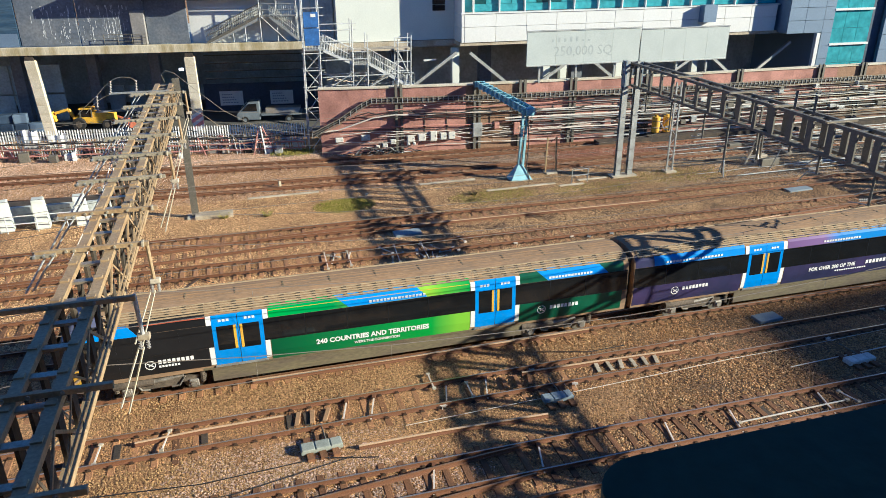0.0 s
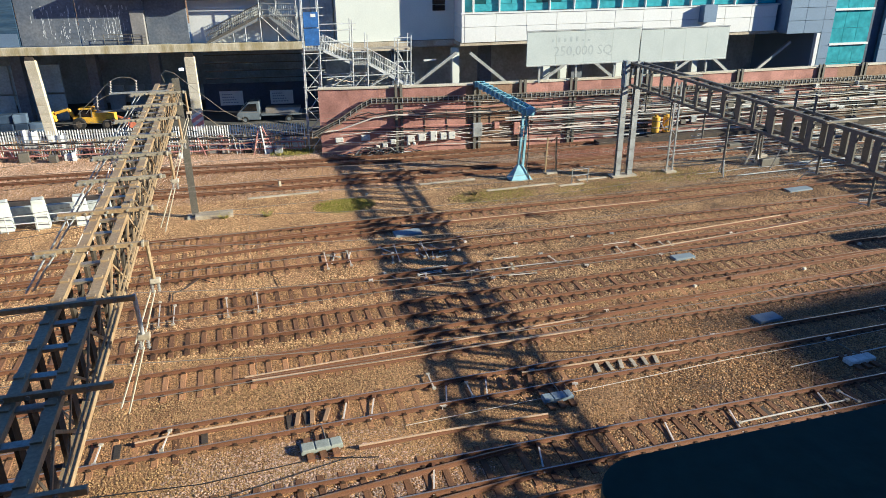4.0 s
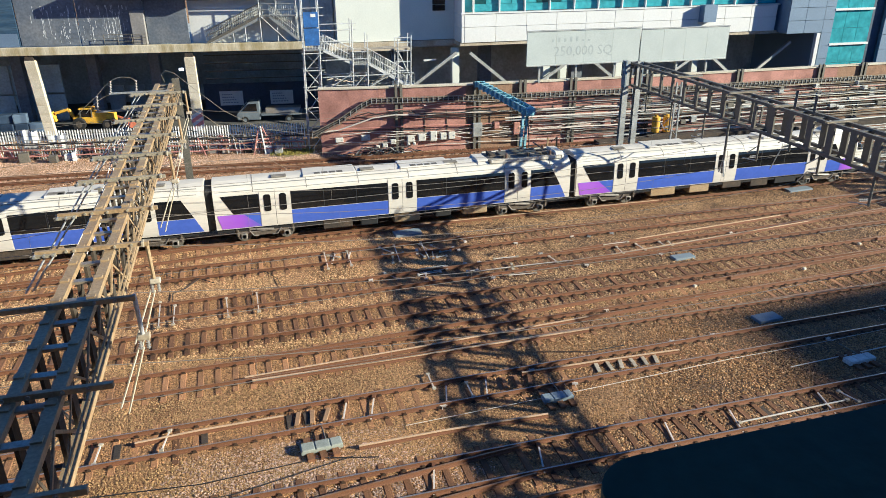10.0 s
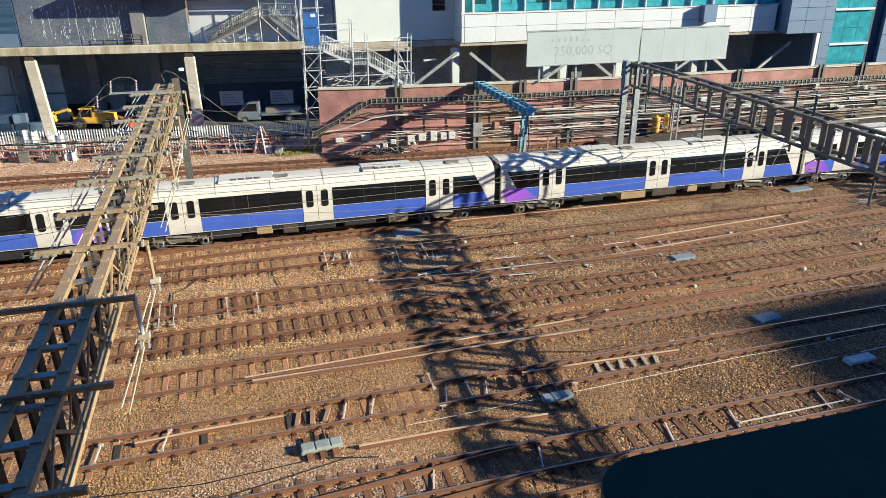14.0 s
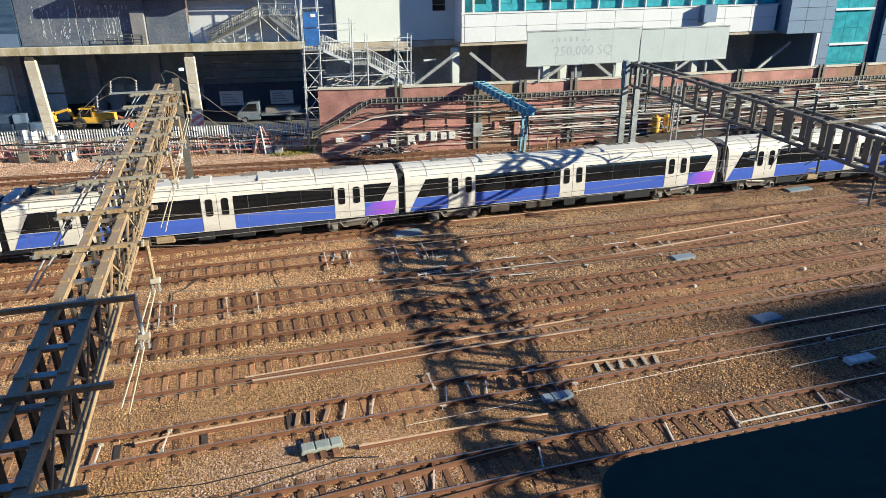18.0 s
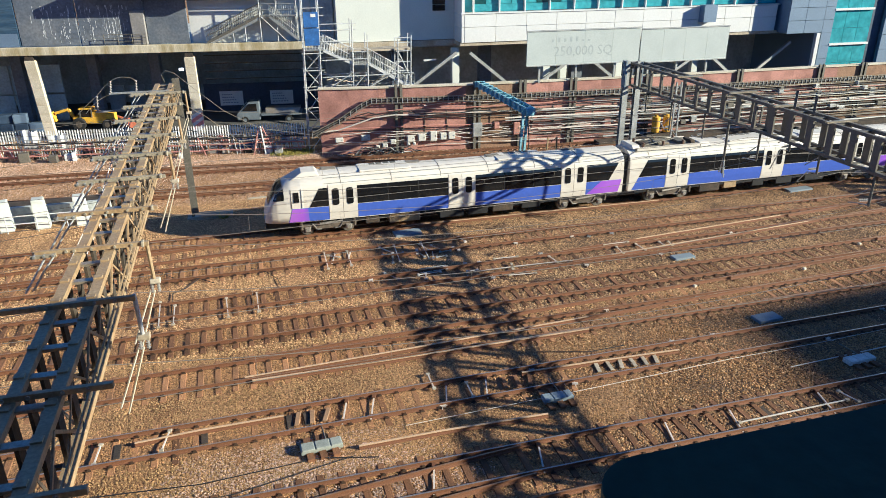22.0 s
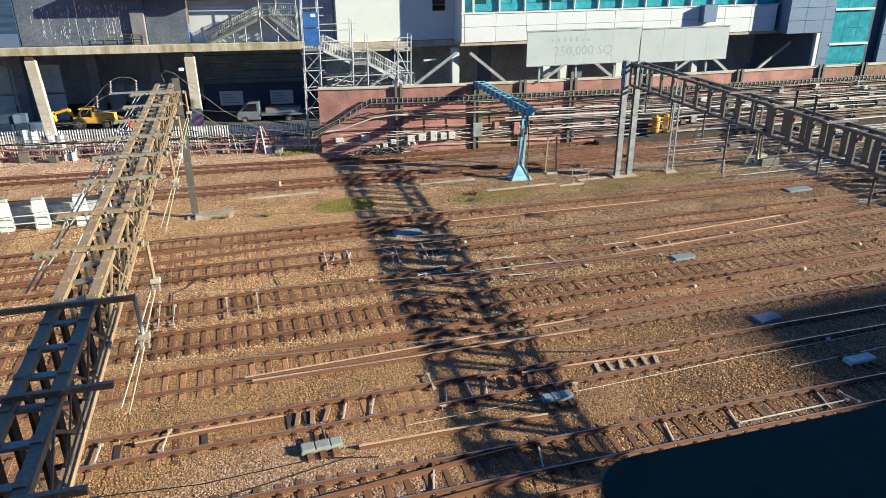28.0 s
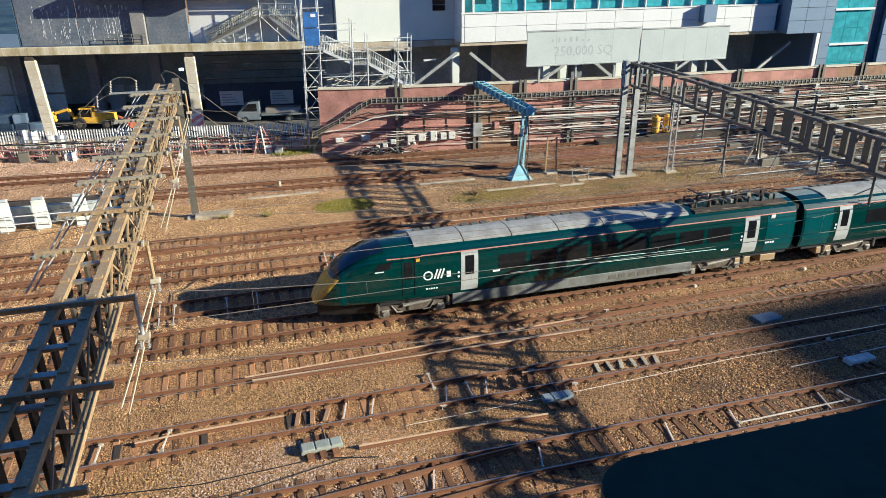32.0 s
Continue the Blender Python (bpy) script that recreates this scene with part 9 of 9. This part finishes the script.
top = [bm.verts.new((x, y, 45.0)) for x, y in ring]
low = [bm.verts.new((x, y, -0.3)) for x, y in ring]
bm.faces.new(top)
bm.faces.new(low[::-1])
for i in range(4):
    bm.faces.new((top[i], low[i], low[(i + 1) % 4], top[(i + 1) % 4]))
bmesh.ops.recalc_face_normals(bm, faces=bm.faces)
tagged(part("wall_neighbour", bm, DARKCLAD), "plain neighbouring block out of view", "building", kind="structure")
# Unseen block added to hold back western sky light.
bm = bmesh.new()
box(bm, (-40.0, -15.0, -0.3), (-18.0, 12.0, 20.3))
tagged(part("wall_west", bm, DARKCLAD), "unseen grey block added in the west to dim the foreground", "building", kind="structure")


# ---- motion ----
def motions():
    rows = []
    for k in range(0, 33):
        u = (k - 15) / 10
        rows.append((float(k), pose(92.92 + 97.718 * u - 4.524 * u * u + 0.689 * u ** 3, 42.72, 0)))
    walk(train_purple, rows)
    # express: rear end at its place second by second, then on out of sight
    xs_e = [(0.0, -8.27), (0.5, -1.36), (1.0, 5.19), (1.5, 11.58), (2.0, 17.8), (2.5, 23.95), (3.0, 29.9), (3.5, 35.8), (4.5, 47.6), (6.0, 65.0), (10.0, 110.0), (20.0, 220.0), (32.0, 350.0)]
    walk(train_express, [(t, pose(x, 27.31 + 0.015 * x, 0, 0, 0, 0.859)) for t, x in xs_e])
    xs_g = [(0.0, 358.0), (10.0, 247.5), (20.0, 136.5), (28.0, 46.7), (29.0, 35.45), (29.5, 29.85), (30.0, 24.3), (30.5, 18.75), (31.0, 13.3), (31.5, 7.57), (32.0, 1.75)]
    walk(train_green, [(t, pose(x, 30.82 + 0.018 * x, 0, 0, 0, 1.031)) for t, x in xs_g])


for k in range(len(TRACKS)):
    railway_track(k)
crossover(9, 0, 17.98, 0.11, -12, 8.0)
crossover(2, 3, 27.5, 0.066, -1.5, 62, [(-1, -1.5, 14.5)])
crossover(4, 5, 33.0, 0.1, 16.5, 50, [(1, 21.5, 32.6), (-1, 19.0, 33.5)])
crossover(5, 6, 41.39, 0.1, -28, 11.5)
motions()
